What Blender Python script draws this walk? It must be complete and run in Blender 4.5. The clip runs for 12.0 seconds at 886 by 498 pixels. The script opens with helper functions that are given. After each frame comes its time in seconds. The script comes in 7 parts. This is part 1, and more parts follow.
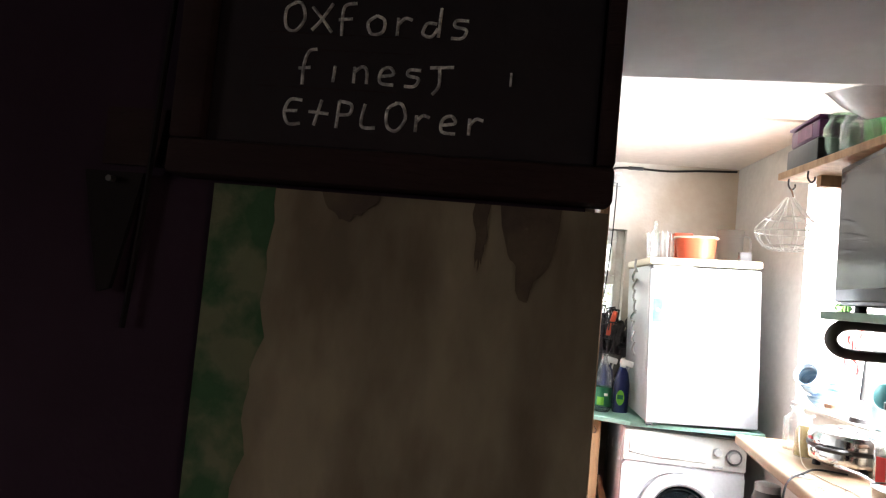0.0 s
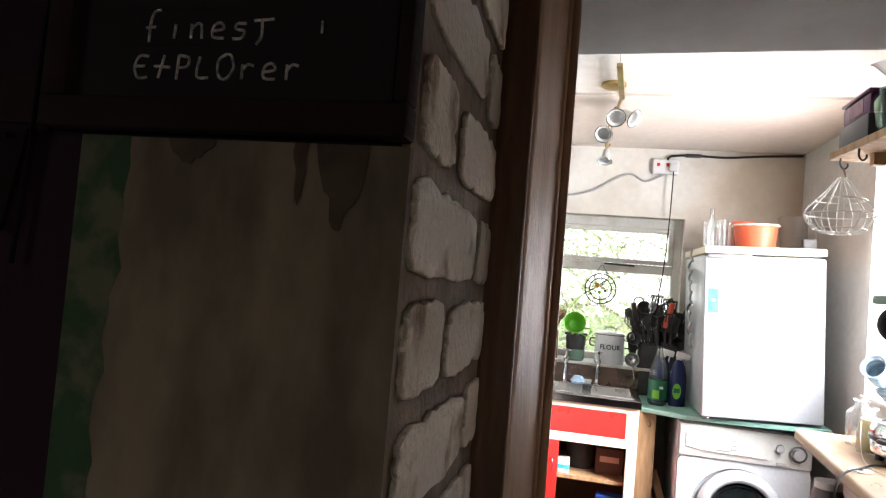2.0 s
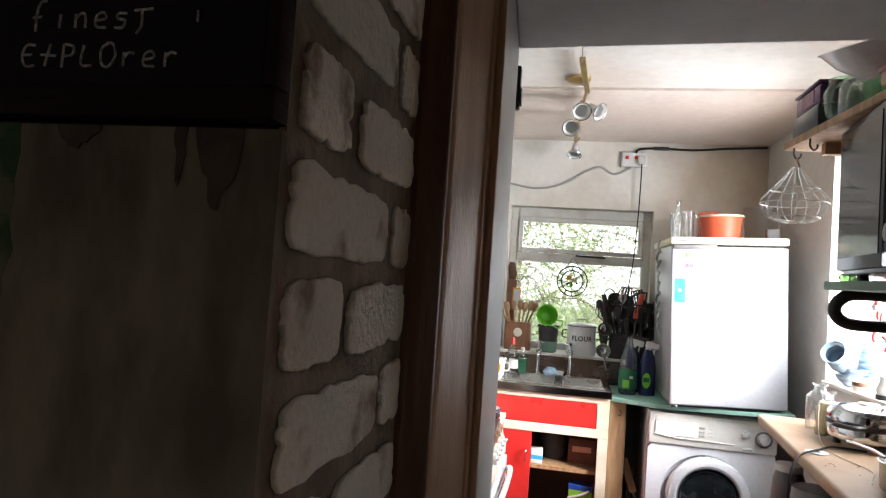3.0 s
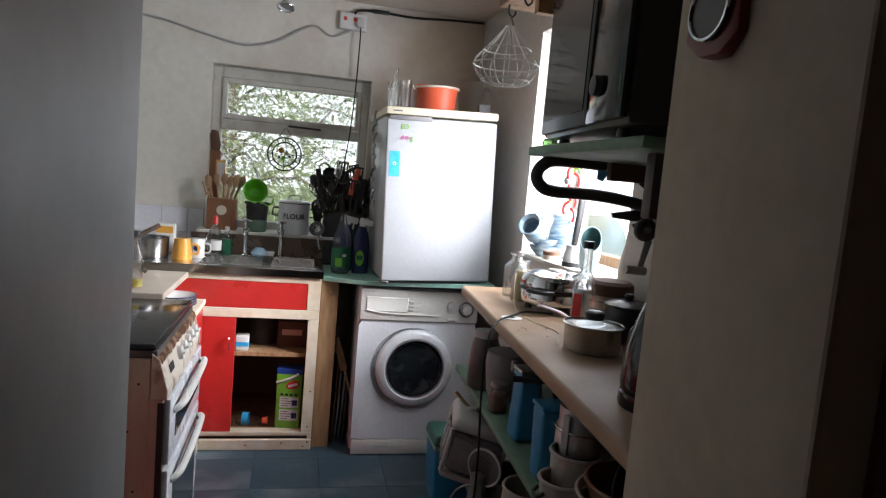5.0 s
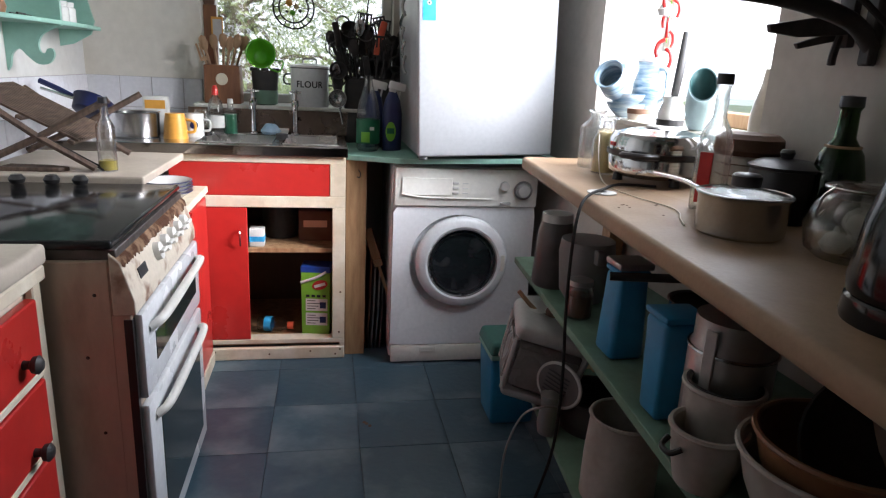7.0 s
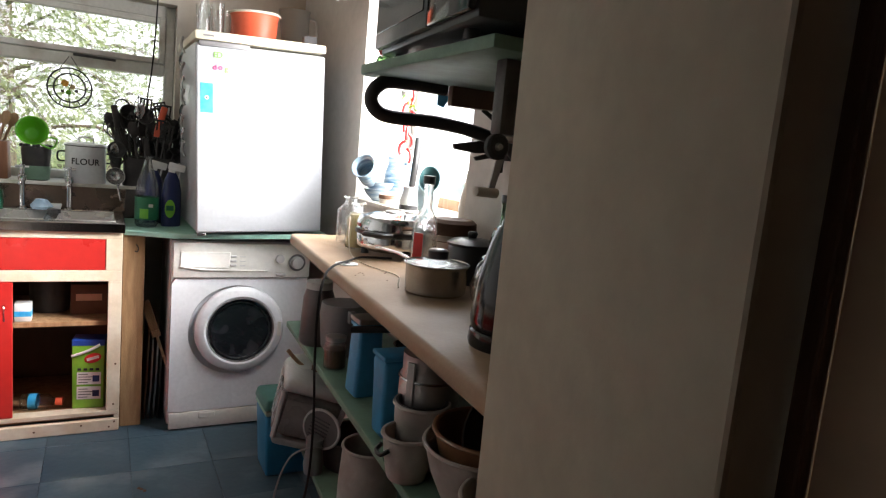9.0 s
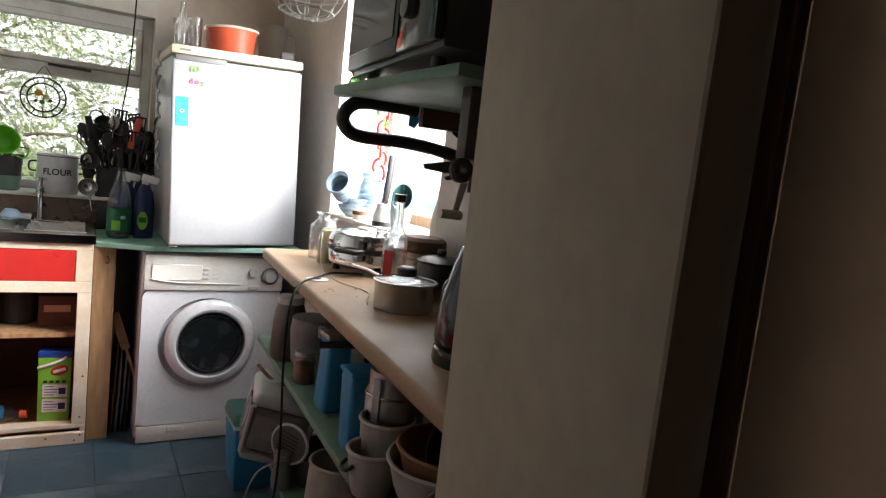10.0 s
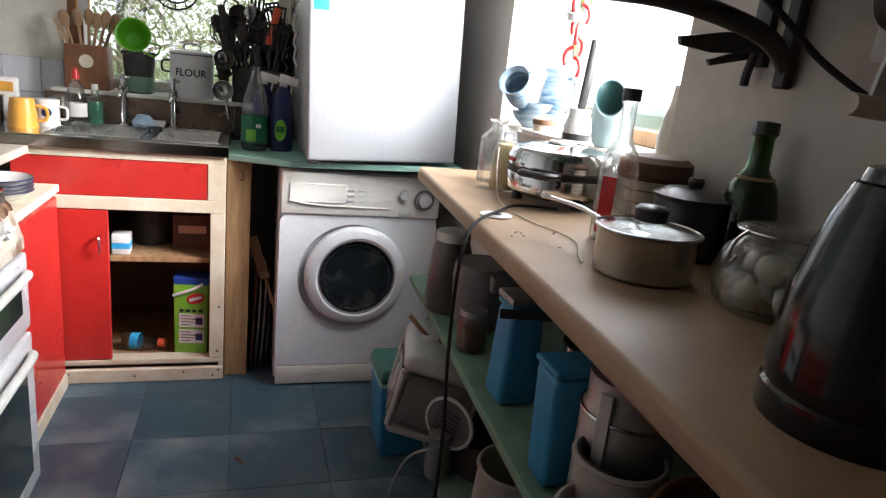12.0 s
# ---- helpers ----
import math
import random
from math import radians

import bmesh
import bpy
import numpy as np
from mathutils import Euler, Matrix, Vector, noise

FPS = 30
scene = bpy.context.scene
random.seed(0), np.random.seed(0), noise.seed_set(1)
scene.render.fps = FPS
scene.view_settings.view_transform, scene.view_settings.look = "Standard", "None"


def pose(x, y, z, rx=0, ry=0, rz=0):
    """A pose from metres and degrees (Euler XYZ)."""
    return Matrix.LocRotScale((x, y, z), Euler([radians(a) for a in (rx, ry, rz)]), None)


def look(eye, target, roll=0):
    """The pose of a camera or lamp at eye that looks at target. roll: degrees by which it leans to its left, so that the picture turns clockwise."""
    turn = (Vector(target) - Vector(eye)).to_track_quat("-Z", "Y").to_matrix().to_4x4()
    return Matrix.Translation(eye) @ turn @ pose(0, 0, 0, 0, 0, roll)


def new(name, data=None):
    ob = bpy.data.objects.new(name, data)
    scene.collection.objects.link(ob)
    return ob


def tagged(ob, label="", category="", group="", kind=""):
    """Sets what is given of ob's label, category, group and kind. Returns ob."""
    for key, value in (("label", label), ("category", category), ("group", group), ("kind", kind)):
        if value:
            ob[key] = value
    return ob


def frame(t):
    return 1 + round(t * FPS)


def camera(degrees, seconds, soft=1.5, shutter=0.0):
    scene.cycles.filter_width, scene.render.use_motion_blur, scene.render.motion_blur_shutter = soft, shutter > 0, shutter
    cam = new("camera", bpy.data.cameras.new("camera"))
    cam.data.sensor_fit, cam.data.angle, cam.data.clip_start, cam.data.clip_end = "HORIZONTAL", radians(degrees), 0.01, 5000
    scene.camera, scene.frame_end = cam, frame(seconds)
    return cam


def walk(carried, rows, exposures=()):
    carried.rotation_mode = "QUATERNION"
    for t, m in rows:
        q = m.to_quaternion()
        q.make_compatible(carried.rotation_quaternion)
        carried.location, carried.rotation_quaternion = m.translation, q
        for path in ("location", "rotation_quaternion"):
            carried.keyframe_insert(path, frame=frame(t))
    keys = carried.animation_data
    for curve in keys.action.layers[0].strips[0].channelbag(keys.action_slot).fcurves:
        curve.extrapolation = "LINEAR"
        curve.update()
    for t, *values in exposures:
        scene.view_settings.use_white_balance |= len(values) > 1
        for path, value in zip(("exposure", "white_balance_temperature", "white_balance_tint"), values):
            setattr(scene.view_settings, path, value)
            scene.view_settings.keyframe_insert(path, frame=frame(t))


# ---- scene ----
cam = camera(68.7, 12.0, 1.2)
EXPOSURES = [(0.0, 3.15, 6250, 15), (1.0, 3.05, 6250, 15), (1.5, 2.95, 6250, 15), (2.0, 2.6, 6200, 15), (2.5, 2.2, 6200, 14), (3.0, 1.9, 6200, 14), (3.5, 1.5, 6200, 14), (5.5, 0.95, 5980, 14), (6.5, 1.0, 5980, 14),
             (7.5, 1.4, 6000, 14), (9.5, 1.6, 6450, 13), (10.5, 1.2, 6300, 13), (12.0, 1.38, 6200, 13)]
PATH = [
    (0, (-0.608, -0.399, 1.474), (-0.837, 1.585, 1.585), 5.3),
    (0.5, (-0.542, -0.402, 1.467), (-0.976, 1.547, 1.573), 6.6),
    (1, (-0.52, -0.414, 1.458), (-1.045, 1.513, 1.57), 6.5),
    (1.5, (-0.501, -0.413, 1.457), (-1.007, 1.519, 1.562), 5.4),
    (2, (-0.484, -0.401, 1.452), (-0.929, 1.547, 1.539), 4.8),
    (2.5, (-0.449, -0.405, 1.446), (-0.837, 1.556, 1.522), 3.4),
    (3, (-0.426, -0.407, 1.445), (-0.815, 1.553, 1.526), 3.9),
    (3.5, (-0.39, -0.374, 1.437), (-0.52, 1.621, 1.508), 5.4),
    (5.5, (-0.331, 0.037, 1.35), (0.149, 1.955, 1.045), 4.9),
    (6, (-0.331, 0.183, 1.311), (0.008, 2.118, 0.934), 4.8),
    (6.5, (-0.325, 0.313, 1.275), (-0.023, 2.238, 0.823), 4.3),
    (7, (-0.263, 0.46, 1.226), (0.091, 2.354, 0.691), 2.9),
    (7.5, (-0.194, 0.535, 1.197), (0.322, 2.373, 0.6), 5.3),
    (9.5, (-0.278, 0.0, 1.316), (0.706, 1.727, 1.098), 5.1),
    (10, (-0.259, 0.046, 1.315), (0.73, 1.769, 1.087), 6.4),
    (10.5, (-0.268, 0.11, 1.305), (0.671, 1.849, 0.997), 5.8),
    (11, (-0.188, 0.348, 1.257), (0.581, 2.143, 0.823), 6.3),
    (11.5, (-0.153, 0.493, 1.244), (0.508, 2.308, 0.726), 5.9),
    (12, (-0.128, 0.651, 1.238), (0.465, 2.488, 0.714), 6.2),
]
walk(cam, [(t, look(eye, target, roll)) for t, eye, target, roll in PATH], EXPOSURES)


# ---- world and light ----
world = bpy.data.worlds.new("overcast_sky")
scene.world = world
world.use_nodes = True
wn = world.node_tree.nodes
sky = wn.new("ShaderNodeTexSky")
sky.sky_type, sky.sun_disc = "NISHITA", False
sky.sun_elevation, sky.sun_rotation = radians(30), radians(118.8)
sky.air_density, sky.dust_density, sky.ozone_density = 1.0, 4.0, 1.0
wn["Background"].inputs["Strength"].default_value = 0.15
world.node_tree.links.new(sky.outputs[0], wn["Background"].inputs[0])

sun = new("sun", bpy.data.lights.new("sun", "SUN"))
sun.data.energy, sun.data.angle, sun.data.color = 3.2, radians(24), (1.0, 0.985, 0.96)
sun.matrix_world = look((6.5, -1.53, 5.35), (-0.5, 2.32, 0.70))


def window_light(name, eye, target, width, height, watts, tone):
    ob = new(name, bpy.data.lights.new(name, "AREA"))
    ob.data.shape, ob.data.size, ob.data.size_y = "RECTANGLE", width, height
    ob.data.energy, ob.data.color = watts, tone
    ob.matrix_world = look(eye, target)
    return ob


window_light("sky_light_side_window", (1.06, 2.31, 1.63), (-0.55, 3.0, 0.72), 0.92, 0.98, 20.0, (0.95, 0.98, 1.0)).data.spread = radians(150)

# added fill lamp to lift the bricks and door frame; no window known here
window_light("added_fill_dark_room_east", (0.30, -1.2, 1.5), (-0.7, -0.35, 1.4), 0.34, 0.34, 0.08, (1.0, 0.88, 0.78))

# second added fill lamp, brightens the boarded hall wall; no such source is known
window_light("added_fill_dark_room_west", (-2.46, -1.15, 1.5), (0.2, -0.3, 1.35), 0.42, 0.42, 0.60, (1.0, 0.88, 0.78))

# ---- materials ----


def mat(name, colour, rough=0.6, metal=0.0, second=None, scale=6.0, amount=0.5, bump=0.15, bump_scale=60.0, spread=(0.35, 0.65), coat=0.0,
        specular=0.5, stretch=(1, 1, 1), per_piece=0.0):
    m = bpy.data.materials.new(name)
    m.use_nodes = True
    nt = m.node_tree
    p = nt.nodes["Principled BSDF"]
    p.inputs["Roughness"].default_value, p.inputs["Metallic"].default_value = rough, metal
    p.inputs["Coat Weight"].default_value, p.inputs["Specular IOR Level"].default_value = coat, specular
    second = second or tuple(c * 0.72 for c in colour)
    tc, mp = nt.nodes.new("ShaderNodeTexCoord"), nt.nodes.new("ShaderNodeMapping")
    mp.inputs["Scale"].default_value = stretch
    nt.links.new(tc.outputs["Object"], mp.inputs[0])
    if per_piece:
        own, far, shift = nt.nodes.new("ShaderNodeObjectInfo"), nt.nodes.new("ShaderNodeVectorMath"), nt.nodes.new("ShaderNodeVectorMath")
        far.operation = "SCALE"
        far.inputs[0].default_value = (91.0, 53.0, 37.0)
        nt.links.new(own.outputs["Random"], far.inputs["Scale"])
        nt.links.new(tc.outputs["Object"], shift.inputs[0])
        nt.links.new(far.outputs[0], shift.inputs[1])
        nt.links.new(shift.outputs[0], mp.inputs[0])
    big, fine = nt.nodes.new("ShaderNodeTexNoise"), nt.nodes.new("ShaderNodeTexNoise")
    big.inputs["Scale"].default_value, big.inputs["Detail"].default_value = scale, 6
    fine.inputs["Scale"].default_value, fine.inputs["Detail"].default_value = bump_scale, 4
    nt.links.new(mp.outputs[0], big.inputs[0])
    nt.links.new(mp.outputs[0], fine.inputs[0])
    ramp = nt.nodes.new("ShaderNodeMapRange")
    ramp.inputs[1].default_value, ramp.inputs[2].default_value = spread
    ramp.inputs[3].default_value, ramp.inputs[4].default_value = 0.0, amount
    nt.links.new(big.outputs[0], ramp.inputs[0])
    mix = nt.nodes.new("ShaderNodeMix")
    mix.data_type = "RGBA"
    mix.inputs[6].default_value, mix.inputs[7].default_value = (*colour, 1), (*second, 1)
    nt.links.new(ramp.outputs[0], mix.inputs[0])
    grain = nt.nodes.new("ShaderNodeMix")
    grain.data_type, grain.blend_type = "RGBA", "MULTIPLY"
    grain.inputs[0].default_value = 0.22
    nt.links.new(mix.outputs[2], grain.inputs[6])
    nt.links.new(fine.outputs[0], grain.inputs[7])
    last = grain.outputs[2]
    if per_piece:
        info, hsv, mr = nt.nodes.new("ShaderNodeObjectInfo"), nt.nodes.new("ShaderNodeHueSaturation"), nt.nodes.new("ShaderNodeMapRange")
        mr.inputs[3].default_value, mr.inputs[4].default_value = 1 - per_piece, 1 + per_piece
        nt.links.new(info.outputs["Random"], mr.inputs[0])
        nt.links.new(mr.outputs[0], hsv.inputs["Value"])
        nt.links.new(last, hsv.inputs["Color"])
        last = hsv.outputs[0]
    nt.links.new(last, p.inputs["Base Color"])
    rr = nt.nodes.new("ShaderNodeMapRange")
    rr.inputs[3].default_value, rr.inputs[4].default_value = max(rough - 0.08, 0.02), min(rough + 0.12, 1)
    nt.links.new(big.outputs[0], rr.inputs[0])
    nt.links.new(rr.outputs[0], p.inputs["Roughness"])
    if bump:
        b = nt.nodes.new("ShaderNodeBump")
        b.inputs["Strength"].default_value, b.inputs["Distance"].default_value = bump, 0.004
        nt.links.new(fine.outputs[0], b.inputs["Height"])
        nt.links.new(b.outputs[0], p.inputs["Normal"])
    return m


def glass(name, colour, rough=0.02, ior=1.45, through_light=0.0):
    m = bpy.data.materials.new(name)
    m.use_nodes = True
    nt = m.node_tree
    p = nt.nodes["Principled BSDF"]
    p.inputs["Base Color"].default_value = (*colour, 1)
    p.inputs["Roughness"].default_value, p.inputs["IOR"].default_value = rough, ior
    p.inputs["Transmission Weight"].default_value = 1.0
    if through_light:
        t, mx = nt.nodes.new("ShaderNodeBsdfTransparent"), nt.nodes.new("ShaderNodeMixShader")
        mx.inputs[0].default_value = through_light
        nt.links.new(p.outputs[0], mx.inputs[1])
        nt.links.new(t.outputs[0], mx.inputs[2])
        nt.links.new(mx.outputs[0], nt.nodes["Material Output"].inputs[0])
    return m


WALL = mat("white_wall_paint", (0.63, 0.63, 0.605), 0.85, second=(0.58, 0.56, 0.51), scale=2.2, amount=0.55, bump=0.35, bump_scale=28)
WALL_BLOTCHED = mat("blotched_wall_paint", (0.70, 0.67, 0.60), 0.85, second=(0.42, 0.33, 0.22), scale=1.6, amount=0.75, bump=0.3, bump_scale=30, spread=(0.45, 0.75))
# brown tint grows towards the east end, its edge broken by noise
nt_ = WALL_BLOTCHED.node_tree
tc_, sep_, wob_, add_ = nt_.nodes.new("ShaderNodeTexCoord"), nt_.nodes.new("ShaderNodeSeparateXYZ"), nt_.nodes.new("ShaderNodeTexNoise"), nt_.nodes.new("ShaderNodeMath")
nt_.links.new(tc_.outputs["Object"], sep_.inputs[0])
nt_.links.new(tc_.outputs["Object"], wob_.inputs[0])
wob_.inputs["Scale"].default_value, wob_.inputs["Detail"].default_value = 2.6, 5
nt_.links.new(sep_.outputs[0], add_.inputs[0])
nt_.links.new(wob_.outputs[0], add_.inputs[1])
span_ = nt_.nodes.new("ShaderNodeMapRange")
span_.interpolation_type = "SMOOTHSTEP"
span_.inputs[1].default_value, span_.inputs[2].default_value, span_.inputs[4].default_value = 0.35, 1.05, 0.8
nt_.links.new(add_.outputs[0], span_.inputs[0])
brown_tint_ = nt_.nodes.new("ShaderNodeMix")
brown_tint_.data_type = "RGBA"
brown_tint_.inputs[7].default_value = (0.36, 0.26, 0.17, 1)
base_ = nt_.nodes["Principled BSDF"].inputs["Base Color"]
nt_.links.new(base_.links[0].from_socket, brown_tint_.inputs[6])
nt_.links.new(span_.outputs[0], brown_tint_.inputs[0])
nt_.links.new(brown_tint_.outputs[2], base_)
# darker copy of the white paint, with the east wall's weaker light put in
WALL_EAST = mat("shade_toned_wall_paint", (0.57, 0.54, 0.49), 0.85, second=(0.45, 0.41, 0.36), scale=2.2, amount=0.6, bump=0.35, bump_scale=28)
CEIL = mat("ceiling_paint", (0.76, 0.74, 0.69), 0.9, second=(0.58, 0.47, 0.38), scale=1.2, amount=0.6, bump=0.25, bump_scale=22, spread=(0.42, 0.7))
CEIL_PINK = mat("smoke_stained_ceiling_paint", (0.66, 0.54, 0.46), 0.9, second=(0.70, 0.62, 0.54), scale=1.8, amount=0.8, bump=0.3, bump_scale=25)
SOFFIT = mat("grey_soffit_paint", (0.64, 0.65, 0.63), 0.8, second=(0.53, 0.54, 0.53), scale=2, bump=0.2, bump_scale=18)
JAMBGREY = mat("grey_gloss_jamb_paint", (0.36, 0.365, 0.355), 0.42, second=(0.29, 0.29, 0.275), scale=2, bump=0.25, bump_scale=18)
# the dim room's darkness is put into this near-black plaster colour
DARKWALL = mat("gloom_toned_plaster", (0.030, 0.017, 0.028), 0.95, second=(0.013, 0.008, 0.014), scale=5, specular=0.05, bump=0.5, bump_scale=35)
BRICKPAINT = mat("flaking_whitewash_brick", (0.74, 0.70, 0.64), 0.9, second=(0.24, 0.17, 0.12), scale=17, amount=0.85, bump=0.8, bump_scale=150, spread=(0.57, 0.70), per_piece=0.12)
MORTAR = mat("crumbling_brown_mortar", (0.25, 0.195, 0.15), 0.95, second=(0.12, 0.085, 0.06), scale=20, amount=0.9, bump=1.0, bump_scale=90)
PANEL = mat("bare_grey_plaster_patch", (0.205, 0.172, 0.122), 0.9, second=(0.105, 0.082, 0.056), stretch=(1, 1, 0.4), scale=26, amount=0.95, spread=(0.42, 0.66), bump=0.5, bump_scale=70)
DRIP = mat("dark_brown_drip", (0.055, 0.036, 0.026), 0.9, second=(0.10, 0.075, 0.05), scale=45, amount=0.8, bump=0.4, bump_scale=120)
MOSS = mat("flaking_green_paint", (0.020, 0.068, 0.024), 0.9, second=(0.11, 0.12, 0.07), scale=38, spread=(0.46, 0.60), amount=0.95, bump=0.6, bump_scale=80)
BOARD = mat("blackboard_slate", (0.022, 0.018, 0.022), 0.85, specular=0.08, second=(0.028, 0.024, 0.026), scale=16, bump=0.15, bump_scale=120)
BOARDWOOD = mat("dark_board_frame_wood", (0.024, 0.013, 0.014), 0.8, specular=0.1, scale=12, bump=0.3, stretch=(1, 1, 6))
CHALK = mat("white_chalk", (0.80, 0.79, 0.76), 0.95, second=(0.3, 0.3, 0.3), scale=260, amount=0.9, bump=0.8, bump_scale=600, spread=(0.42, 0.62))
FRAMEWOOD = mat("brown_gloss_door_frame", (0.62, 0.40, 0.25), 0.38, second=(0.48, 0.30, 0.18), scale=7, amount=0.8, bump=0.2, bump_scale=60, stretch=(6, 6, 1))
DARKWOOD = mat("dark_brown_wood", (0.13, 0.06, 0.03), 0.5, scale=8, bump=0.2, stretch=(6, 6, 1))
HALLWALL = mat("cream_hallway_wall_paint", (0.48, 0.42, 0.32), 0.85, second=(0.38, 0.315, 0.235), scale=2.4, bump=0.3, bump_scale=24)
HALLBOARD = mat("bare_hallway_board", (0.78, 0.56, 0.38), 0.8, second=(0.64, 0.44, 0.29), scale=2.0, bump=0.25, bump_scale=20)
FLOORTILE = mat("worn_blue_vinyl_tile", (0.050, 0.098, 0.130), 0.36, second=(0.20, 0.25, 0.265), scale=4.5, amount=0.8, bump=0.3, bump_scale=38, spread=(0.50, 0.74), per_piece=0.10)
FLOORBASE = mat("dark_floor_base", (0.045, 0.06, 0.07), 0.9)
HALLFLOOR = mat("dark_hall_floor", (0.06, 0.05, 0.045), 0.8)
TILE = mat("white_glazed_tile", (0.74, 0.74, 0.77), 0.18, second=(0.66, 0.66, 0.70), scale=5, bump=0.05, per_piece=0.03)
GROUT = mat("tile_grout", (0.42, 0.40, 0.38), 0.95)
WINFRAME = mat("off_white_window_frame_paint", (0.66, 0.64, 0.58), 0.55, second=(0.40, 0.33, 0.25), scale=9, amount=0.6, bump=0.3, spread=(0.5, 0.72))
RED = mat("glossy_red_panel", (0.52, 0.028, 0.022), 0.28, second=(0.44, 0.018, 0.015), scale=5, bump=0.08, bump_scale=30, coat=0.2)
CREAM = mat("cream_painted_wood", (0.75, 0.68, 0.54), 0.55, second=(0.60, 0.48, 0.32), scale=9, amount=0.7, bump=0.25, bump_scale=50)
PINE = mat("bare_pine", (0.43, 0.255, 0.125), 0.6, second=(0.27, 0.145, 0.065), scale=6, amount=0.9, bump=0.3, stretch=(7, 7, 1))
WORKTOP = mat("beige_laminate_worktop", (0.41, 0.275, 0.165), 0.42, second=(0.33, 0.215, 0.13), scale=7, amount=0.7, specular=0.3, bump=0.1, bump_scale=110)
SLAB = mat("cream_worktop_slab", (0.56, 0.49, 0.40), 0.5, second=(0.45, 0.38, 0.30), scale=8, bump=0.15)
MINT = mat("mint_green_paint", (0.32, 0.56, 0.46), 0.5, second=(0.24, 0.44, 0.35), scale=8, bump=0.2, bump_scale=40)
MINTDARK = mat("worn_green_shelf_paint", (0.17, 0.29, 0.20), 0.5, second=(0.12, 0.20, 0.14), scale=9, amount=0.8, bump=0.2)
ENAMEL = mat("white_enamel", (0.79, 0.80, 0.81), 0.25, second=(0.72, 0.73, 0.74), scale=3, amount=0.4, bump=0.03, coat=0.3)
ENAMEL_W = mat("aged_white_plastic", (0.80, 0.79, 0.74), 0.4, second=(0.68, 0.64, 0.54), scale=5, amount=0.6, bump=0.05)
OLDCREAM = mat("yellowed_plastic_trim", (0.72, 0.66, 0.50), 0.45, second=(0.60, 0.51, 0.34), scale=6, bump=0.05)
RUST = mat("rusting_cream_enamel", (0.66, 0.58, 0.46), 0.6, second=(0.20, 0.075, 0.028), scale=13, amount=0.85, bump=0.4, bump_scale=70, spread=(0.53, 0.66))
FLAKING = mat("flaking_rust", (0.085, 0.036, 0.018), 0.85, second=(0.30, 0.19, 0.115), scale=26, amount=0.9, bump=0.8, bump_scale=90, spread=(0.45, 0.62), specular=0.2)
COOKSIDE = mat("brown_stained_cooker_side", (0.60, 0.48, 0.37), 0.6, second=(0.32, 0.21, 0.135), scale=7, amount=0.9, bump=0.2, spread=(0.50, 0.72), stretch=(1, 1, 0.4))
BLACKGLASS = mat("black_hob_glass", (0.012, 0.012, 0.013), 0.10, second=(0.03, 0.03, 0.03), scale=8, amount=0.5, bump=0.02, specular=0.3)
DARKGLASS = mat("dark_oven_glass", (0.022, 0.030, 0.030), 0.10, second=(0.035, 0.045, 0.043), scale=4, bump=0.0, coat=0.4)
PORTHOLE = mat("black_porthole_glass", (0.012, 0.013, 0.016), 0.10, second=(0.05, 0.05, 0.055), scale=16, amount=0.8, bump=0.9, bump_scale=13, spread=(0.5, 0.7), coat=0.5)
CLOUDY = mat("cloudy_grey_plastic", (0.30, 0.28, 0.265), 0.25, second=(0.17, 0.15, 0.14), scale=10, amount=0.9, bump=0.1)
SMOKY = mat("smoky_translucent_plastic", (0.075, 0.066, 0.062), 0.3, second=(0.14, 0.125, 0.115), scale=12, bump=0.1)
# near black so that strap and blade look dim; the dimness is coloured in
DIMMED = mat("shade_darkened_metal", (0.012, 0.010, 0.011), 0.8, specular=0.05, bump=0.2)
BLACK = mat("black_plastic", (0.016, 0.015, 0.015), 0.35, second=(0.03, 0.028, 0.027), scale=9, bump=0.08)
DULLIRON = mat("worn_grey_iron", (0.10, 0.085, 0.075), 0.5, 0.3, second=(0.05, 0.042, 0.038), scale=30, amount=0.9, bump=0.35)
IRON = mat("black_iron", (0.022, 0.021, 0.021), 0.55, second=(0.05, 0.04, 0.035), scale=22, amount=0.7, bump=0.35)
STEEL = mat("stainless_steel", (0.62, 0.62, 0.62), 0.20, 1.0, second=(0.42, 0.40, 0.38), scale=12, bump=0.06, bump_scale=140)
SINKSTEEL = mat("scuffed_sink_steel", (0.74, 0.73, 0.71), 0.26, 1.0, second=(0.58, 0.56, 0.53), scale=9, bump=0.05, bump_scale=140)
# steel colour lowered to stand in for the dark floor it would mirror
LIPSTEEL = mat("dark_reflection_tone_steel", (0.30, 0.28, 0.265), 0.14, 1.0, second=(0.22, 0.19, 0.175), scale=8, bump=0.05, bump_scale=140)
PRINTGREY = mat("faded_grey_print", (0.48, 0.48, 0.47), 0.5, bump=0.0)
# the brown mirrored in the upstand is painted in as its steel colour
UPSTAND = mat("brown_reflection_tone_steel", (0.34, 0.25, 0.20), 0.25, 0.9, second=(0.24, 0.17, 0.13), scale=7, bump=0.08)
DULLSTEEL = mat("dull_aluminium", (0.46, 0.45, 0.43), 0.45, 1.0, second=(0.33, 0.31, 0.29), scale=10, bump=0.1)
CHROME = mat("chrome", (0.75, 0.75, 0.75), 0.10, 1.0, second=(0.62, 0.62, 0.62), scale=20, bump=0.0)
BRASS = mat("aged_brass", (0.62, 0.45, 0.20), 0.3, 1.0, scale=14, bump=0.05)
BLUE = mat("blue_plastic", (0.028, 0.25, 0.46), 0.42, second=(0.020, 0.18, 0.35), scale=6, bump=0.08)
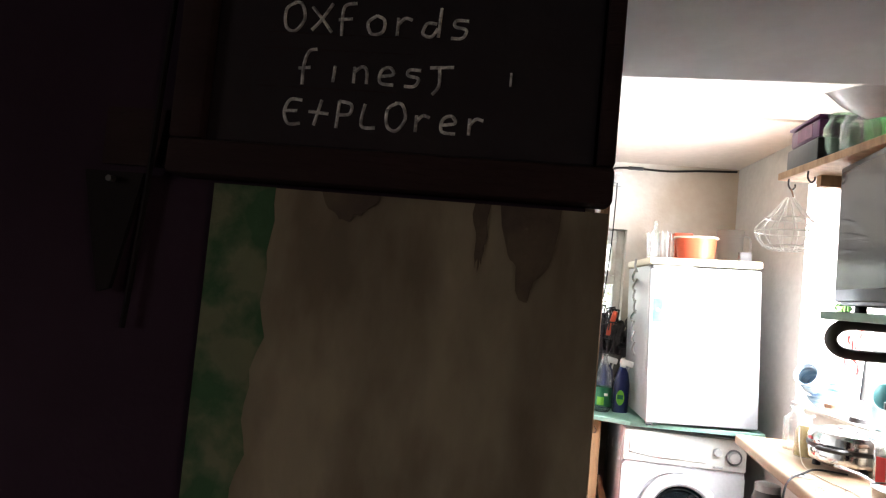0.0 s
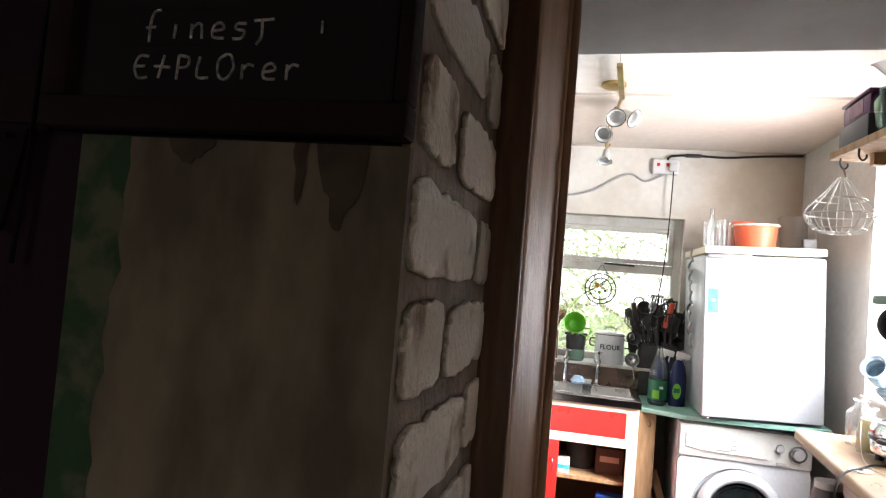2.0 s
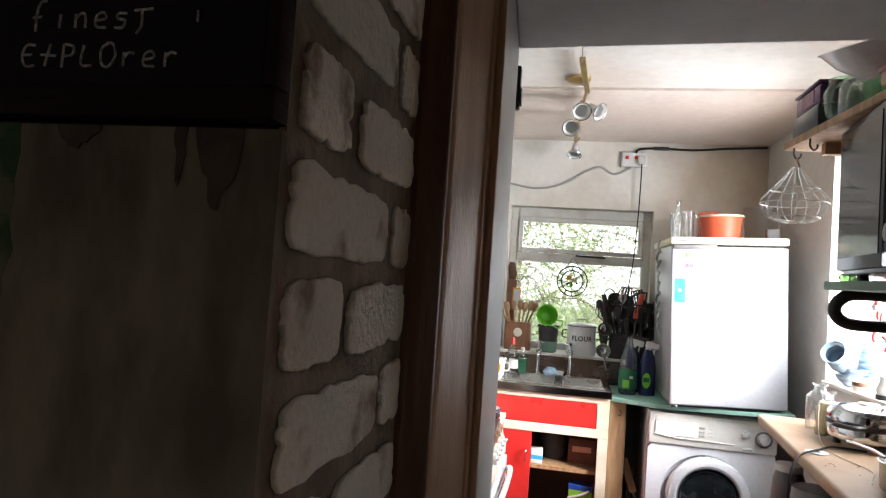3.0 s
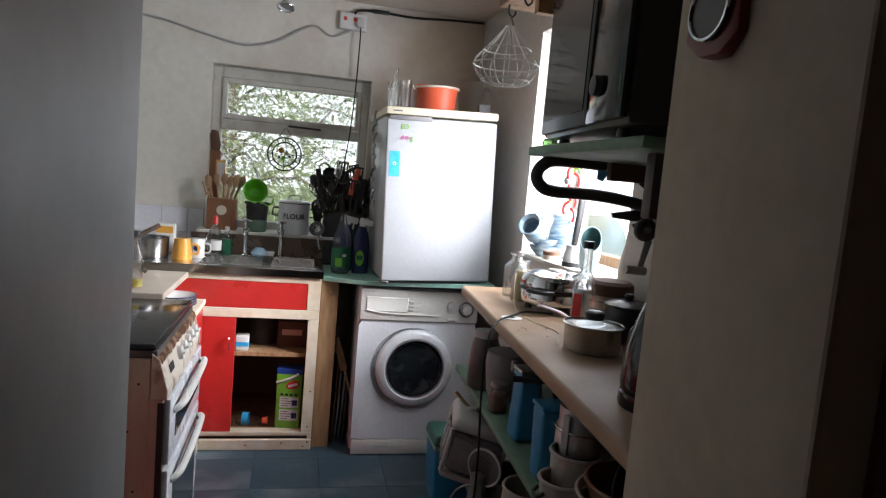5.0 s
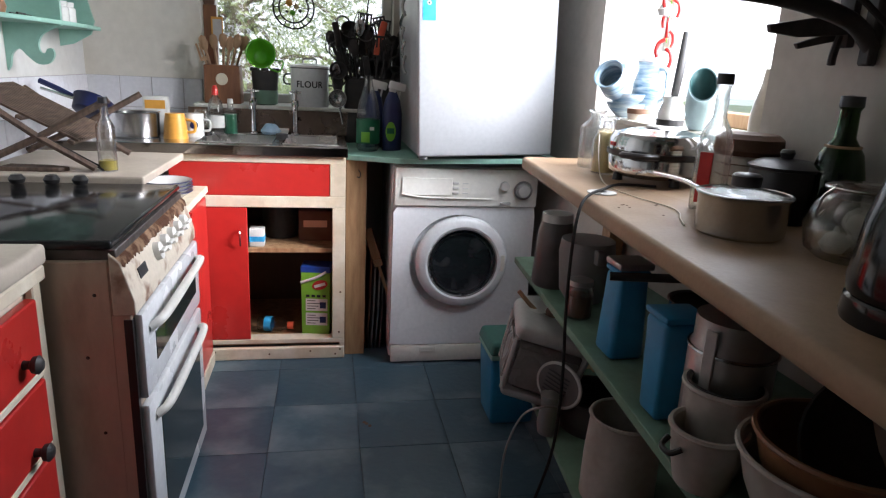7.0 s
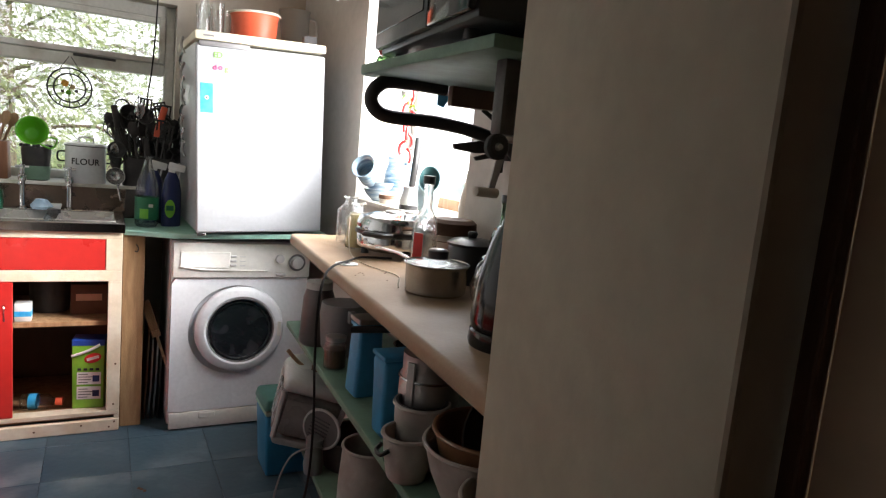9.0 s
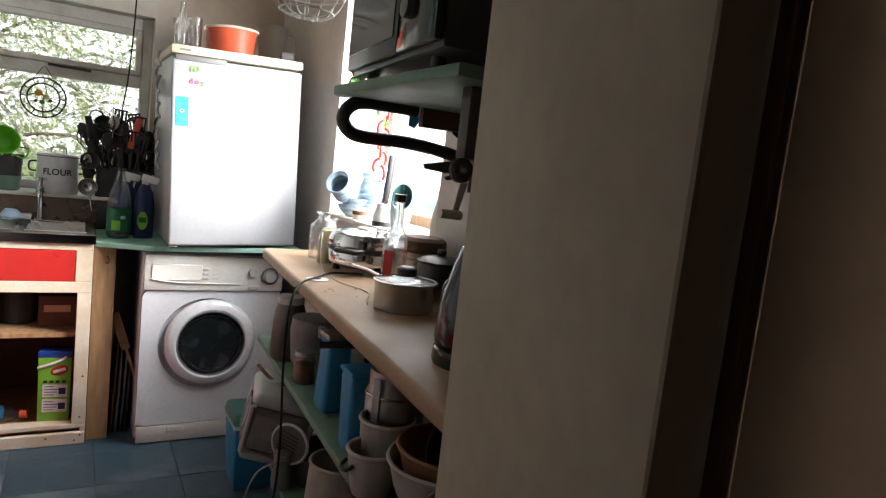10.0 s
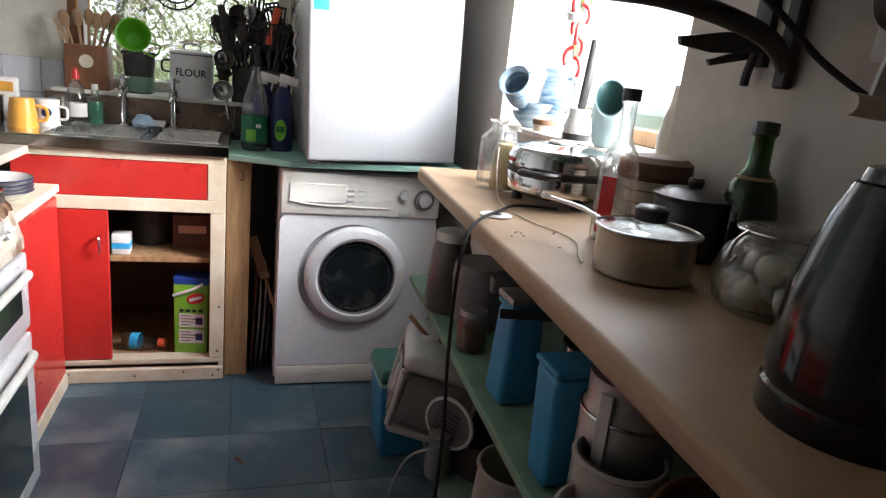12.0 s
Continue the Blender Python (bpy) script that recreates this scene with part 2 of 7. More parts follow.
TEAL = mat("teal_plastic_lid", (0.05, 0.20, 0.17), 0.5, scale=6, bump=0.08)
# pale pot enamel greyed in colour for the shade under the worktop
SHADEPOT = mat("shade_greyed_enamel", (0.52, 0.49, 0.44), 0.38, second=(0.34, 0.28, 0.23), scale=9, amount=0.8, bump=0.1)
WHITEPLASTIC = mat("greyish_white_plastic", (0.56, 0.55, 0.53), 0.45, second=(0.44, 0.42, 0.39), scale=8, bump=0.1)
GREYPLASTIC = mat("grey_plastic", (0.20, 0.19, 0.185), 0.5, scale=8, bump=0.1)
RUBBER = mat("dark_rubber_cable", (0.025, 0.022, 0.020), 0.75, bump=0.0, specular=0.2)
GREYCABLE = mat("grey_cable", (0.40, 0.39, 0.37), 0.6, bump=0.0)
BROWNBOWL = mat("brown_glazed_earthenware", (0.26, 0.13, 0.065), 0.3, second=(0.17, 0.08, 0.04), scale=9, bump=0.1)
CERAMIC = mat("cream_ceramic", (0.60, 0.54, 0.45), 0.3, second=(0.50, 0.43, 0.34), scale=9, bump=0.06)
WHITECER = mat("white_ceramic", (0.76, 0.75, 0.72), 0.2, bump=0.03)
YELLOW = mat("yellow_orange_ceramic", (0.72, 0.36, 0.06), 0.3, second=(0.62, 0.28, 0.04), bump=0.05)
BLUECER = mat("blue_white_glazed_pottery", (0.62, 0.72, 0.76), 0.25, second=(0.10, 0.22, 0.34), scale=20, amount=1.0, bump=0.1, stretch=(0.6, 0.6, 3.5))
ORANGE = mat("orange_red_plastic", (0.68, 0.11, 0.045), 0.4, second=(0.60, 0.085, 0.035), bump=0.05)
GREENBRIGHT = mat("bright_green_plastic", (0.14, 0.50, 0.02), 0.35, bump=0.05)
DARKGREEN = mat("dark_green_label", (0.01, 0.16, 0.07), 0.4, bump=0.02)
LIME = mat("lime_green_print", (0.22, 0.55, 0.04), 0.45, bump=0.02)
NAVYBLUE = mat("deep_blue_print", (0.02, 0.07, 0.36), 0.4, bump=0.0)
NAVY = mat("dark_blue_plastic", (0.012, 0.02, 0.10), 0.35, bump=0.05)
STICKBLUE = mat("blue_sticker", (0.02, 0.33, 0.66), 0.4, second=(0.10, 0.45, 0.72), scale=30, amount=0.6, bump=0.0)
PAPER = mat("white_paper", (0.76, 0.75, 0.71), 0.8, bump=0.05)
INK = mat("black_ink", (0.015, 0.015, 0.018), 0.6, bump=0.0)
MAGENTA = mat("magenta_letter", (0.62, 0.05, 0.25), 0.5, bump=0.0)
GREENLETTER = mat("green_letter", (0.22, 0.45, 0.06), 0.5, bump=0.0)
PURPLE = mat("dark_purple_plastic", (0.11, 0.02, 0.09), 0.3, second=(0.05, 0.012, 0.05), scale=12, bump=0.1)
WOODBLOCK = mat("reddish_wood_block", (0.25, 0.105, 0.045), 0.5, second=(0.16, 0.065, 0.03), scale=6, amount=0.9, bump=0.2, stretch=(7, 7, 1))
SPOONWOOD = mat("pale_spoon_wood", (0.42, 0.26, 0.14), 0.6, second=(0.27, 0.15, 0.08), scale=9, bump=0.2, stretch=(6, 6, 1))
GREYWOOD = mat("dark_wooden_rack", (0.145, 0.092, 0.062), 0.7, second=(0.07, 0.045, 0.033), scale=12, amount=0.9, bump=0.4, stretch=(6, 1, 1))
CORK = mat("brown_cork_lid", (0.15, 0.075, 0.04), 0.7, scale=30, bump=0.4)
STONEWARE = mat("black_stoneware", (0.028, 0.026, 0.027), 0.35, scale=10, bump=0.1)
LEAF = mat("tree_leaves", (0.12, 0.16, 0.06), 0.55, second=(0.15, 0.20, 0.08), scale=3, bump=0.0)
lt_ = LEAF.node_tree
tl_, mx_ = lt_.nodes.new("ShaderNodeBsdfTranslucent"), lt_.nodes.new("ShaderNodeMixShader")
tl_.inputs[0].default_value, mx_.inputs[0].default_value = (0.38, 0.45, 0.24, 1), 0.65
lt_.links.new(lt_.nodes["Principled BSDF"].outputs[0], mx_.inputs[1])
lt_.links.new(tl_.outputs[0], mx_.inputs[2])
lt_.links.new(mx_.outputs[0], lt_.nodes["Material Output"].inputs[0])
CONCRETE = mat("pale_concrete", (0.62, 0.60, 0.56), 0.9, second=(0.48, 0.46, 0.42), scale=3, bump=0.4, bump_scale=40)
BARK = mat("tree_bark", (0.10, 0.075, 0.055), 0.9, scale=14, bump=0.6)
GRASS = mat("rough_grass", (0.07, 0.11, 0.035), 0.95, scale=3, bump=0.5)
BOTTLEGLASS = glass("clear_bottle_glass", (0.95, 0.98, 0.97), through_light=0.35)
GREENGLASS = glass("green_bottle_glass", (0.06, 0.15, 0.035), through_light=0.05)
PALEGREEN = glass("pale_green_glass", (0.35, 0.72, 0.38), through_light=0.3)
PETPLASTIC = glass("clear_thin_plastic", (0.96, 0.99, 0.98), 0.05, 1.4, 0.40)
DULLPINK = mat("dull_pink_print", (0.20, 0.055, 0.12), 0.4, second=(0.10, 0.03, 0.07), scale=40, bump=0.0)
DEEPTEAL = mat("deep_teal_plastic", (0.02, 0.085, 0.085), 0.4, bump=0.05)
KETTLEBLACK = mat("gloss_black_plastic", (0.008, 0.008, 0.009), 0.13, second=(0.014, 0.013, 0.013), scale=6, bump=0.03, specular=0.45)
FRIDGEWHITE = mat("greyed_fridge_enamel", (0.45, 0.465, 0.475), 0.3, second=(0.40, 0.41, 0.42), scale=3, amount=0.5, bump=0.04, coat=0.2)
PALEBLUE = mat("pale_blue_cloth", (0.34, 0.50, 0.66), 0.8, second=(0.50, 0.60, 0.68), scale=30, bump=0.4)
AQUA = mat("pale_aqua_plastic", (0.48, 0.64, 0.66), 0.35, bump=0.05)
FROSTED = glass("cloudy_plastic", (0.80, 0.80, 0.78), 0.35, 1.3, 0.3)
PANE = glass("window_glass", (0.98, 0.99, 0.99), 0.0, 1.45, 0.75)
OIL = mat("yellow_oil", (0.60, 0.48, 0.10), 0.15, bump=0.0)
JUICE = mat("pale_yellow_cordial", (0.72, 0.58, 0.28), 0.2, bump=0.0)
SKIN_GARLIC = mat("white_garlic_skin", (0.66, 0.62, 0.54), 0.5, second=(0.52, 0.44, 0.38), scale=30, bump=0.2)
CLOCKRED = mat("dark_red_clock_body", (0.24, 0.022, 0.018), 0.3, bump=0.03)
CHILLI = mat("red_chilli", (0.62, 0.025, 0.02), 0.3, bump=0.05)
WIRE_W = mat("white_coated_wire", (0.70, 0.68, 0.62), 0.5, bump=0.0)

# ---- building tools ----


def link(name, bm, material, parent=None, label="", smooth=False):
    me = bpy.data.meshes.new(name)
    bmesh.ops.recalc_face_normals(bm, faces=bm.faces)
    bm.to_mesh(me)
    bm.free()
    me.materials.append(material)
    if smooth:
        me.polygons.foreach_set("use_smooth", [True] * len(me.polygons))
        me.set_sharp_from_angle(angle=radians(38))
    ob = new(name, me)
    if parent is not None:
        ob.parent = parent
    if label:
        ob["label"] = label
    return ob


def part(name, bm, material, parent, label="", smooth=True):
    return link(name, bm, material, parent, label, smooth)


def thing(name, label, category, x=0, y=0, z=0, rz=0, rx=0, ry=0, group=""):
    ob = new(name)
    ob.empty_display_size = 0.05
    ob.matrix_world = pose(x, y, z, rx, ry, rz)
    return tagged(ob, label, category, group)


def structure(name, bm, material, label, category, smooth=False):
    return tagged(link(name, bm, material, None, "", smooth), label, category, kind="structure")


def joined(*meshes):
    out = meshes[0]
    for b in meshes[1:]:
        me = bpy.data.meshes.new("scratch")
        b.to_mesh(me)
        b.free()
        out.from_mesh(me)
        bpy.data.meshes.remove(me)
    return out


def moved(bm, m):
    bmesh.ops.transform(bm, matrix=m, verts=bm.verts)
    return bm


def box(x0, x1, y0, y1, z0, z1, bevel=0.0, segs=2):
    bm = bmesh.new()
    bmesh.ops.create_cube(bm, size=1.0, matrix=Matrix.LocRotScale(((x0 + x1) / 2, (y0 + y1) / 2, (z0 + z1) / 2), None, (abs(x1 - x0), abs(y1 - y0), abs(z1 - z0))))
    if bevel:
        bmesh.ops.bevel(bm, geom=bm.edges[:], offset=bevel, segments=segs, affect="EDGES", profile=0.5)
    return bm


def prism(outline, z0, z1, bevel=0.0, segs=2, edges="all"):
    """A slab with the given outline in x, y between two heights."""
    bm = bmesh.new()
    low = [bm.verts.new((x, y, z0)) for x, y in outline]
    high = [bm.verts.new((x, y, z1)) for x, y in outline]
    n = len(outline)
    bm.faces.new(low[::-1])
    bm.faces.new(high)
    for i in range(n):
        bm.faces.new((low[i], low[(i + 1) % n], high[(i + 1) % n], high[i]))
    bmesh.ops.recalc_face_normals(bm, faces=bm.faces)
    if bevel:
        bmesh.ops.bevel(bm, geom=bm.edges[:], offset=bevel, segments=segs, affect="EDGES", profile=0.5)
    return bm


def upright(outline, d0, d1, axis="y", bevel=0.0):
    """A plate whose outline is in (across, up), thick along the axis."""
    bm = prism(outline, d0, d1, bevel)
    if axis == "y":
        return moved(bm, Matrix(((1, 0, 0, 0), (0, 0, 1, 0), (0, 1, 0, 0), (0, 0, 0, 1))))
    return moved(bm, Matrix(((0, 0, 1, 0), (1, 0, 0, 0), (0, 1, 0, 0), (0, 0, 0, 1))))


def lathe(profile, segs=28, sx=1.0, sy=1.0):
    """Turns a profile of (radius, height) round z; a radius of 0 closes it."""
    bm = bmesh.new()
    rings = []
    for r, z in profile:
        if r <= 1e-6:
            rings.append([bm.verts.new((0, 0, z))])
        else:
            rings.append([bm.verts.new((r * sx * math.cos(2 * math.pi * i / segs), r * sy * math.sin(2 * math.pi * i / segs), z)) for i in range(segs)])
    for a, b in zip(rings, rings[1:]):
        for i in range(segs):
            j = (i + 1) % segs
            if len(a) == 1 and len(b) == 1:
                break
            if len(a) == 1:
                bm.faces.new((a[0], b[j], b[i]))
            elif len(b) == 1:
                bm.faces.new((a[i], a[j], b[0]))
            else:
                bm.faces.new((a[i], a[j], b[j], b[i]))
    return bm


def shell(profile, wall=0.003, segs=28, sx=1.0, sy=1.0):
    """An open vessel: outer profile from the base's middle to the rim, then back inside."""
    inner = [(max(r - wall, 0.0), z + (wall if i < 2 else 0)) for i, (r, z) in enumerate(profile)]
    return lathe([(0, profile[0][1])] + list(profile) + inner[::-1] + [(0, inner[0][1])], segs, sx, sy)


def curve_points(points, steps=8):
    """A smooth path through the points."""
    p = [Vector(q) for q in points]
    if len(p) < 3:
        return p
    out = []
    for i in range(len(p) - 1):
        a, b, c, d = p[max(i - 1, 0)], p[i], p[i + 1], p[min(i + 2, len(p) - 1)]
        for k in range(steps):
            t = k / steps
            out.append(0.5 * ((2 * b) + (c - a) * t + (2 * a - 5 * b + 4 * c - d) * t * t + (3 * b - a - 3 * c + d) * t ** 3))
    return out + [p[-1]]


def tube(points, r, segs=8, steps=8, smooth_path=True, closed=False):
    path = curve_points(points, steps) if smooth_path else [Vector(q) for q in points]
    bm = bmesh.new()
    rings, side, n = [], None, len(path)
    for i, q in enumerate(path):
        if closed:
            d = path[(i + 1) % n] - path[i - 1]
        else:
            d = path[min(i + 1, n - 1)] - path[max(i - 1, 0)]
        d.normalize()
        if side is None:
            side = d.orthogonal().normalized()
        side = (side - d * side.dot(d)).normalized()
        up = d.cross(side)
        rings.append([bm.verts.new(q + r * (math.cos(2 * math.pi * k / segs) * side + math.sin(2 * math.pi * k / segs) * up)) for k in range(segs)])
    pairs = list(zip(rings, rings[1:])) + ([(rings[-1], rings[0])] if closed else [])
    for a, b in pairs:
        for k in range(segs):
            bm.faces.new((a[k], a[(k + 1) % segs], b[(k + 1) % segs], b[k]))
    if not closed:
        bm.faces.new(rings[0][::-1])
        bm.faces.new(rings[-1])
    return bm


def ring(radius, r, segs=28, m=None, sx=1.0, sy=1.0):
    pts = [(radius * sx * math.cos(2 * math.pi * i / segs), radius * sy * math.sin(2 * math.pi * i / segs), 0) for i in range(segs)]
    bm = tube(pts, r, 6, 1, False, True)
    return moved(bm, m) if m is not None else bm


def disc_y(r, y0, y1, segs=36):
    """A round plate standing upright, its axis along y."""
    return moved(lathe([(0, y0), (r, y0), (r, y1), (0, y1)], segs), pose(0, 0, 0, -90, 0, 0))


def words(text, size, depth=0.0006):
    cu = bpy.data.curves.new("lettering", "FONT")
    cu.body, cu.size, cu.extrude, cu.align_x, cu.align_y = text, size, depth, "CENTER", "CENTER"
    cu.space_character = 1.06
    ob = bpy.data.objects.new("lettering", cu)
    me = bpy.data.meshes.new_from_object(ob)
    bm = bmesh.new()
    bm.from_mesh(me)
    bpy.data.objects.remove(ob)
    bpy.data.curves.remove(cu)
    bpy.data.meshes.remove(me)
    return bm


def facing_south(bm, x, y, z):
    """Lettering made flat is stood up, to be read from the south."""
    return moved(bm, pose(x, y, z, 90, 0, 0))

# ---- the place: kitchen seen through a thick-walled doorway from a dark room ----
WEST, SOUTH, NORTH, CEILING = -1.31, 0.90, 3.65, 2.34
EAST_FAR, EAST_NEAR = (0.675, 3.65), (0.795, 0.85)


def east(y):
    """Where the slightly skewed east wall stands at y."""
    f = (y - EAST_NEAR[1]) / (EAST_FAR[1] - EAST_NEAR[1])
    return EAST_NEAR[0] + f * (EAST_FAR[0] - EAST_NEAR[0])


structure("ground", box(-60, 60, -40, 90, -0.30, -0.25), GRASS, "rough green grass round the house", "ground")
# made-up slab: keeps the side window's view white and bounces light indoors
structure("pavement", box(1.10, 9.0, -6.0, 14.0, -0.252, -0.235), CONCRETE, "added pale slab that whitens the side window's view", "pavement")
floor = structure("floor", box(-1.5, 1.2, 0.3, 4.0, -0.12, -0.006), FLOORBASE, "blue vinyl tiled kitchen floor, worn", "floor")
structure("floor_dark_room", box(-2.4, 0.6, -2.4, 0.3, -0.12, 0.0), HALLFLOOR, "dark bare floor of unlit room", "floor")

# north wall with the window over the sink
WX0, WX1, WZ0, WZ1 = -0.815, 0.045, 1.03, 1.915
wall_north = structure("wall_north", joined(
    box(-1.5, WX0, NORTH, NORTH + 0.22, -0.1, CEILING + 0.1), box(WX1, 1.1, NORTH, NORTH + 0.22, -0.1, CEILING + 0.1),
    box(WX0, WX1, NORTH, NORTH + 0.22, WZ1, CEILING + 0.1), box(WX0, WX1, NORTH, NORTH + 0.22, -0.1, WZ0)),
    WALL_BLOTCHED, "white painted kitchen wall with brown blotches, browner towards the east", "wall")
structure("wall_west", box(WEST - 0.15, WEST, SOUTH - 0.1, NORTH, -0.1, CEILING + 0.1), WALL, "white painted kitchen wall", "wall")

# east wall with the bright side window
EY0, EY1, EZ0, EZ1 = 1.87, 2.775, 1.08, 2.10


def east_piece(y0, y1, z0, z1):
    return prism([(east(y0), y0), (east(y0) + 0.32, y0), (east(y1) + 0.32, y1), (east(y1), y1)], z0, z1)


structure("wall_east", joined(east_piece(0.85, EY0, -0.1, CEILING + 0.1), east_piece(EY1, 3.65, -0.1, CEILING + 0.1),
          east_piece(EY0, EY1, -0.1, EZ0), east_piece(EY0, EY1, EZ1, CEILING + 0.1)), WALL_EAST, "white painted kitchen wall by side window", "wall")

# ceiling: flat white part and a lower smoke-stained part
structure("ceiling", box(-1.5, 1.2, 0.86, 2.60, CEILING + 0.012, CEILING + 0.12), CEIL, "white painted kitchen ceiling, patchy", "ceiling")
bm = bmesh.new()
bm = prism([(-1.5, 2.60), (1.2, 2.60), (1.2, 3.9), (-1.5, 3.9)], CEILING, CEILING + 0.12)
for v in bm.verts:
    if v.co.y > 3 and v.co.z < CEILING + 0.05:
        v.co.z -= 0.012
structure("ceiling_sloping_part", bm, CEIL_PINK, "pinkish smoke-stained kitchen ceiling", "ceiling")

# thick wall between the rooms, with the doorway through it
JL_FAR, JL_NEAR, JR_FAR, JR_NEAR, SOFFIT_Z = (-0.555, 0.90), (-0.527, 0.335), (0.235, 0.85), (0.130, 0.37), 1.917
structure("wall_south_west", prism([(-1.46, 0.335), JL_NEAR, JL_FAR, (-1.46, 0.90)], -0.1, 2.46, 0.006), JAMBGREY, "grey gloss painted thick wall beside doorway", "wall")
structure("wall_south_east", prism([JR_NEAR, (1.1, 0.37), (1.1, 0.85), JR_FAR], -0.1, 2.46, 0.006), HALLWALL, "cream painted thick wall beside doorway", "wall")
structure("wall_over_doorway", prism([JL_NEAR, JR_NEAR, JR_FAR, JL_FAR], SOFFIT_Z, 2.46, 0.004), SOFFIT, "grey painted soffit over doorway", "wall")

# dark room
structure("wall_dark_room_north", prism([(-2.4, -0.104), (-0.5795, -0.104), (-0.5795, 0.1695), (-0.601, 0.1695), (-0.601, 0.332), (-2.4, 0.332)], 0.0, 2.46), DARKWALL, "plaster wall, the room's darkness put into its colour", "wall")
# gap left in this unseen wall for the added west fill lamp
structure("wall_dark_room_west", joined(box(-2.55, -2.4, -2.5, -1.40, 0.0, 2.46), box(-2.55, -2.4, -0.9, 0.39, 0.0, 2.46), box(-2.55, -2.4, -1.40, -0.9, 0.0, 1.25), box(-2.55, -2.4, -1.40, -0.9, 1.75, 2.46)), DARKWALL, "plaster wall, the room's darkness put into its colour", "wall")
structure("wall_dark_room_south", box(-2.4, 0.6, -2.55, -2.4, 0.0, 2.46), DARKWALL, "plaster wall, the room's darkness put into its colour", "wall")
# hole in this wall is added, out of view, to let fill light in
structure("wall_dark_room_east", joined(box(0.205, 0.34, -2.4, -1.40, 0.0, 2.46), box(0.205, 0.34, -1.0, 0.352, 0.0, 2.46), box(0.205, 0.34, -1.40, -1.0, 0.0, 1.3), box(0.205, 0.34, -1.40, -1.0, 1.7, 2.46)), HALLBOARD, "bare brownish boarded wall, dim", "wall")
structure("ceiling_dark_room", box(-2.4, 0.6, -2.4, 0.40, 2.30, 2.45), DARKWALL, "ceiling, the room's darkness put into its colour", "ceiling")
structure("trim_dark_room", box(0.189, 0.2065, 0.3525, 0.3685, 0.0, 2.30, 0.003), DARKWOOD, "narrow dark brown wooden strip", "trim")

# brown gloss door frame on the west side of the opening
frame_post = thing("door_frame", "brown gloss-painted wooden door frame, worn edges", "door frame", 0, 0, 0)
# rebate is a darker brown than the post
part("rebate", prism([(-0.600, 0.171), (-0.567, 0.171), (-0.560, 0.180), (-0.545, 0.184), (-0.545, 0.196), (-0.600, 0.196)], 0, 2.29, 0.003), DARKWOOD, frame_post, "dark brown inner rebate")
part("post", prism([(-0.600, 0.197), (-0.548, 0.197), (-0.543, 0.205), (-0.520, 0.318), (-0.528, 0.331), (-0.600, 0.331)], 0, 2.29, 0.003), FRAMEWOOD, frame_post)
part("edge_bead", joined(tube([(-0.519, 0.313, 0), (-0.519, 0.313, 2.28)], 0.006, 10, 2, False), tube([(-0.526, 0.294, 0), (-0.526, 0.294, 2.28)], 0.004, 8, 2, False)), FRAMEWOOD, frame_post)

# ---- windows ----
window_1 = tagged(new("window_1"), "off-white painted window over sink, top light shut", "window", kind="structure")
window_1.location = (0, NORTH + 0.12, 0)


def pane_frame(x0, x1, z0, z1, w, d0, d1, material=WINFRAME):
    return joined(box(x0, x0 + w, d0, d1, z0, z1, 0.003, 1), box(x1 - w, x1, d0, d1, z0, z1, 0.003, 1), box(x0 + w, x1 - w, d0, d1, z0, z0 + w, 0.003, 1),
                  box(x0 + w, x1 - w, d0, d1, z1 - w, z1, 0.003, 1))


part("window_frame", joined(box(WX0, WX0 + 0.05, -0.03, 0.05, WZ0, WZ1, 0.004, 1), box(WX1 - 0.045, WX1, -0.03, 0.05, WZ0, WZ1, 0.004, 1),
     box(WX0 + 0.05, WX1 - 0.045, -0.03, 0.05, WZ1 - 0.06, WZ1, 0.004, 1), box(WX0 + 0.05, WX1 - 0.045, -0.03, 0.05, WZ0, WZ0 + 0.04, 0.004, 1),
     box(WX0 + 0.05, WX1 - 0.045, -0.035, 0.05, 1.575, 1.63, 0.004, 1)), WINFRAME, window_1, smooth=False)
top_light = part("top_light", pane_frame(WX0 + 0.052, WX1 - 0.047, 1.633, WZ1 - 0.062, 0.026, -0.045, 0.01), WINFRAME, window_1, smooth=False)
for z0, z1 in ((1.65, 1.84), (1.07, 1.575)):
    p = part("pane", box(WX0 + 0.05, WX1 - 0.045, 0.012, 0.016, z0, z1), PANE, window_1, smooth=False)
    p.visible_shadow = False
part("stay", tube([(-0.40, -0.055, 1.622), (-0.22, -0.055, 1.618)], 0.006, 6, 2, False), IRON, window_1, "black iron casement stay")
part("window_sill", box(WX0 - 0.02, WX1 + 0.10, -0.275, -0.12, WZ0 - 0.016, WZ0, 0.004), WINFRAME, window_1, smooth=False)

window_2 = tagged(new("window_2"), "side window with white frame, bright daylight behind", "window", kind="structure")
xe = east((EY0 + EY1) / 2) + 0.22


def side_frame(y0, y1, z0, z1):
    return box(xe, xe + 0.05, y0, y1, z0, z1, 0.004, 1)


part("window_frame", joined(side_frame(EY0, EY0 + 0.045, EZ0, EZ1), side_frame(EY1 - 0.045, EY1, EZ0, EZ1), 
     side_frame(EY0 + 0.045, EY1 - 0.045, EZ1 - 0.045, EZ1)), WINFRAME, window_2, smooth=False)
part("lower_rail", side_frame(EY0 + 0.0455, EY1 - 0.0455, EZ0 + 0.0145, EZ0 + 0.060), PINE, window_2, "bare pine lower rail", smooth=False)
part("inner_stile", box(xe - 0.030, xe - 0.0005, EY0 + 0.006, EY0 + 0.034, EZ0 + 0.0145, EZ1 - 0.004, 0.003, 1), PINE, window_2, "bare pine stile", smooth=False)
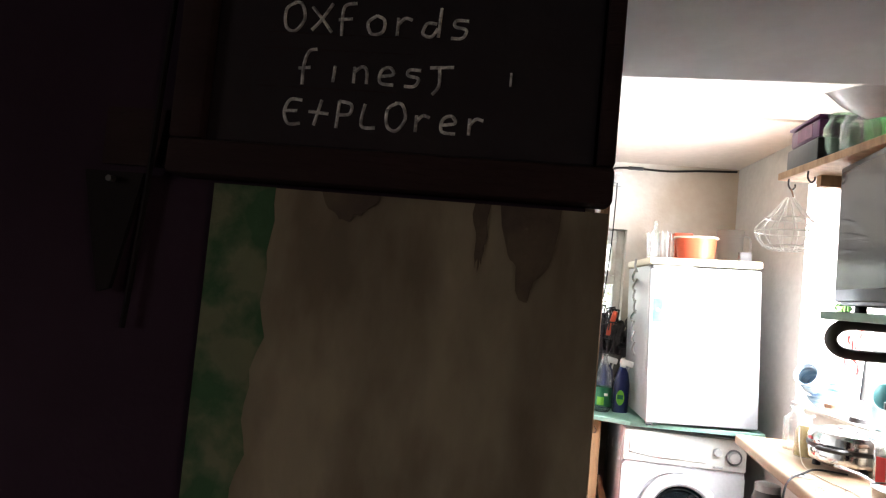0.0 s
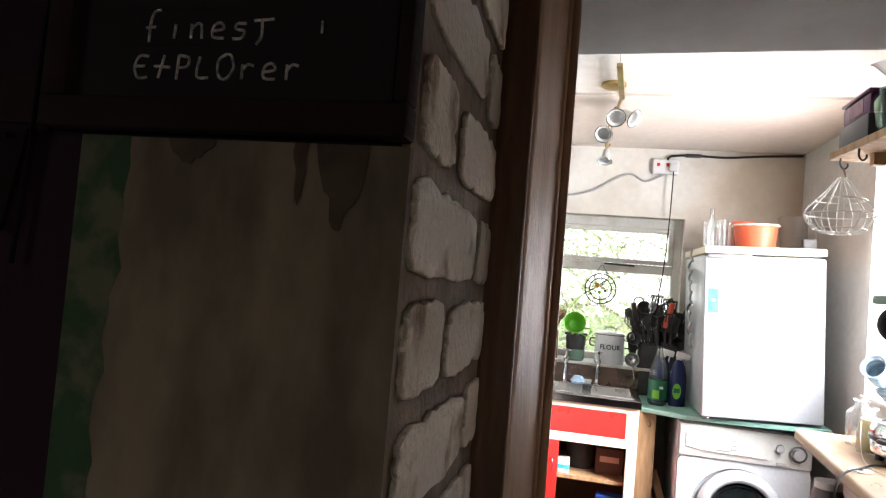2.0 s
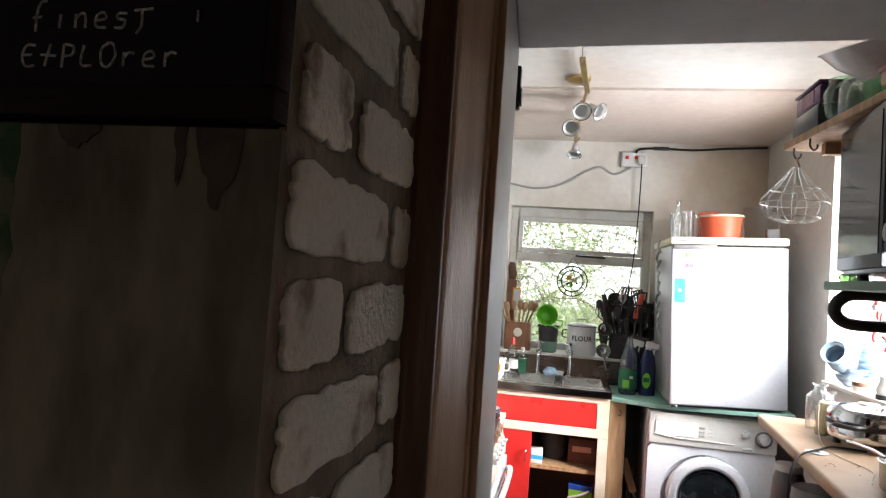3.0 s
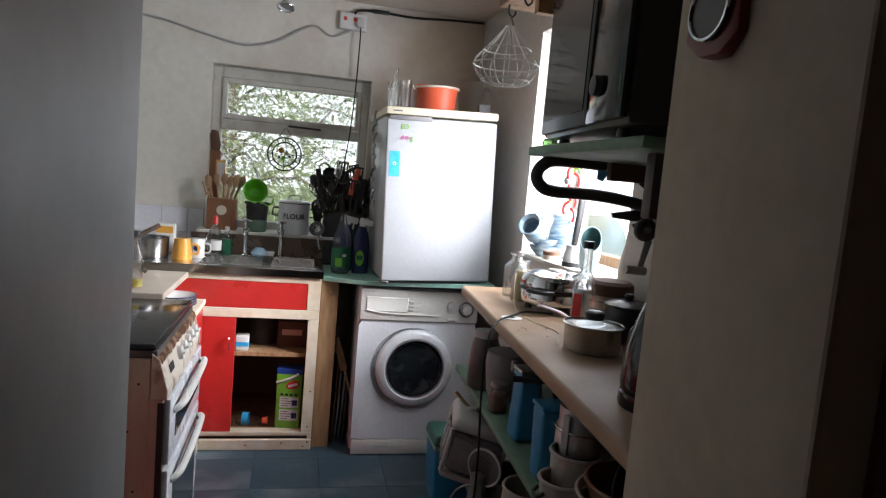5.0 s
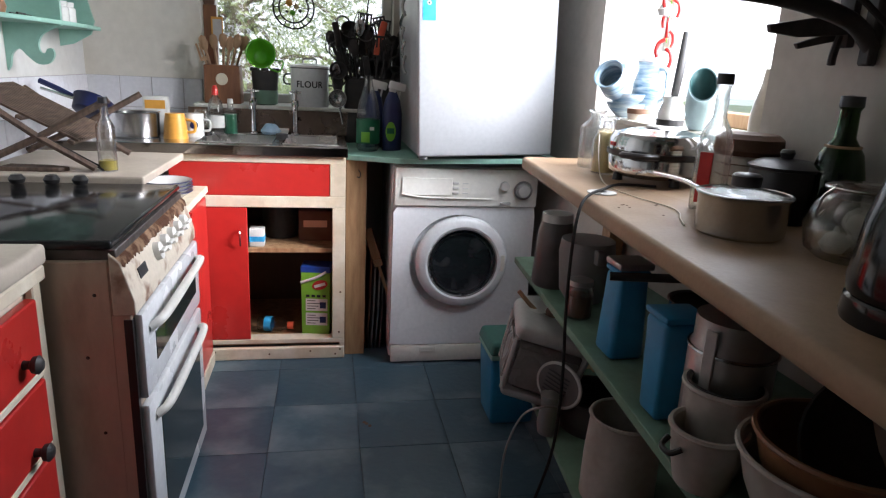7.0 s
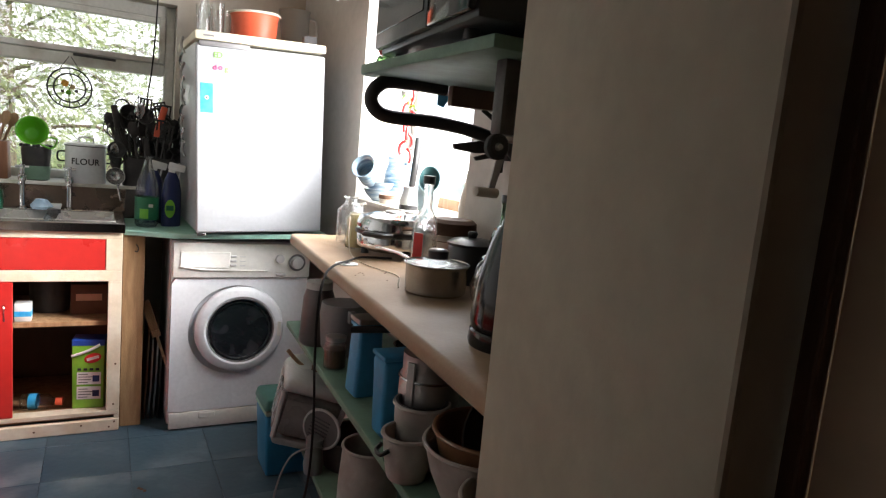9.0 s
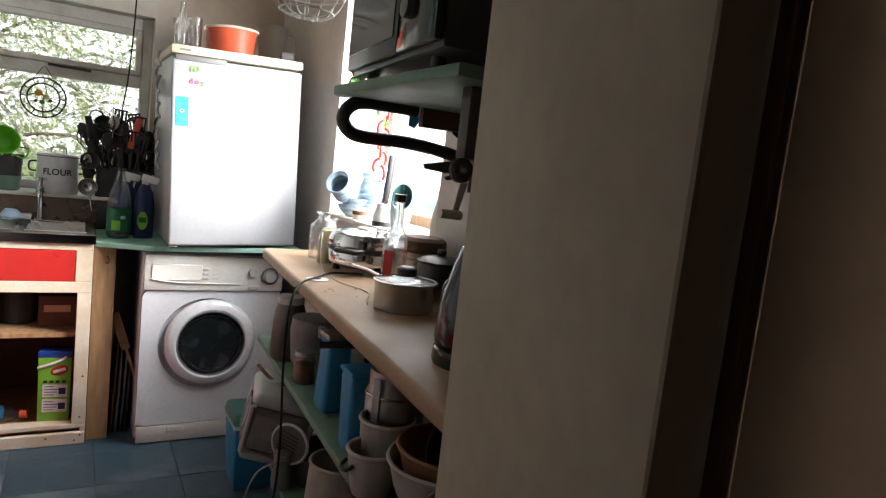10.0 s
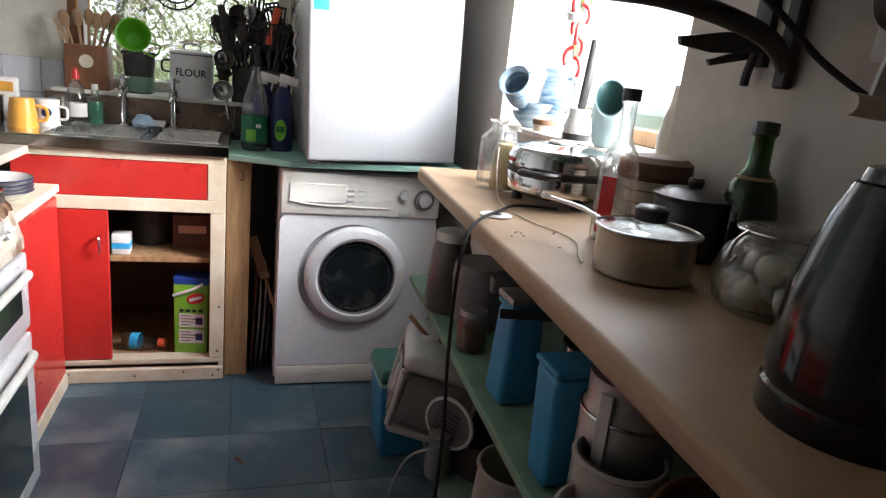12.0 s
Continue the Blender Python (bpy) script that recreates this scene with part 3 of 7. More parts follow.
p = part("pane", box(xe + 0.02, xe + 0.024, EY0 + 0.04, EY1 - 0.04, EZ0 + 0.04, EZ1 - 0.04), PANE, window_2, smooth=False)
p.visible_shadow = False
part("window_sill", prism([(east(EY0) - 0.02, EY0 + 0.004), (xe, EY0 + 0.004), (xe, EY1 - 0.004), (east(EY1) - 0.02, EY1 - 0.004)], EZ0 - 0.002, EZ0 + 0.014, 0.003), WINFRAME, window_2, "white painted sill", smooth=False)

# frame of the made-up west opening, never in view
fill_opening_west = tagged(new("fill_opening_west"), "added opening for the dark room's west fill lamp", "window", kind="structure")
part("window_frame", moved(pane_frame(-1.40, -0.9, 1.25, 1.75, 0.03, -0.03, 0.03), pose(-2.46, 0, 0, 0, 0, 90)), WINFRAME, fill_opening_west, smooth=False)
# unseen opening, added for the east fill lamp
fill_opening_east = tagged(new("fill_opening_east"), "added opening for the dark room's east fill lamp", "window", kind="structure")
part("window_frame", moved(pane_frame(-1.40, -1.0, 1.3, 1.7, 0.03, -0.03, 0.03), pose(0.27, 0, 0, 0, 0, 90)), WINFRAME, fill_opening_east, smooth=False)

# ---- large fittings ----
SINKY = 3.07
sink_unit = thing("sink_unit", "cream sink base cabinet with red panels, one door missing", "cabinet", 0, 0, 0)
SX0, SX1 = -0.86, -0.187
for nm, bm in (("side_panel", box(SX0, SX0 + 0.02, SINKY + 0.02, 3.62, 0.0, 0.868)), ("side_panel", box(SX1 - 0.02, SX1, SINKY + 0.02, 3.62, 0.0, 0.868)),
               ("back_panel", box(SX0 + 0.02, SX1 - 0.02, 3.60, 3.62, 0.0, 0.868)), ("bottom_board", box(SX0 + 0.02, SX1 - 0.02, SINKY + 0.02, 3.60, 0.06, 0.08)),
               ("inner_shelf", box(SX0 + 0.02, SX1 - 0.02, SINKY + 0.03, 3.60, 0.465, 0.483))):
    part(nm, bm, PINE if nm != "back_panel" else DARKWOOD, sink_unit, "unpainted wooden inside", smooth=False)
part("front_frame", joined(box(SX0, SX1, SINKY, SINKY + 0.02, 0.838, 0.870, 0.002, 1), box(SX0, SX1, SINKY, SINKY + 0.02, 0.660, 0.706, 0.002, 1),
     box(SX1 - 0.052, SX1, SINKY, SINKY + 0.02, 0.092, 0.660, 0.002, 1), box(SX1 - 0.062, SX1, SINKY, SINKY + 0.02, 0.706, 0.838, 0.002, 1),
     box(SX0, SX1 - 0.0, SINKY, SINKY + 0.06, 0.073, 0.0915, 0.002, 1), box(SX1 - 0.02, SX1, SINKY + 0.001, SINKY + 0.02, 0.055, 0.072)), CREAM, sink_unit, smooth=False)
part("kick_board", box(SX0, SX1, SINKY - 0.004, SINKY + 0.018, 0.0, 0.055, 0.004, 1), CREAM, sink_unit, "scuffed cream kick board", smooth=False)
for x, z in ((-0.80, 0.030), (-0.72, 0.040), (-0.50, 0.026), (-0.33, 0.036), (-0.225, 0.020), (-0.205, 0.042), (-0.21, 0.12), (-0.205, 0.30)):
    part("nail_head", moved(lathe([(0, 0), (0.0045, 0), (0.003, 0.0012), (0, 0.0016)], 8), Matrix.Translation((x, SINKY - (0.0041 if z < 0.06 else 0.0001), z)) @ pose(0, 0, 0, 90, 0, 0)), CORK, sink_unit, "rusty nail head")
part("drawer_front", box(SX0, SX1 - 0.063, SINKY + 0.003, SINKY + 0.018, 0.707, 0.837, 0.002, 1), RED, sink_unit, "plain glossy red panel", smooth=False)
door = part("door", box(-0.752, -0.575, SINKY + 0.002, SINKY + 0.019, 0.094, 0.658, 0.002, 1), RED, sink_unit, "plain red door", smooth=False)
part("handle", joined(tube([(-0.602, SINKY + 0.002, 0.565), (-0.602, SINKY - 0.02, 0.562), (-0.602, SINKY - 0.022, 0.53), (-0.602, SINKY - 0.012, 0.505)], 0.0045, 8, 6)), CHROME, door, "small chrome pull")

sink = thing("kitchen_sink", "stainless steel sink top with two bowls", "sink", 0, 0, 0)
for x0, x1, y0, y1 in ((-1.30, -0.76, SINKY - 0.012, 3.60), (-0.7598, SX1 + 0.008, SINKY - 0.012, SINKY + 0.045), (-0.7598, SX1 + 0.008, 3.45, 3.60), (SX1 - 0.03, SX1 + 0.008, SINKY + 0.0452, 3.4498), (-0.475, -0.435, SINKY + 0.0452, 3.4498)):
    part("sink_top", box(x0, x1, y0, y1, 0.871, 0.907, 0.003, 1), STEEL, sink)
for bx0, bx1 in ((-0.76, -0.475), (-0.435, SX1 - 0.03)):
    b = box(bx0, bx1, SINKY + 0.045, 3.45, 0.80, 0.9065)
    for v in b.verts:
        if v.co.z < 0.85:
            v.co.x += 0.03 if v.co.x < (bx0 + bx1) / 2 else -0.03
            v.co.y += 0.03 if v.co.y < 3.25 else -0.04
    bmesh.ops.delete(b, geom=[f for f in b.faces if f.normal.z > 0.9], context="FACES")
    part("bowl", b, SINKSTEEL, sink, "scuffed steel bowl")
    part("bowl_rim", tube([(bx0, SINKY + 0.045, 0.907), (bx1, SINKY + 0.045, 0.907), (bx1, 3.45, 0.907), (bx0, 3.45, 0.907), (bx0, SINKY + 0.045, 0.907)], 0.004, 6, 1, False), CHROME, sink)
part("front_lip", box(-1.30, SX1 + 0.008, SINKY - 0.0185, SINKY - 0.0125, 0.868, 0.9055, 0.002, 1), LIPSTEEL, sink, "front lip coloured as if mirroring the dark floor")
part("plug", lathe([(0, 0), (0.026, 0), (0.026, 0.016), (0, 0.018)], 20), BLACK, sink, "black rubber plug").location = (-0.452, 3.36, 0.906)
part("upstand", box(-0.86, SX1 + 0.1, 3.505, 3.52, 0.9075, 1.013, 0.002, 1), UPSTAND, sink, "splashback strip with a brownish reflection put into its colour")


def tap(x, mirrored):
    t = thing("pillar_tap", "chrome pillar tap with cross head at the sink", "tap", x, 3.475, 0.907, group="sink taps")
    part("pillar", lathe([(0, 0), (0.022, 0), (0.022, 0.008), (0.012, 0.014), (0.011, 0.12), (0.017, 0.128), (0.017, 0.15), (0.010, 0.156), (0.009, 0.178), (0, 0.18)], 16), CHROME, t)
    part("spout", tube([(0, 0, 0.135), (0, -0.05, 0.142), (0, -0.085, 0.128), (0, -0.09, 0.112)], 0.0085, 10, 6), CHROME, t)
    part("cross_head", joined(tube([(-0.026, 0, 0.186), (0.026, 0, 0.186)], 0.006, 8, 2, False), tube([(0, -0.026, 0.186), (0, 0.026, 0.186)], 0.006, 8, 2, False),
         lathe([(0, 0.178), (0.011, 0.178), (0.011, 0.195), (0, 0.198)], 12)), CHROME, t)


tap(-0.580, False)
tap(-0.400, True)

# washing machine
wm = thing("washing_machine", "white front-loading washing machine with round dark door", "washing machine", 0.0, 3.0, 0.0)
part("cabinet", box(0.0, 0.595, 0.046, 0.55, 0.012, 0.846, 0.008), ENAMEL, wm)


def holed_front(x0, x1, z0, z1, cx, cz, r, depth):
    """A flat front with a round hole, folded back at its outer edges."""
    bm, n = bmesh.new(), 72
    inner, outer, back = [], [], []
    for k in range(n):
        a = 2 * math.pi * (k + 0.5) / n
        ca, sa = math.cos(a), math.sin(a)
        inner.append(bm.verts.new((cx + r * ca, 0, cz + r * sa)))
        t = min((x1 - cx if ca > 0 else x0 - cx) / ca, (z1 - cz if sa > 0 else z0 - cz) / sa)
        px, pz = cx + t * ca, cz + t * sa
        outer.append(bm.verts.new((px, 0.0, pz)))
        back.append(bm.verts.new((px, depth, pz)))
    for k in range(n):
        q = (k + 1) % n
        bm.faces.new((inner[k], inner[q], outer[q], outer[k]))
        bm.faces.new((outer[k], outer[q], back[q], back[k]))
    return bm


part("front_panel", holed_front(0.002, 0.593, 0.084, 0.688, 0.277, 0.450, 0.205, 0.0455), ENAMEL, wm, smooth=False)
part("door_recess", moved(lathe([(0.2055, 0.0), (0.196, -0.018), (0.18, -0.030), (0, -0.032)], 64), pose(0.277, 0.0, 0.450, 90, 0, 0)), ENAMEL, wm, "round recess behind the door")
part("plinth", box(0.006, 0.589, -0.004, 0.014, 0.006, 0.080, 0.004), ENAMEL_W, wm, "yellowed plinth with filter flap")
panel = part("control_panel", box(0.002, 0.593, -0.012, 0.014, 0.690, 0.846, 0.008), ENAMEL_W, wm)
part("drawer", joined(box(0.03, 0.235, -0.018, -0.010, 0.735, 0.806, 0.003, 1), tube([(0.03, -0.018, 0.742), (0.14, -0.018, 0.728), (0.40, -0.014, 0.722)], 0.003, 6, 6)), ENAMEL_W, panel)
part("knob", moved(joined(lathe([(0, 0), (0.036, 0), (0.034, 0.006), (0.026, 0.008), (0.024, 0.024), (0, 0.026)], 28)), pose(0.53, -0.012, 0.762, 90, 0, 0)), WHITEPLASTIC, panel, "pale programme dial")
part("dial_ring", ring(0.035, 0.0045, 32, pose(0.53, -0.019, 0.762, 90, 0, 0)), GREYPLASTIC, panel, "grey dial ring")
part("small_knob", moved(lathe([(0, 0), (0.020, 0), (0.018, 0.015), (0, 0.017)], 22), pose(0.452, -0.012, 0.778, 90, 0, 0)), WHITEPLASTIC, panel)
part("button", box(0.437, 0.482, -0.018, -0.011, 0.700, 0.712, 0.003, 1), WHITEPLASTIC, panel)
for k in range(3):
    part("button", box(0.235, 0.262, -0.016, -0.011, 0.742 + 0.020 * k, 0.752 + 0.020 * k, 0.002, 1), WHITEPLASTIC, panel)
    part("caption_bar", box(0.277, 0.300, -0.0135, -0.0115, 0.744 + 0.020 * k, 0.747 + 0.020 * k), PRINTGREY, panel)
wdoor = part("door", moved(lathe([(0.140, -0.02), (0.186, -0.026), (0.194, -0.010), (0.194, 0.010), (0.190, 0.022), (0.178, 0.031), (0.155, 0.035), (0.146, 0.030), (0.142, 0.020)], 64), pose(0.291, 0.0, 0.455, 90, 0, 0)), ENAMEL, wm, "white plastic door ring")
part("glass_bowl", moved(lathe([(0, 0.006), (0.06, 0.008), (0.11, 0.013), (0.138, 0.020), (0.150, 0.026)], 48), pose(0.291, 0.0, 0.455, 90, 0, 0)), PORTHOLE, wdoor, "dark glass porthole")
part("seal", ring(0.145, 0.004, 52, pose(0.291, -0.028, 0.455, 90, 0, 0)), GREYPLASTIC, wdoor, "grey rubber seal")
part("bowl_lip", ring(0.128, 0.0035, 48, pose(0.291, -0.019, 0.452, 90, 0, 0)), FROSTED, wdoor)
part("latch", box(0.452, 0.470, -0.036, -0.018, 0.42, 0.49, 0.004), ENAMEL_W, wdoor)
part("filter_flap", box(0.13, 0.20, -0.007, -0.003, 0.05, 0.074, 0.002, 1), ENAMEL_W, wm)

shelf = thing("fridge_shelf", "pale green painted board carrying the fridge", "shelf", 0, 0, 0)
part("board", prism([(-0.185, 3.10), (0.02, 2.97), (0.64, 2.90), (0.66, 3.60), (-0.185, 3.60)], 0.862, 0.884, 0.003), MINT, shelf, smooth=False).matrix_basis = pose(0.07, 0, 0.884, 0, -2.2, 0) @ pose(-0.07, 0, -0.8835)
post = thing("wooden_post", "bare pine post supporting the green shelf", "post", -0.135, 3.10, 0)
part("post", box(-0.05, 0.035, 0.0, 0.05, 0, 0.858, 0.003), PINE, post, smooth=False)
part("hook", tube([(0.0, -0.003, 0.815), (0.008, -0.012, 0.80), (0.004, -0.012, 0.785), (-0.006, -0.012, 0.788)], 0.002, 6, 5), IRON, post, "small bent wire hook")

# fridge
fr = thing("fridge", "white undercounter fridge standing on a green shelf", "fridge", 0.079, 2.905, 0.8855, 0.8, ry=-2.2)
part("cabinet", box(0.004, 0.528, 0.05, 0.58, 0.012, 0.785, 0.006), FRIDGEWHITE, fr)
fdoor = part("door", box(0, 0.532, 0.0, 0.046, 0.012, 0.778, 0.010, 3), FRIDGEWHITE, fr)
part("top", box(-0.003, 0.535, -0.003, 0.585, 0.789, 0.825, 0.008), OLDCREAM, fr, "yellowed plastic top")
part("grip", box(0.012, 0.21, -0.006, 0.02, 0.765, 0.786, 0.003), GREYPLASTIC, fdoor, "dark recessed door grip")
part("badge", box(0.028, 0.07, -0.0055, -0.003, 0.803, 0.810), GREYPLASTIC, fr)
st = part("sticker", box(0.018, 0.066, -0.0012, 0.0004, 0.505, 0.622, 0.0004, 1), STICKBLUE, fdoor, "blue sticker with eye motif")
part("motif", moved(lathe([(0, 0), (0.008, 0), (0, 0.001)], 14), pose(0.042, -0.0013, 0.565, 90, 0, 0)), PAPER, st)
part("motif_dot", moved(lathe([(0, 0), (0.004, 0), (0, 0.001)], 14), pose(0.042, -0.0024, 0.565, 90, 0, 0)), INK, st)
for ch, x, z, m in (("E", 0.075, 0.734, GREENLETTER), ("D", 0.092, 0.734, GREENLETTER), ("d", 0.073, 0.686, MAGENTA), ("o", 0.095, 0.687, MAGENTA), ("g", 0.118, 0.684, GREENLETTER)):
    part("magnet_letter", facing_south(words(ch, 0.032, 0.0015), x, -0.0014, z), m, fdoor, "coloured fridge magnet letter", smooth=False)
part("hinge", joined(box(0.005, 0.04, 0.004, 0.05, 0.0, 0.010, 0.002, 1)), STEEL, fr)

# counter and shelves along the east wall
counter = thing("worktop_counter", "long beige laminate worktop with rounded edge", "worktop", 0, 0, 0)
edge_far, edge_near = (0.365, 2.50), (0.234, 0.825)
part("worktop", prism([edge_near, (0.79, 0.825), (0.722, 2.50), (0.380, 2.52), edge_far], 0.922, 0.962, 0.012, 4), WORKTOP, counter)
for y, x in ((2.44, 0.66), (1.02, 0.70)):
    part("support", box(x, x + 0.05, y - 0.03, y + 0.03, 0.0, 0.921), PINE, counter, smooth=False)
for z, ya, yb, xa, xb, nm in ((0.60, 2.58, 0.90, 0.392, 0.285, "upper"), (0.225, 2.44, 0.90, 0.400, 0.272, "lower")):
    s = thing("under_counter_shelf", "green painted wooden shelf under the worktop", "shelf", 0, 0, 0, group="under-counter shelves")
    part("board", prism([(xb, yb), (0.785, yb), (0.715, ya), (xa, ya)], z - 0.022, z, 0.003), MINTDARK, s, smooth=False)
    for y in (2.30, 1.05):
        part("bearer", box(0.55, 0.78, y - 0.015, y + 0.015, z - 0.06, z - 0.0222), PINE, s, smooth=False)

# cooker
CX = -0.652
ck = thing("cooker", "old white free-standing cooker, rusty top edge, black hob", "cooker", 0, 0, 0)
CY0, CY1 = 1.825, 2.462
part("body", joined(box(-1.29, CX - 0.051, CY0, CY1, 0.03, 0.8145, 0.004, 1), box(-1.25, CX - 0.015, CY0 + 0.001, CY1 - 0.001, 0.03, 0.6945, 0.002, 1)), COOKSIDE, ck, "brown stained cooker sides", smooth=False)
part("fascia", moved(prism([(0, 0), (0.046, 0), (0.046, 0.03), (0.022, 0.115), (0, 0.136)], CY0 - 0.003, CY1 + 0.003, 0.003), Matrix(((1, 0, 0, CX - 0.05), (0, 0, 1, 0), (0, 1, 0, 0.695), (0, 0, 0, 1)))), RUST, ck, "cream enamel fascia with heavy rust", smooth=False)


def rust_scale():
    """Ragged scale of rust along the fascia's upper edge, 1.3 mm thick."""
    rng, bm, last = random.Random(31), bmesh.new(), None
    for i in range(121):
        y = CY0 + (CY1 - CY0) * i / 120
        drop = 0.007 + 0.016 * abs(noise.noise(Vector((y * 16, 3.1, 0)))) + rng.uniform(0, 0.007)
        low = (CX - 0.028 + drop * 0.272, 0.81 - drop * 0.962)
        row = [bm.verts.new((x, y, z)) for x, z in ((CX - 0.0405, 0.8235), (CX - 0.0272, 0.8112), (low[0] + 0.0013, low[1] + 0.0004), (low[0] - 0.001, low[1] - 0.0004))]
        if last:
            for a in range(3):
                bm.faces.new((last[a], last[a + 1], row[a + 1], row[a]))
        last = row
    bmesh.ops.recalc_face_normals(bm, faces=bm.faces)
    return bm


part("rust_edge", rust_scale(), FLAKING, ck, "flaking brown rust", smooth=False)
hob = part("hob", box(-1.26, CX - 0.040, CY0 - 0.006, CY1 + 0.006, 0.838, 0.858, 0.008, 3), BLACKGLASS, ck, "glossy black glass hob lid")
part("hob_tray", box(-1.28, CX - 0.036, CY0 + 0.004, CY1 - 0.004, 0.815, 0.8375, 0.002, 1), DULLIRON, ck, "rusty metal tray under hob")
for k, x in enumerate((-1.19, -1.12, -1.03, -0.955)):
    part("hinge_knob", lathe([(0, 0), (0.018, 0.002), (0.022, 0.014), (0.014, 0.026), (0, 0.028)], 16), BLACK, hob).location = (x, CY1 - 0.018, 0.857)
for k in range(5):
    y = CY0 + 0.235 + 0.074 * k
    kn = part("control_knob", moved(joined(lathe([(0, 0), (0.023, 0), (0.021, 0.014), (0, 0.016)], 20), box(-0.004, 0.004, -0.02, 0.02, 0.012, 0.025, 0.002, 1)), Matrix.Translation((CX - 0.0165, y, 0.768)) @ pose(0, 0, 0, 0, 76, 0)), ENAMEL_W, ck, "white control knob")
part("clock_window", moved(box(-0.012, 0.012, -0.03, 0.03, 0, 0.003), Matrix.Translation((CX - 0.0155, CY0 + 0.105, 0.762)) @ pose(0, 0, 0, 0, 76, 0)), INK, ck, "dark timer display")


def oven_door(z0, z1, label):
    d = part("oven_door", box(CX - 0.0145, CX + 0.004, CY0 + 0.012, CY1 - 0.012, z0, z1, 0.006), ENAMEL, ck, label)
    part("window", box(CX + 0.002, CX + 0.006, CY0 + 0.10, CY1 - 0.075, z0 + 0.055, z1 - 0.075, 0.001, 1), DARKGLASS, d, "dark oven glass")
    part("handle", joined(tube([(CX + 0.003, CY0 + 0.06, z1 - 0.05), (CX + 0.028, CY0 + 0.10, z1 - 0.035), (CX + 0.034, (CY0 + CY1) / 2, z1 - 0.028),
         (CX + 0.028, CY1 - 0.10, z1 - 0.035), (CX + 0.003, CY1 - 0.06, z1 - 0.05)], 0.011, 10, 6)), ENAMEL_W, d, "chipped white bow handle")


oven_door(0.492, 0.692, "white top oven door with dark window")
oven_door(0.045, 0.476, "white main oven door with dark window")
part("gap_strip", box(CX - 0.030, CX - 0.013, CY0 - 0.003, CY0 + 0.012, 0.04, 0.685), BLACK, ck, "black door seal edge")
for y in (CY0 + 0.04, CY1 - 0.04):
    for x in (-1.25, CX - 0.08):
        part("foot", lathe([(0, 0), (0.016, 0), (0.012, 0.03), (0, 0.032)], 12), BLACK, ck).location = (x, y, 0)

for x, z in ((-0.735, 0.74), (-0.74, 0.42), (-0.735, 0.10), (-0.93, 0.745), (-0.76, 0.60)):
    part("nail_head", moved(lathe([(0, 0), (0.004, 0), (0.003, 0.0015), (0, 0.002)], 8), Matrix.Translation((x, CY0 - 0.0002, z)) @ pose(0, 0, 0, 90, 0, 0)), IRON, ck, "dark nail head")
# drawer unit before the cooker
du = thing("drawer_unit", "cream kitchen drawer unit with red drawer fronts", "cabinet", 0, 0, 0)
DY0, DY1 = 0.93, 1.795
part("carcass", joined(box(-1.30, -0.84, DY0, DY1, 0.0, 0.806)), CREAM, du, smooth=False)
part("front_frame", joined(box(-0.839, -0.822, DY1 - 0.035, DY1, 0, 0.787, 0.003, 1), box(-0.839, -0.822, DY0, DY0 + 0.035, 0, 0.787, 0.003, 1), box(-0.839, -0.81, DY0, DY1, 0.787, 0.818, 0.004, 1)), CREAM, du, smooth=False)
part("top", box(-1.30, -0.805, DY0, DY1 + 0.005, 0.8185, 0.860, 0.010, 3), SLAB, du, "worn cream top")
for z0, z1 in ((0.615, 0.760), (0.450, 0.592), (0.05, 0.425)):
    d = part("drawer", box(-0.838, -0.816, DY0 + 0.04, DY1 - 0.04, z0, z1, 0.003, 1), RED, du, "red drawer front", smooth=False)
    part("drawer_rail", box(-0.838, -0.818, DY0 + 0.036, DY1 - 0.036, z0 - 0.018, z0 - 0.002, 0.002, 1), CREAM, du, smooth=False)
    part("knob", moved(lathe([(0, 0), (0.009, 0), (0.008, 0.012), (0.016, 0.017), (0.018, 0.027), (0.011, 0.033), (0, 0.034)], 18), Matrix.Translation((-0.816, 1.672, 0.659 if z0 > 0.6 else 0.474 if z0 > 0.1 else 0.30)) @ pose(0, 0, 0, 0, 90, 0)), IRON, d, "dark round knob")

# corner unit beyond the cooker
cu = thing("corner_unit", "red fronted corner base cabinet beyond the cooker", "cabinet", 0, 0, 0)
part("carcass", box(-1.30, -0.74, 2.474, 3.055, 0.0, 0.720), CREAM, cu, smooth=False)
part("front_panel", box(-0.7385, -0.724, 2.476, 3.053, 0.055, 0.702, 0.002, 1), RED, cu, "glossy red panel", smooth=False)
part("top", box(-1.30, -0.715, 2.472, 3.055, 0.7205, 0.746, 0.003, 1), CREAM, cu, smooth=False)
part("kick_board", box(-0.7385, -0.718, 2.476, 3.053, 0.0, 0.053, 0.002, 1), CREAM, cu, smooth=False)
for z in (0.60, 0.45, 0.30):
    part("screw_hole", moved(lathe([(0, 0), (0.006, 0), (0, 0.0015)], 10), Matrix.Translation((-0.7235, 2.66, z)) @ pose(0, 0, 0, 0, 90, 0)), INK, cu)
slab = thing("chopping_slab", "loose cream worktop slab beside the sink", "worktop slab", 0, 0, 0)
part("slab", prism([(-1.295, 2.50), (-0.800, 2.50), (-0.795, 3.045), (-1.295, 3.045)], 0.845, 0.872, 0.005), SLAB, slab, smooth=False)
part("batten", box(-1.29, -0.95, 2.60, 2.66, 0.7465, 0.8448), PINE, slab, smooth=False)
part("batten", box(-1.29, -0.95, 2.96, 3.02, 0.7465, 0.8448), PINE, slab, smooth=False)

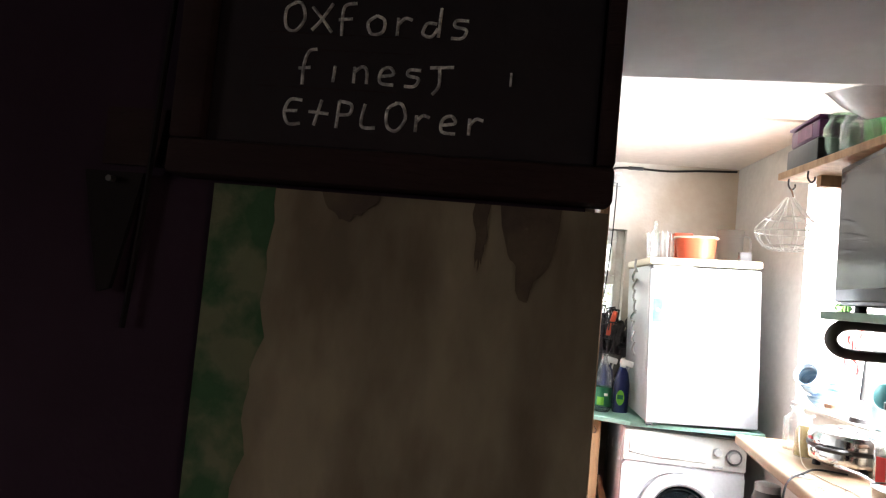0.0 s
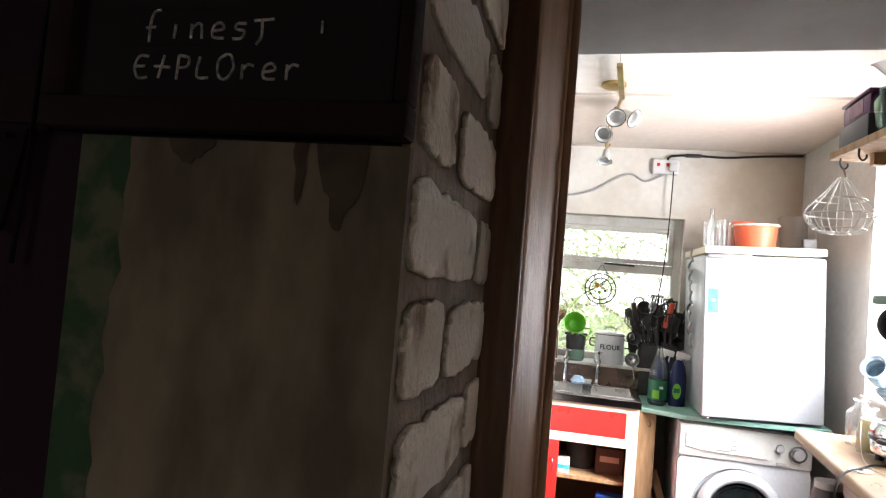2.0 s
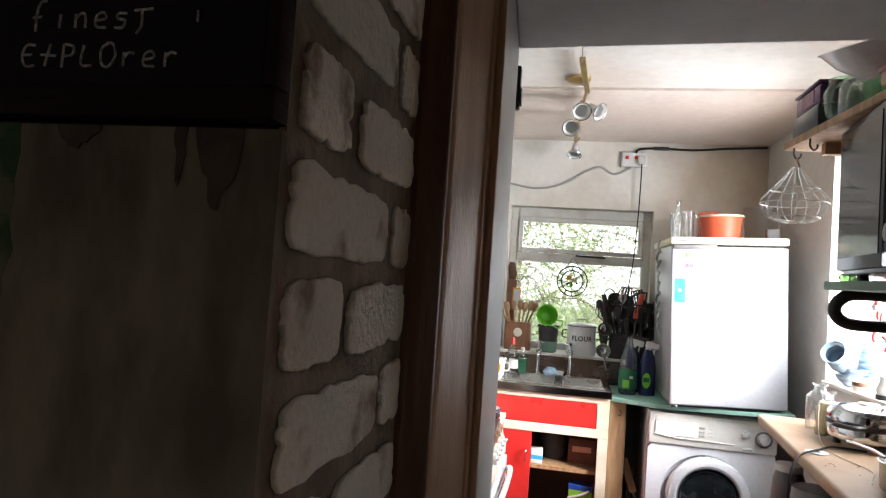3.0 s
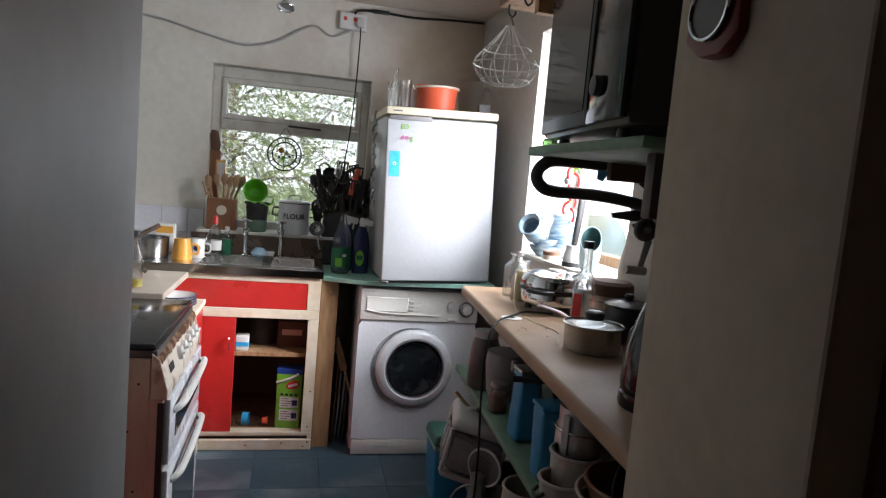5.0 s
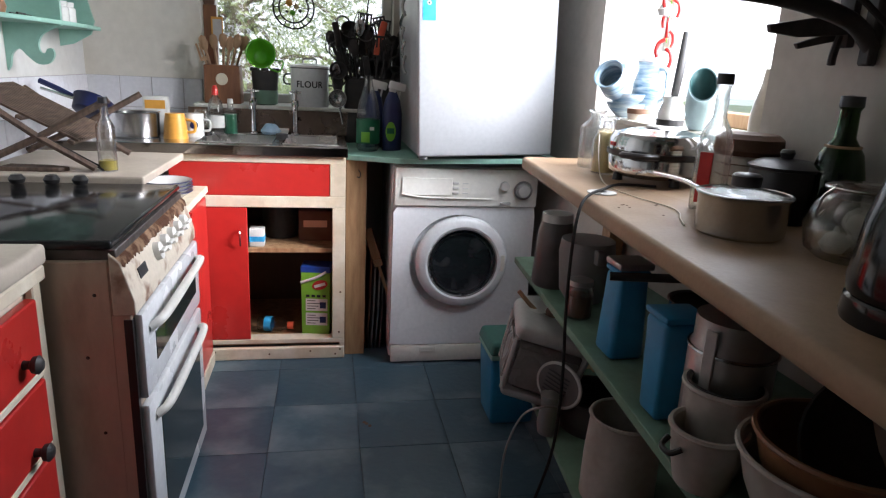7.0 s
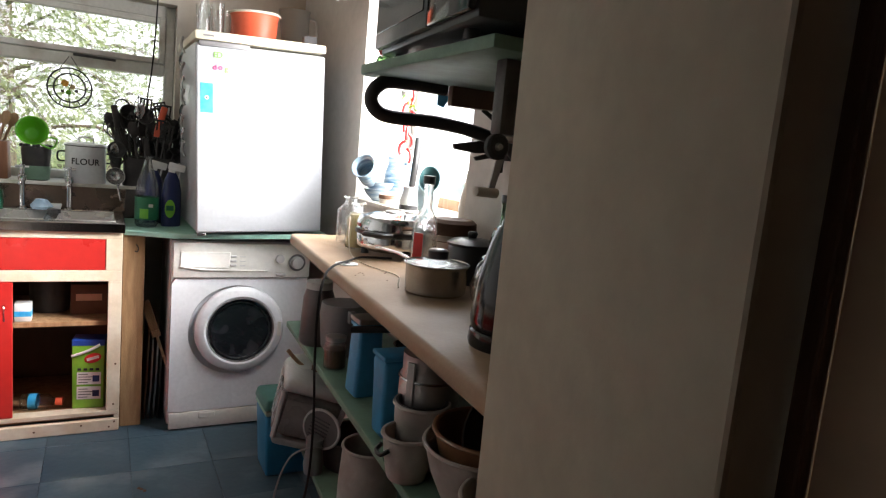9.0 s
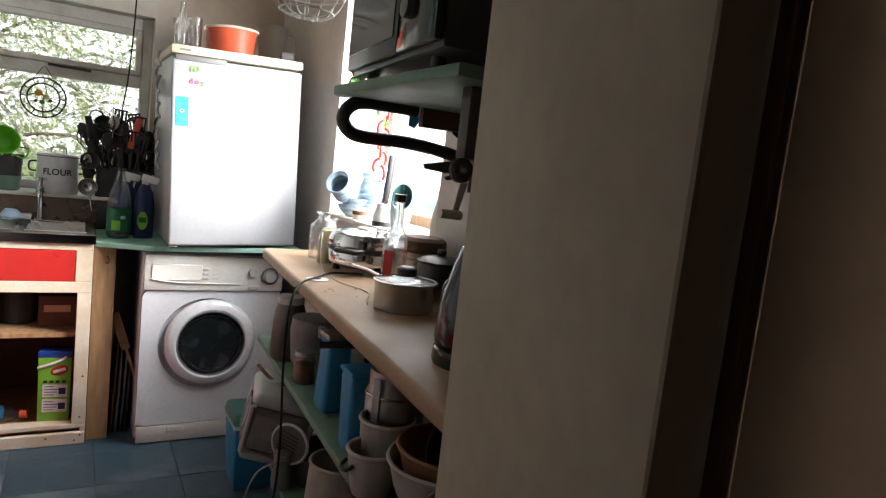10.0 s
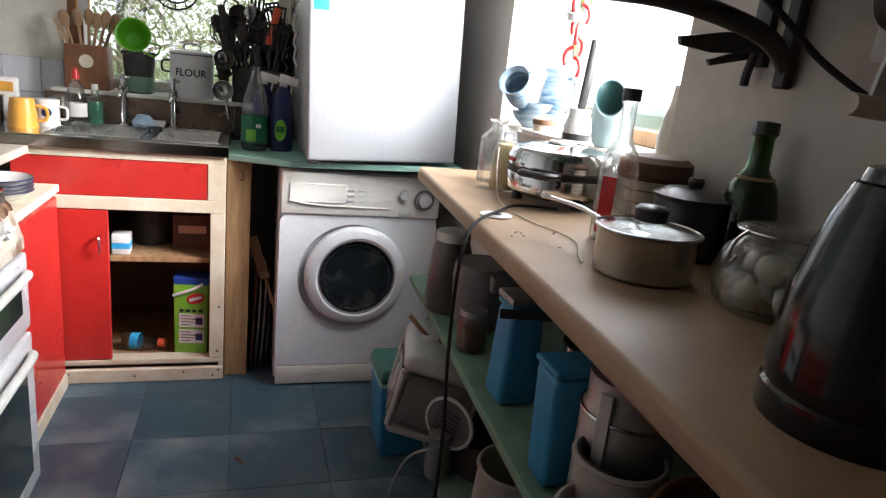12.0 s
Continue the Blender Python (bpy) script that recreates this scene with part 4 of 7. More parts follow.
# microwave on its shelf
ms = thing("microwave_shelf", "green painted wall shelf on a curved black bracket", "shelf", 0, 0, 0)
MY0, MY1 = 1.00, 1.64
part("board", prism([(0.28, MY0), (0.785, MY0), (east(MY1), MY1), (0.30, MY1), (0.28, MY1 - 0.03)], 1.478, 1.502, 0.005), MINTDARK, ms)
part("bracket", tube([(0.50, 1.585, 1.470), (0.36, 1.585, 1.470), (0.318, 1.585, 1.455), (0.302, 1.585, 1.425), (0.318, 1.585, 1.397), (0.36, 1.585, 1.385), (0.48, 1.585, 1.385),
     (0.60, 1.585, 1.372), (0.70, 1.585, 1.345), (0.752, 1.585, 1.30)], 0.017, 10, 6), IRON, ms, "curved black iron bracket")
part("wall_plate", box(0.735, 0.757, 1.57, 1.60, 1.27, 1.475, 0.004, 1), IRON, ms)
mw = thing("microwave", "black microwave oven with dark glass door", "microwave", -0.1604, 0.0386, 1.502, rz=-6)
part("case", box(0.305, 0.755, 1.0, 1.55, 0.018, 0.414, 0.006), BLACK, mw)
md = part("door", box(0.288, 0.304, 1.20, 1.548, 0.028, 0.409, 0.005), BLACK, mw)
part("window", box(0.2855, 0.288, 1.215, 1.535, 0.06, 0.392, 0.001, 1), BLACKGLASS, md, "dark reflecting door glass")
pn = part("control_panel", box(0.288, 0.304, 1.003, 1.197, 0.028, 0.409, 0.005), BLACKGLASS, mw)
part("display", box(0.286, 0.2882, 1.08, 1.175, 0.33, 0.36), DARKGLASS, pn)
part("dial", moved(lathe([(0, 0), (0.022, 0), (0.02, 0.014), (0, 0.016)], 20), Matrix.Translation((0.288, 1.13, 0.10)) @ pose(0, 0, 0, 0, -90, 0)), BLACK, pn)
for y in (1.10, 1.50):
    for x in (0.34, 0.72):
        part("foot", lathe([(0, 0), (0.016, 0), (0.014, 0.018), (0, 0.018)], 12), BLACK, mw).location = (x, y, 0)

# ---- dark room: blackboard, plaster patch, brick reveal ----
WALLY = -0.104
patch = thing("plaster_patch", "bare grey-brown plaster panel on dark wall", "wall panel", 0, WALLY, 0)
bm = box(-0.751, -0.570, -0.006, -0.0005, 1.051, 1.5118)
part("plaster", bm, PANEL, patch, smooth=False)
ragged = [(-0.752, 1.05), (-0.752, 1.512)] + [(-0.722 + 0.013 * noise.noise((0.3, 9.0 * z, 1.7)) + 0.006 * noise.noise((0.3, 55.0 * z, 4.1)), z) for z in [1.512 - 0.0077 * k for k in range(61)]]
strip = part("green_strip", upright(ragged, -0.00615, 0.0, "y"), MOSS, patch, "flaking green painted edge", smooth=False)
for x0, x1, z0, seed in ((-0.617, -0.590, 1.462, 3), (-0.6285, -0.6215, 1.478, 8), (-0.7, -0.672, 1.497, 5)):
    drip = []
    for k in range(25):
        f = k / 24
        z = 1.5117 - (1.5117 - z0) * (math.sin(math.pi * f) ** 0.7) * (0.8 + 0.35 * noise.noise((seed, 7.0 * f, 0.4)))
        drip.append((x0 + (x1 - x0) * f + 0.002 * noise.noise((seed, 0.2, 9.0 * f)), z))
    part("dark_drip", upright(drip, -0.0066, -0.0055, "y"), DRIP, patch, "dark brown drip stain", smooth=False)
rng = random.Random(4)

board = thing("blackboard", "small black chalkboard in dark wooden frame, chalk lettering", "blackboard", 0, WALLY, 0)
part("slate", box(-0.756, -0.578, -0.012, -0.001, 1.531, 1.86, 0.001, 1), BOARD, board, smooth=False)
for x0, x1, z0, z1 in ((-0.772, -0.570, 1.514, 1.5305), (-0.772, -0.570, 1.8605, 1.878), (-0.772, -0.7565, 1.5306, 1.860), (-0.5775, -0.570, 1.5306, 1.860)):
    part("frame_rail", box(x0, x1, -0.017, 0.0, z0, z1, 0.002), BOARDWOOD, board)
for z in (1.576, 1.5835, 1.558):
    part("ruled_line", box(-0.735 + rng.uniform(0, 0.01), -0.66 - rng.uniform(0, 0.02), -0.0123, -0.0119, z, z + 0.0003), BOARDWOOD, board, "faint ruled line", smooth=False)

# hand-drawn chalk letters, as strokes in a unit square
STROKES = {
    "O": [[(0.5, 1), (0.05, 0.75), (0.1, 0.15), (0.55, 0), (0.95, 0.45), (0.75, 0.95), (0.4, 1)]],
    "X": [[(0, 0.85), (0.5, 0.45), (1, 0)], [(0.95, 1), (0.45, 0.4), (0.05, 0.05)]],
    "F": [[(0.2, -0.1), (0.15, 0.5), (0.25, 0.95), (0.8, 1.05)], [(0, 0.45), (0.65, 0.5)]],
    "f": [[(0.15, -0.15), (0.15, 0.6), (0.35, 1.1), (0.75, 1.2)], [(-0.1, 0.45), (0.5, 0.5)]],
    "o": [[(0.5, 0.65), (0.1, 0.4), (0.3, 0.02), (0.8, 0.1), (0.85, 0.5), (0.5, 0.65)]],
    "r": [[(0.2, 0), (0.2, 0.6)], [(0.2, 0.35), (0.5, 0.6), (0.85, 0.55)]],
    "d": [[(0.7, 0.45), (0.25, 0.45), (0.1, 0.1), (0.5, 0.02), (0.75, 0.3)], [(0.85, 1.0), (0.8, 0.0)]],
    "s": [[(0.85, 0.6), (0.3, 0.6), (0.25, 0.4), (0.75, 0.3), (0.6, 0.02), (0.1, 0.0)]],
    "i": [[(0.4, 0.0), (0.45, 0.6)]],
    "n": [[(0.15, 0), (0.15, 0.6)], [(0.15, 0.4), (0.5, 0.62), (0.75, 0.5), (0.8, 0)]],
    "e": [[(0.15, 0.3), (0.8, 0.4), (0.6, 0.65), (0.2, 0.5), (0.2, 0.08), (0.85, 0.02)]],
    "t": [[(0.45, 0.75), (0.5, 0.1), (0.2, -0.25)], [(0.0, 0.72), (1.15, 0.78)]],
    "E": [[(0.9, 0.9), (0.3, 0.9), (0.05, 0.45), (0.3, 0.02), (0.9, 0.05)], [(0.1, 0.48), (0.7, 0.5)]],
    "x": [[(0.0, 0.5), (1.0, 0.45)], [(0.6, 0.95), (0.3, 0.0)]],
    "P": [[(0.15, -0.05), (0.2, 0.95)], [(0.2, 0.95), (0.8, 0.85), (0.75, 0.5), (0.2, 0.45)]],
    "L": [[(0.2, 0.9), (0.1, 0.1), (0.8, 0.05)]],
}


def chalk(text, x0, x1, z, height):
    step = (x1 - x0) / len(text)
    for i, ch in enumerate(text):
        strokes = []
        for st_ in STROKES[ch]:
            strokes.append(tube([(x0 + step * (i + 0.78 * u), -0.0119, z + height * (v - 0.4)) for u, v in st_], 0.00082, 6, 5))
        part("chalk_letter", joined(*strokes), CHALK, board, "white chalk letter")


chalk("OXFords", -0.724, -0.634, 1.590, 0.0135)
chalk("finest", -0.714, -0.642, 1.5665, 0.0125)
chalk("ExPLOrer", -0.720, -0.624, 1.546, 0.0125)
part("chalk_mark", box(-0.6180, -0.6170, -0.0128, -0.0119, 1.564, 1.570), CHALK, board, smooth=False)

strap = thing("hanging_strap", "dark strap hanging on the dark wall", "strap", -0.783, WALLY - 0.004, 0)
part("strap", tube([(0.002, 0, 1.66), (-0.001, -0.002, 1.55), (-0.004, 0, 1.50), (-0.008, 0.0, 1.44)], 0.0014, 6, 6), DIMMED, strap)
part("nail", tube([(0.002, 0.012, 1.66), (0.002, -0.004, 1.66)], 0.0018, 6, 2, False), IRON, strap)
card = thing("pinned_card", "brownish pinned card, its dimness put into the colour", "card", -0.79, WALLY, 1.532)
# card takes the near-black frame wood so its colour carries the dimness
part("card", box(-0.022, 0.022, -0.003, -0.001, -0.014, 0.014), BOARDWOOD, card, smooth=False)
blade = thing("hanging_trowel", "grey tapered metal blade, darkened for the dim wall", "tool", -0.803, WALLY - 0.004, 1.514)
part("blade", upright([(-0.015, 0), (0.015, 0), (0.004, -0.056), (-0.002, -0.058)], -0.002, 0.001, "y"), DIMMED, blade, smooth=False)
part("nail", tube([(0, 0.004, -0.004), (0, -0.006, -0.004)], 0.0016, 6, 2, False), IRON, blade)

# brick reveal beside the doorway
pier = structure("wall_brick_reveal", box(-0.579, -0.5745, -0.096, 0.170, 0.0, 2.29), MORTAR, "crumbling brown mortar between whitewashed bricks", "wall")


def rough_brick(y0, y1, z0, z1, seed):
    """A worn brick face with chipped, wavering edges and slumped corners."""
    r = random.Random(seed)
    w, h, out, n = y1 - y0, z1 - z0, [], 44
    for k in range(n):
        a = 2 * math.pi * (k + 0.5) / n
        ca, sa = math.cos(a), math.sin(a)
        q = 1 / (abs(ca) ** 7 + abs(sa) ** 7) ** (1 / 7)
        chip = 0.0022 * noise.noise((3.1 * seed, 2.6 * ca, 2.6 * sa)) + 0.0016 * r.uniform(-1, 1) - (0.004 if r.random() < 0.08 else 0.0)
        out.append((ca * q * w / 2 + ca * chip, sa * q * h / 2 + sa * chip))
    bm = upright(out, 0.0, 0.0046, "x", 0.0016)
    for v in bm.verts:
        if v.co.x > 0.002:
            v.co.x += 0.0012 * noise.noise((v.co.y * 45, v.co.z * 45, seed))
    return bm


# long bricks alternate with courses of two short ones
COURSE, FIRST = 0.0668, 1.4100
for row in range(-20, 13):
    z = FIRST + COURSE * row
    if z < 0.05:
        continue
    if row % 2 == 0:
        spans = ((-0.086, -0.004), (0.014, 0.158))
    elif row % 4 == 1:
        spans = ((-0.088, 0.090), (0.112, 0.167))
    else:
        spans = ((-0.084, 0.092), (0.108, 0.163))
    for which, (y0, y1) in enumerate(spans):
        j0, j1 = rng.uniform(-0.004, 0.004), rng.uniform(-0.003, 0.003)
        h = rng.uniform(0.0485, 0.0535)
        o = link("brick", rough_brick(y0 + j0, y1 + j1, 0, h, 10 * row + which), BRICKPAINT, pier)
        o.matrix_basis = pose(-0.5752 + rng.uniform(-0.0008, 0.0008), (y0 + y1) / 2, z + rng.uniform(-0.002, 0.002), rng.uniform(-1.5, 1.5), 0, 0)

# ---- high things: lamp, socket, cables, upper shelf ----
lamp = thing("spotlight_bar", "brass ceiling bar with three white spotlights, unlit", "ceiling light", -0.43, 2.35, CEILING + 0.012)
part("ceiling_rose", lathe([(0, 0), (0.052, 0), (0.052, -0.014), (0.040, -0.022), (0, -0.024)], 24), BRASS, lamp).location = (-0.008, 0.11, 0)
part("bar", box(-0.012, 0.012, -0.23, 0.20, -0.046, -0.024, 0.003), BRASS, lamp).matrix_basis = pose(0.018, 0, 0, 0, 0, -4)
part("rail", tube([(0.028, 0.18, -0.036), (0.012, 0.50, -0.042), (-0.01, 1.16, -0.058)], 0.007, 10, 4), BRASS, lamp)
part("end_mount", lathe([(0, 0.0), (0.012, 0.0), (0.010, -0.062), (0, -0.062)], 12), BRASS, lamp).location = (-0.01, 1.12, -0.004)


def spot(x, y, z, tilt_x, tilt_y):
    m = Matrix.Translation((x, y, z)) @ pose(0, 0, 0, tilt_x, tilt_y, 0)
    part("arm", tube([(0.01, y + 0.02, -0.042), (x * 0.6, y + 0.03, z * 0.6 - 0.01), m @ Vector((0, 0, 0.004))], 0.005, 8, 4), BRASS, lamp)
    s = part("spot_shade", moved(lathe([(0.0, 0.004), (0.016, 0.002), (0.019, -0.006), (0.021, -0.040), (0.036, -0.066), (0.043, -0.070), (0.043, -0.073), (0.033, -0.066), (0.017, -0.038), (0.0, -0.034)], 26), m), WHITEPLASTIC, lamp, "white spotlight head with flared mouth")
    part("rim", ring(0.043, 0.003, 28, m @ Matrix.Translation((0, 0, -0.072))), CHROME, s)
    part("bulb", moved(lathe([(0, -0.034), (0.014, -0.036), (0.030, -0.060), (0.028, -0.066), (0, -0.069)], 20), m), FROSTED, s, "unlit reflector bulb")


spot(0.002, 0.31, -0.070, -52, -14)
spot(0.045, 0.36, -0.060, -30, -55)
spot(-0.028, 0.60, -0.085, -58, 12)
spot(-0.008, 1.10, -0.085, -18, 6)
pullcord = thing("light_pull", "thin grey cord hanging from the ceiling", "cord", -0.43, 2.02, CEILING + 0.012)
part("cord", tube([(0, 0, 0), (0, 0, -0.10)], 0.0015, 6, 2, False), GREYCABLE, pullcord)
part("mount", lathe([(0, 0), (0.012, 0), (0.010, -0.01), (0, -0.012)], 14), WHITEPLASTIC, pullcord)

sock = thing("wall_socket", "white double wall socket with red switches", "socket", -0.085, NORTH, 2.22)
part("back_box", box(-0.078, 0.074, -0.028, 0.0, -0.046, 0.046, 0.004), WHITEPLASTIC, sock)
part("plate", box(-0.073, 0.069, -0.034, -0.028, -0.042, 0.042, 0.003), WHITECER, sock)
for x in (-0.045, 0.008):
    part("switch", box(x - 0.009, x + 0.009, -0.040, -0.034, 0.0, 0.020, 0.002), CHILLI, sock, "red rocker switch")
part("plug", box(0.018, 0.062, -0.064, -0.034, -0.032, 0.02, 0.006), WHITEPLASTIC, sock, "white plug")

cab = thing("window_cable", "black cable hanging from socket across window", "cable", 0, 0, 0)
part("cable", tube([(-0.045, NORTH - 0.05, 2.195), (-0.045, NORTH - 0.055, 2.10), (-0.05, NORTH - 0.05, 1.85), (-0.065, NORTH - 0.06, 1.60), (-0.085, NORTH - 0.07, 1.42), (-0.08, NORTH - 0.06, 1.20)], 0.0035, 6, 8), RUBBER, cab)
cab2 = thing("wall_cable", "grey cable sagging along the wall from the socket", "cable", 0, 0, 0)
part("cable", tube([(-1.30, NORTH - 0.012, 2.13), (-1.05, NORTH - 0.012, 2.10), (-0.87, NORTH - 0.012, 2.06), (-0.66, NORTH - 0.012, 2.025), (-0.50, NORTH - 0.012, 2.06), (-0.36, NORTH - 0.012, 2.145), (-0.28, NORTH - 0.012, 2.17), (-0.20, NORTH - 0.012, 2.13), (-0.12, NORTH - 0.02, 2.16), (-0.09, NORTH - 0.02, 2.18)], 0.006, 6, 6), GREYCABLE, cab2)
cab3 = thing("ceiling_cable", "dark cable running along the ceiling edge", "cable", 0, 0, 0)
part("cable", tube([(-0.08, NORTH - 0.03, 2.255), (-0.06, NORTH - 0.015, 2.285), (0.05, NORTH - 0.012, 2.295), (0.25, NORTH - 0.012, 2.290), (0.45, NORTH - 0.012, 2.305), (0.66, NORTH - 0.012, 2.315)], 0.007, 6, 6), RUBBER, cab3)
part("connector", box(0.02, 0.11, NORTH - 0.028, NORTH - 0.004, 2.283, 2.303, 0.004), BLACK, cab3, "black inline connector")

US_Z = 1.945
ush = thing("upper_shelf", "pine wall shelf above the microwave", "shelf", 0, 0, 0)
part("board", prism([(0.285, 0.90), (0.47, 0.90), (0.44, 1.86), (0.225, 1.84)], US_Z - 0.024, US_Z, 0.003), PINE, ush, "bare pine board", smooth=False)
part("bracket", box(0.30, 0.765, 1.70, 1.73, US_Z - 0.06, US_Z - 0.0245), PINE, ush, smooth=False)
part("bracket", box(0.30, 0.79, 1.0, 1.03, US_Z - 0.06, US_Z - 0.0245), PINE, ush, smooth=False)
for y in (1.80, 1.66):
    part("hook", tube([(0.245, y, US_Z - 0.024), (0.245, y, US_Z - 0.045), (0.255, y, US_Z - 0.058), (0.265, y, US_Z - 0.05), (0.265, y, US_Z - 0.04)], 0.0028, 6, 5), IRON, ush, "black cup hook")

crate = thing("storage_box", "dark purple plastic box on a black crate", "box", 0.325, 1.72, US_Z)
part("lower_crate", box(-0.08, 0.10, -0.11, 0.11, 0, 0.072, 0.008), BLACK, crate, "black plastic crate")
part("upper_box", box(-0.075, 0.095, -0.10, 0.10, 0.073, 0.132, 0.012), PURPLE, crate)
part("lid", box(-0.079, 0.099, -0.105, 0.105, 0.133, 0.143, 0.005), PURPLE, crate)
part("picture_panel", box(-0.0765, -0.0745, -0.06, 0.04, 0.082, 0.124), DULLPINK, crate, "pinkish printed panel", smooth=False)


def bottle(name, label, x, y, z, profile, material, category="bottle", **extra):
    t = thing(name, label, category, x, y, z, **extra)
    part("body", shell(profile, 0.0025, 24), material, t)
    return t


gb = bottle("glass_bottle", "green glass bottle on the upper shelf", 0.36, 1.50, US_Z, [(0.036, 0), (0.038, 0.01), (0.038, 0.13), (0.030, 0.165), (0.014, 0.20), (0.013, 0.255), (0.015, 0.26)], PALEGREEN)
gb2 = bottle("glass_bottle", "clear glass bottle on the upper shelf", 0.405, 1.57, US_Z, [(0.034, 0), (0.036, 0.01), (0.036, 0.14), (0.026, 0.175), (0.013, 0.20), (0.013, 0.25), (0.015, 0.255)], BOTTLEGLASS)
jr = bottle("glass_jar", "cloudy glass jar on the upper shelf", 0.31, 1.50, US_Z, [(0.045, 0), (0.05, 0.012), (0.05, 0.08), (0.038, 0.10), (0.04, 0.105)], BOTTLEGLASS, "jar")
gp = thing("green_pot", "small green ceramic pot on the upper shelf", "pot", 0.30, 1.585, US_Z)
part("pot", shell([(0.03, 0), (0.045, 0.03), (0.05, 0.09), (0.035, 0.12), (0.038, 0.13)], 0.004, 22), PALEGREEN, gp)
tray = thing("red_tray", "dull red tin box on the upper shelf", "tin", 0.35, 1.10, US_Z)
part("tin", box(-0.10, 0.12, -0.14, 0.14, 0, 0.05, 0.01), CLOCKRED, tray)
part("lid_rim", box(-0.103, 0.123, -0.143, 0.143, 0.035, 0.048, 0.003), CLOCKRED, tray)
bw = thing("mixing_bowl", "white glazed mixing bowl propped on glass jars", "bowl", 0.325, 1.40, US_Z + 0.080, rx=10, ry=-14)
part("bowl", shell([(0.045, 0), (0.05, 0.004), (0.10, 0.045), (0.13, 0.085), (0.136, 0.088)], 0.006, 36), WHITECER, bw)

bk = thing("wire_basket", "white wire egg basket hanging from a shelf hook", "basket", 0.252, 1.80, US_Z - 0.055)
bprof = [(0.012, -0.03), (0.05, -0.08), (0.092, -0.125), (0.098, -0.145), (0.085, -0.175), (0.055, -0.20), (0.02, -0.203)]
for k in range(14):
    a = 2 * math.pi * k / 14
    part("rib", tube([(r * math.cos(a), r * math.sin(a), z) for r, z in bprof], 0.0016, 5, 4), WIRE_W, bk)
for r, z in ((0.070, -0.10), (0.098, -0.145), (0.072, -0.19), (0.03, -0.203)):
    part("hoop", ring(r, 0.0022, 28, Matrix.Translation((0, 0, z))), WIRE_W, bk)
part("handle", tube([(0.012, 0, -0.03), (0.006, 0, -0.012), (0.0, 0, 0.0)], 0.003, 6, 4), BROWNBOWL, bk, "brown grip")

clock = thing("wall_clock", "dark red double-dial wall clock with chrome rims", "clock", 0.195, 0.66, 1.70, rz=-87)
part("body", upright([(-0.065, 0.0), (-0.050, -0.06), (-0.052, -0.105), (-0.02, -0.128), (0.02, -0.128), (0.052, -0.105), (0.050, -0.06), (0.065, 0.0), (0.082, 0.08), (0.086, 0.14), (0.055, 0.20), (0, 0.218), (-0.055, 0.20), (-0.086, 0.14), (-0.082, 0.08)], -0.03, 0.0, "y", 0.006), CLOCKRED, clock)
for z, r, nm in ((0.125, 0.072, "large_dial"), (-0.072, 0.036, "small_dial")):
    d = part(nm, moved(disc_y(r, 0.031, 0.034), Matrix.Translation((0, -0.066, z))), CERAMIC if r > 0.05 else SMOKY, clock, "pale clock face" if r > 0.05 else "grey timer dial")
    part("rim", moved(ring(r, 0.0032, 36), Matrix.Translation((0, -0.036, z)) @ pose(0, 0, 0, 90, 0, 0)), CHROME, d)
part("hand", box(-0.002, 0.002, -0.038, -0.036, 0.125, 0.175), INK, clock)
part("hand", moved(box(-0.002, 0.002, -0.0405, -0.0385, 0.0, 0.04), Matrix.Translation((0, 0, 0.125)) @ pose(0, 0, 0, 0, 70, 0)), INK, clock)

# things on the fridge


def fridge_top(x):
    return 1.7105 + (x - 0.079) * 0.0384


ob_ = thing("orange_tub", "orange-red plastic tub with pale rim on the fridge", "tub", 0.318, 3.12, fridge_top(0.345), ry=-2.2)
part("tub", shell([(0.084, 0), (0.090, 0.006), (0.101, 0.108), (0.107, 0.116)], 0.003, 32), ORANGE, ob_)
part("rim", ring(0.1075, 0.006, 32, Matrix.Translation((0, 0, 0.119))), CERAMIC, ob_, "pale rolled rim")
ob2 = thing("orange_lid_box", "orange plastic box behind the tub", "box", 0.30, 3.33, fridge_top(0.30), ry=-2.2)
part("box", box(-0.05, 0.05, -0.04, 0.04, 0, 0.165, 0.008), ORANGE, ob2)
jug = thing("measuring_jug", "cloudy plastic jug on the fridge", "jug", 0.515, 3.20, fridge_top(0.515), ry=-2.2)
part("jug", shell([(0.055, 0), (0.058, 0.005), (0.068, 0.17), (0.072, 0.176)], 0.003, 26), FROSTED, jug)
part("handle", tube([(0.062, 0, 0.15), (0.10, 0, 0.14), (0.10, 0, 0.06), (0.058, 0, 0.04)], 0.006, 8, 6), FROSTED, jug)
pk = thing("small_packet", "small dark packet on the fridge", "packet", 0.565, 3.12, fridge_top(0.565), ry=-2.2)
part("packet", box(-0.03, 0.03, -0.02, 0.02, 0, 0.06, 0.004), GREYPLASTIC, pk)
for x, y, h, r in ((0.115, 3.22, 0.15, 0.03), (0.165, 3.14, 0.15, 0.03), (0.21, 3.25, 0.14, 0.031)):
    g = thing("drinking_glass", "clear drinking glass on the fridge", "glass", x, y, fridge_top(x), ry=-2.2, group="glasses on the fridge")
    part("glass", shell([(r * 0.8, 0), (r * 0.82, 0.004), (r, h), (r, h + 0.001)], 0.002, 22), BOTTLEGLASS, g)
bottle("glass_bottle", "slim clear glass bottle on the fridge", 0.105, 3.12, fridge_top(0.105), [(0.024, 0), (0.025, 0.006), (0.025, 0.12), (0.011, 0.16), (0.010, 0.20), (0.012, 0.204)], BOTTLEGLASS)

# ---- things on the worktop ----
CT = 0.962
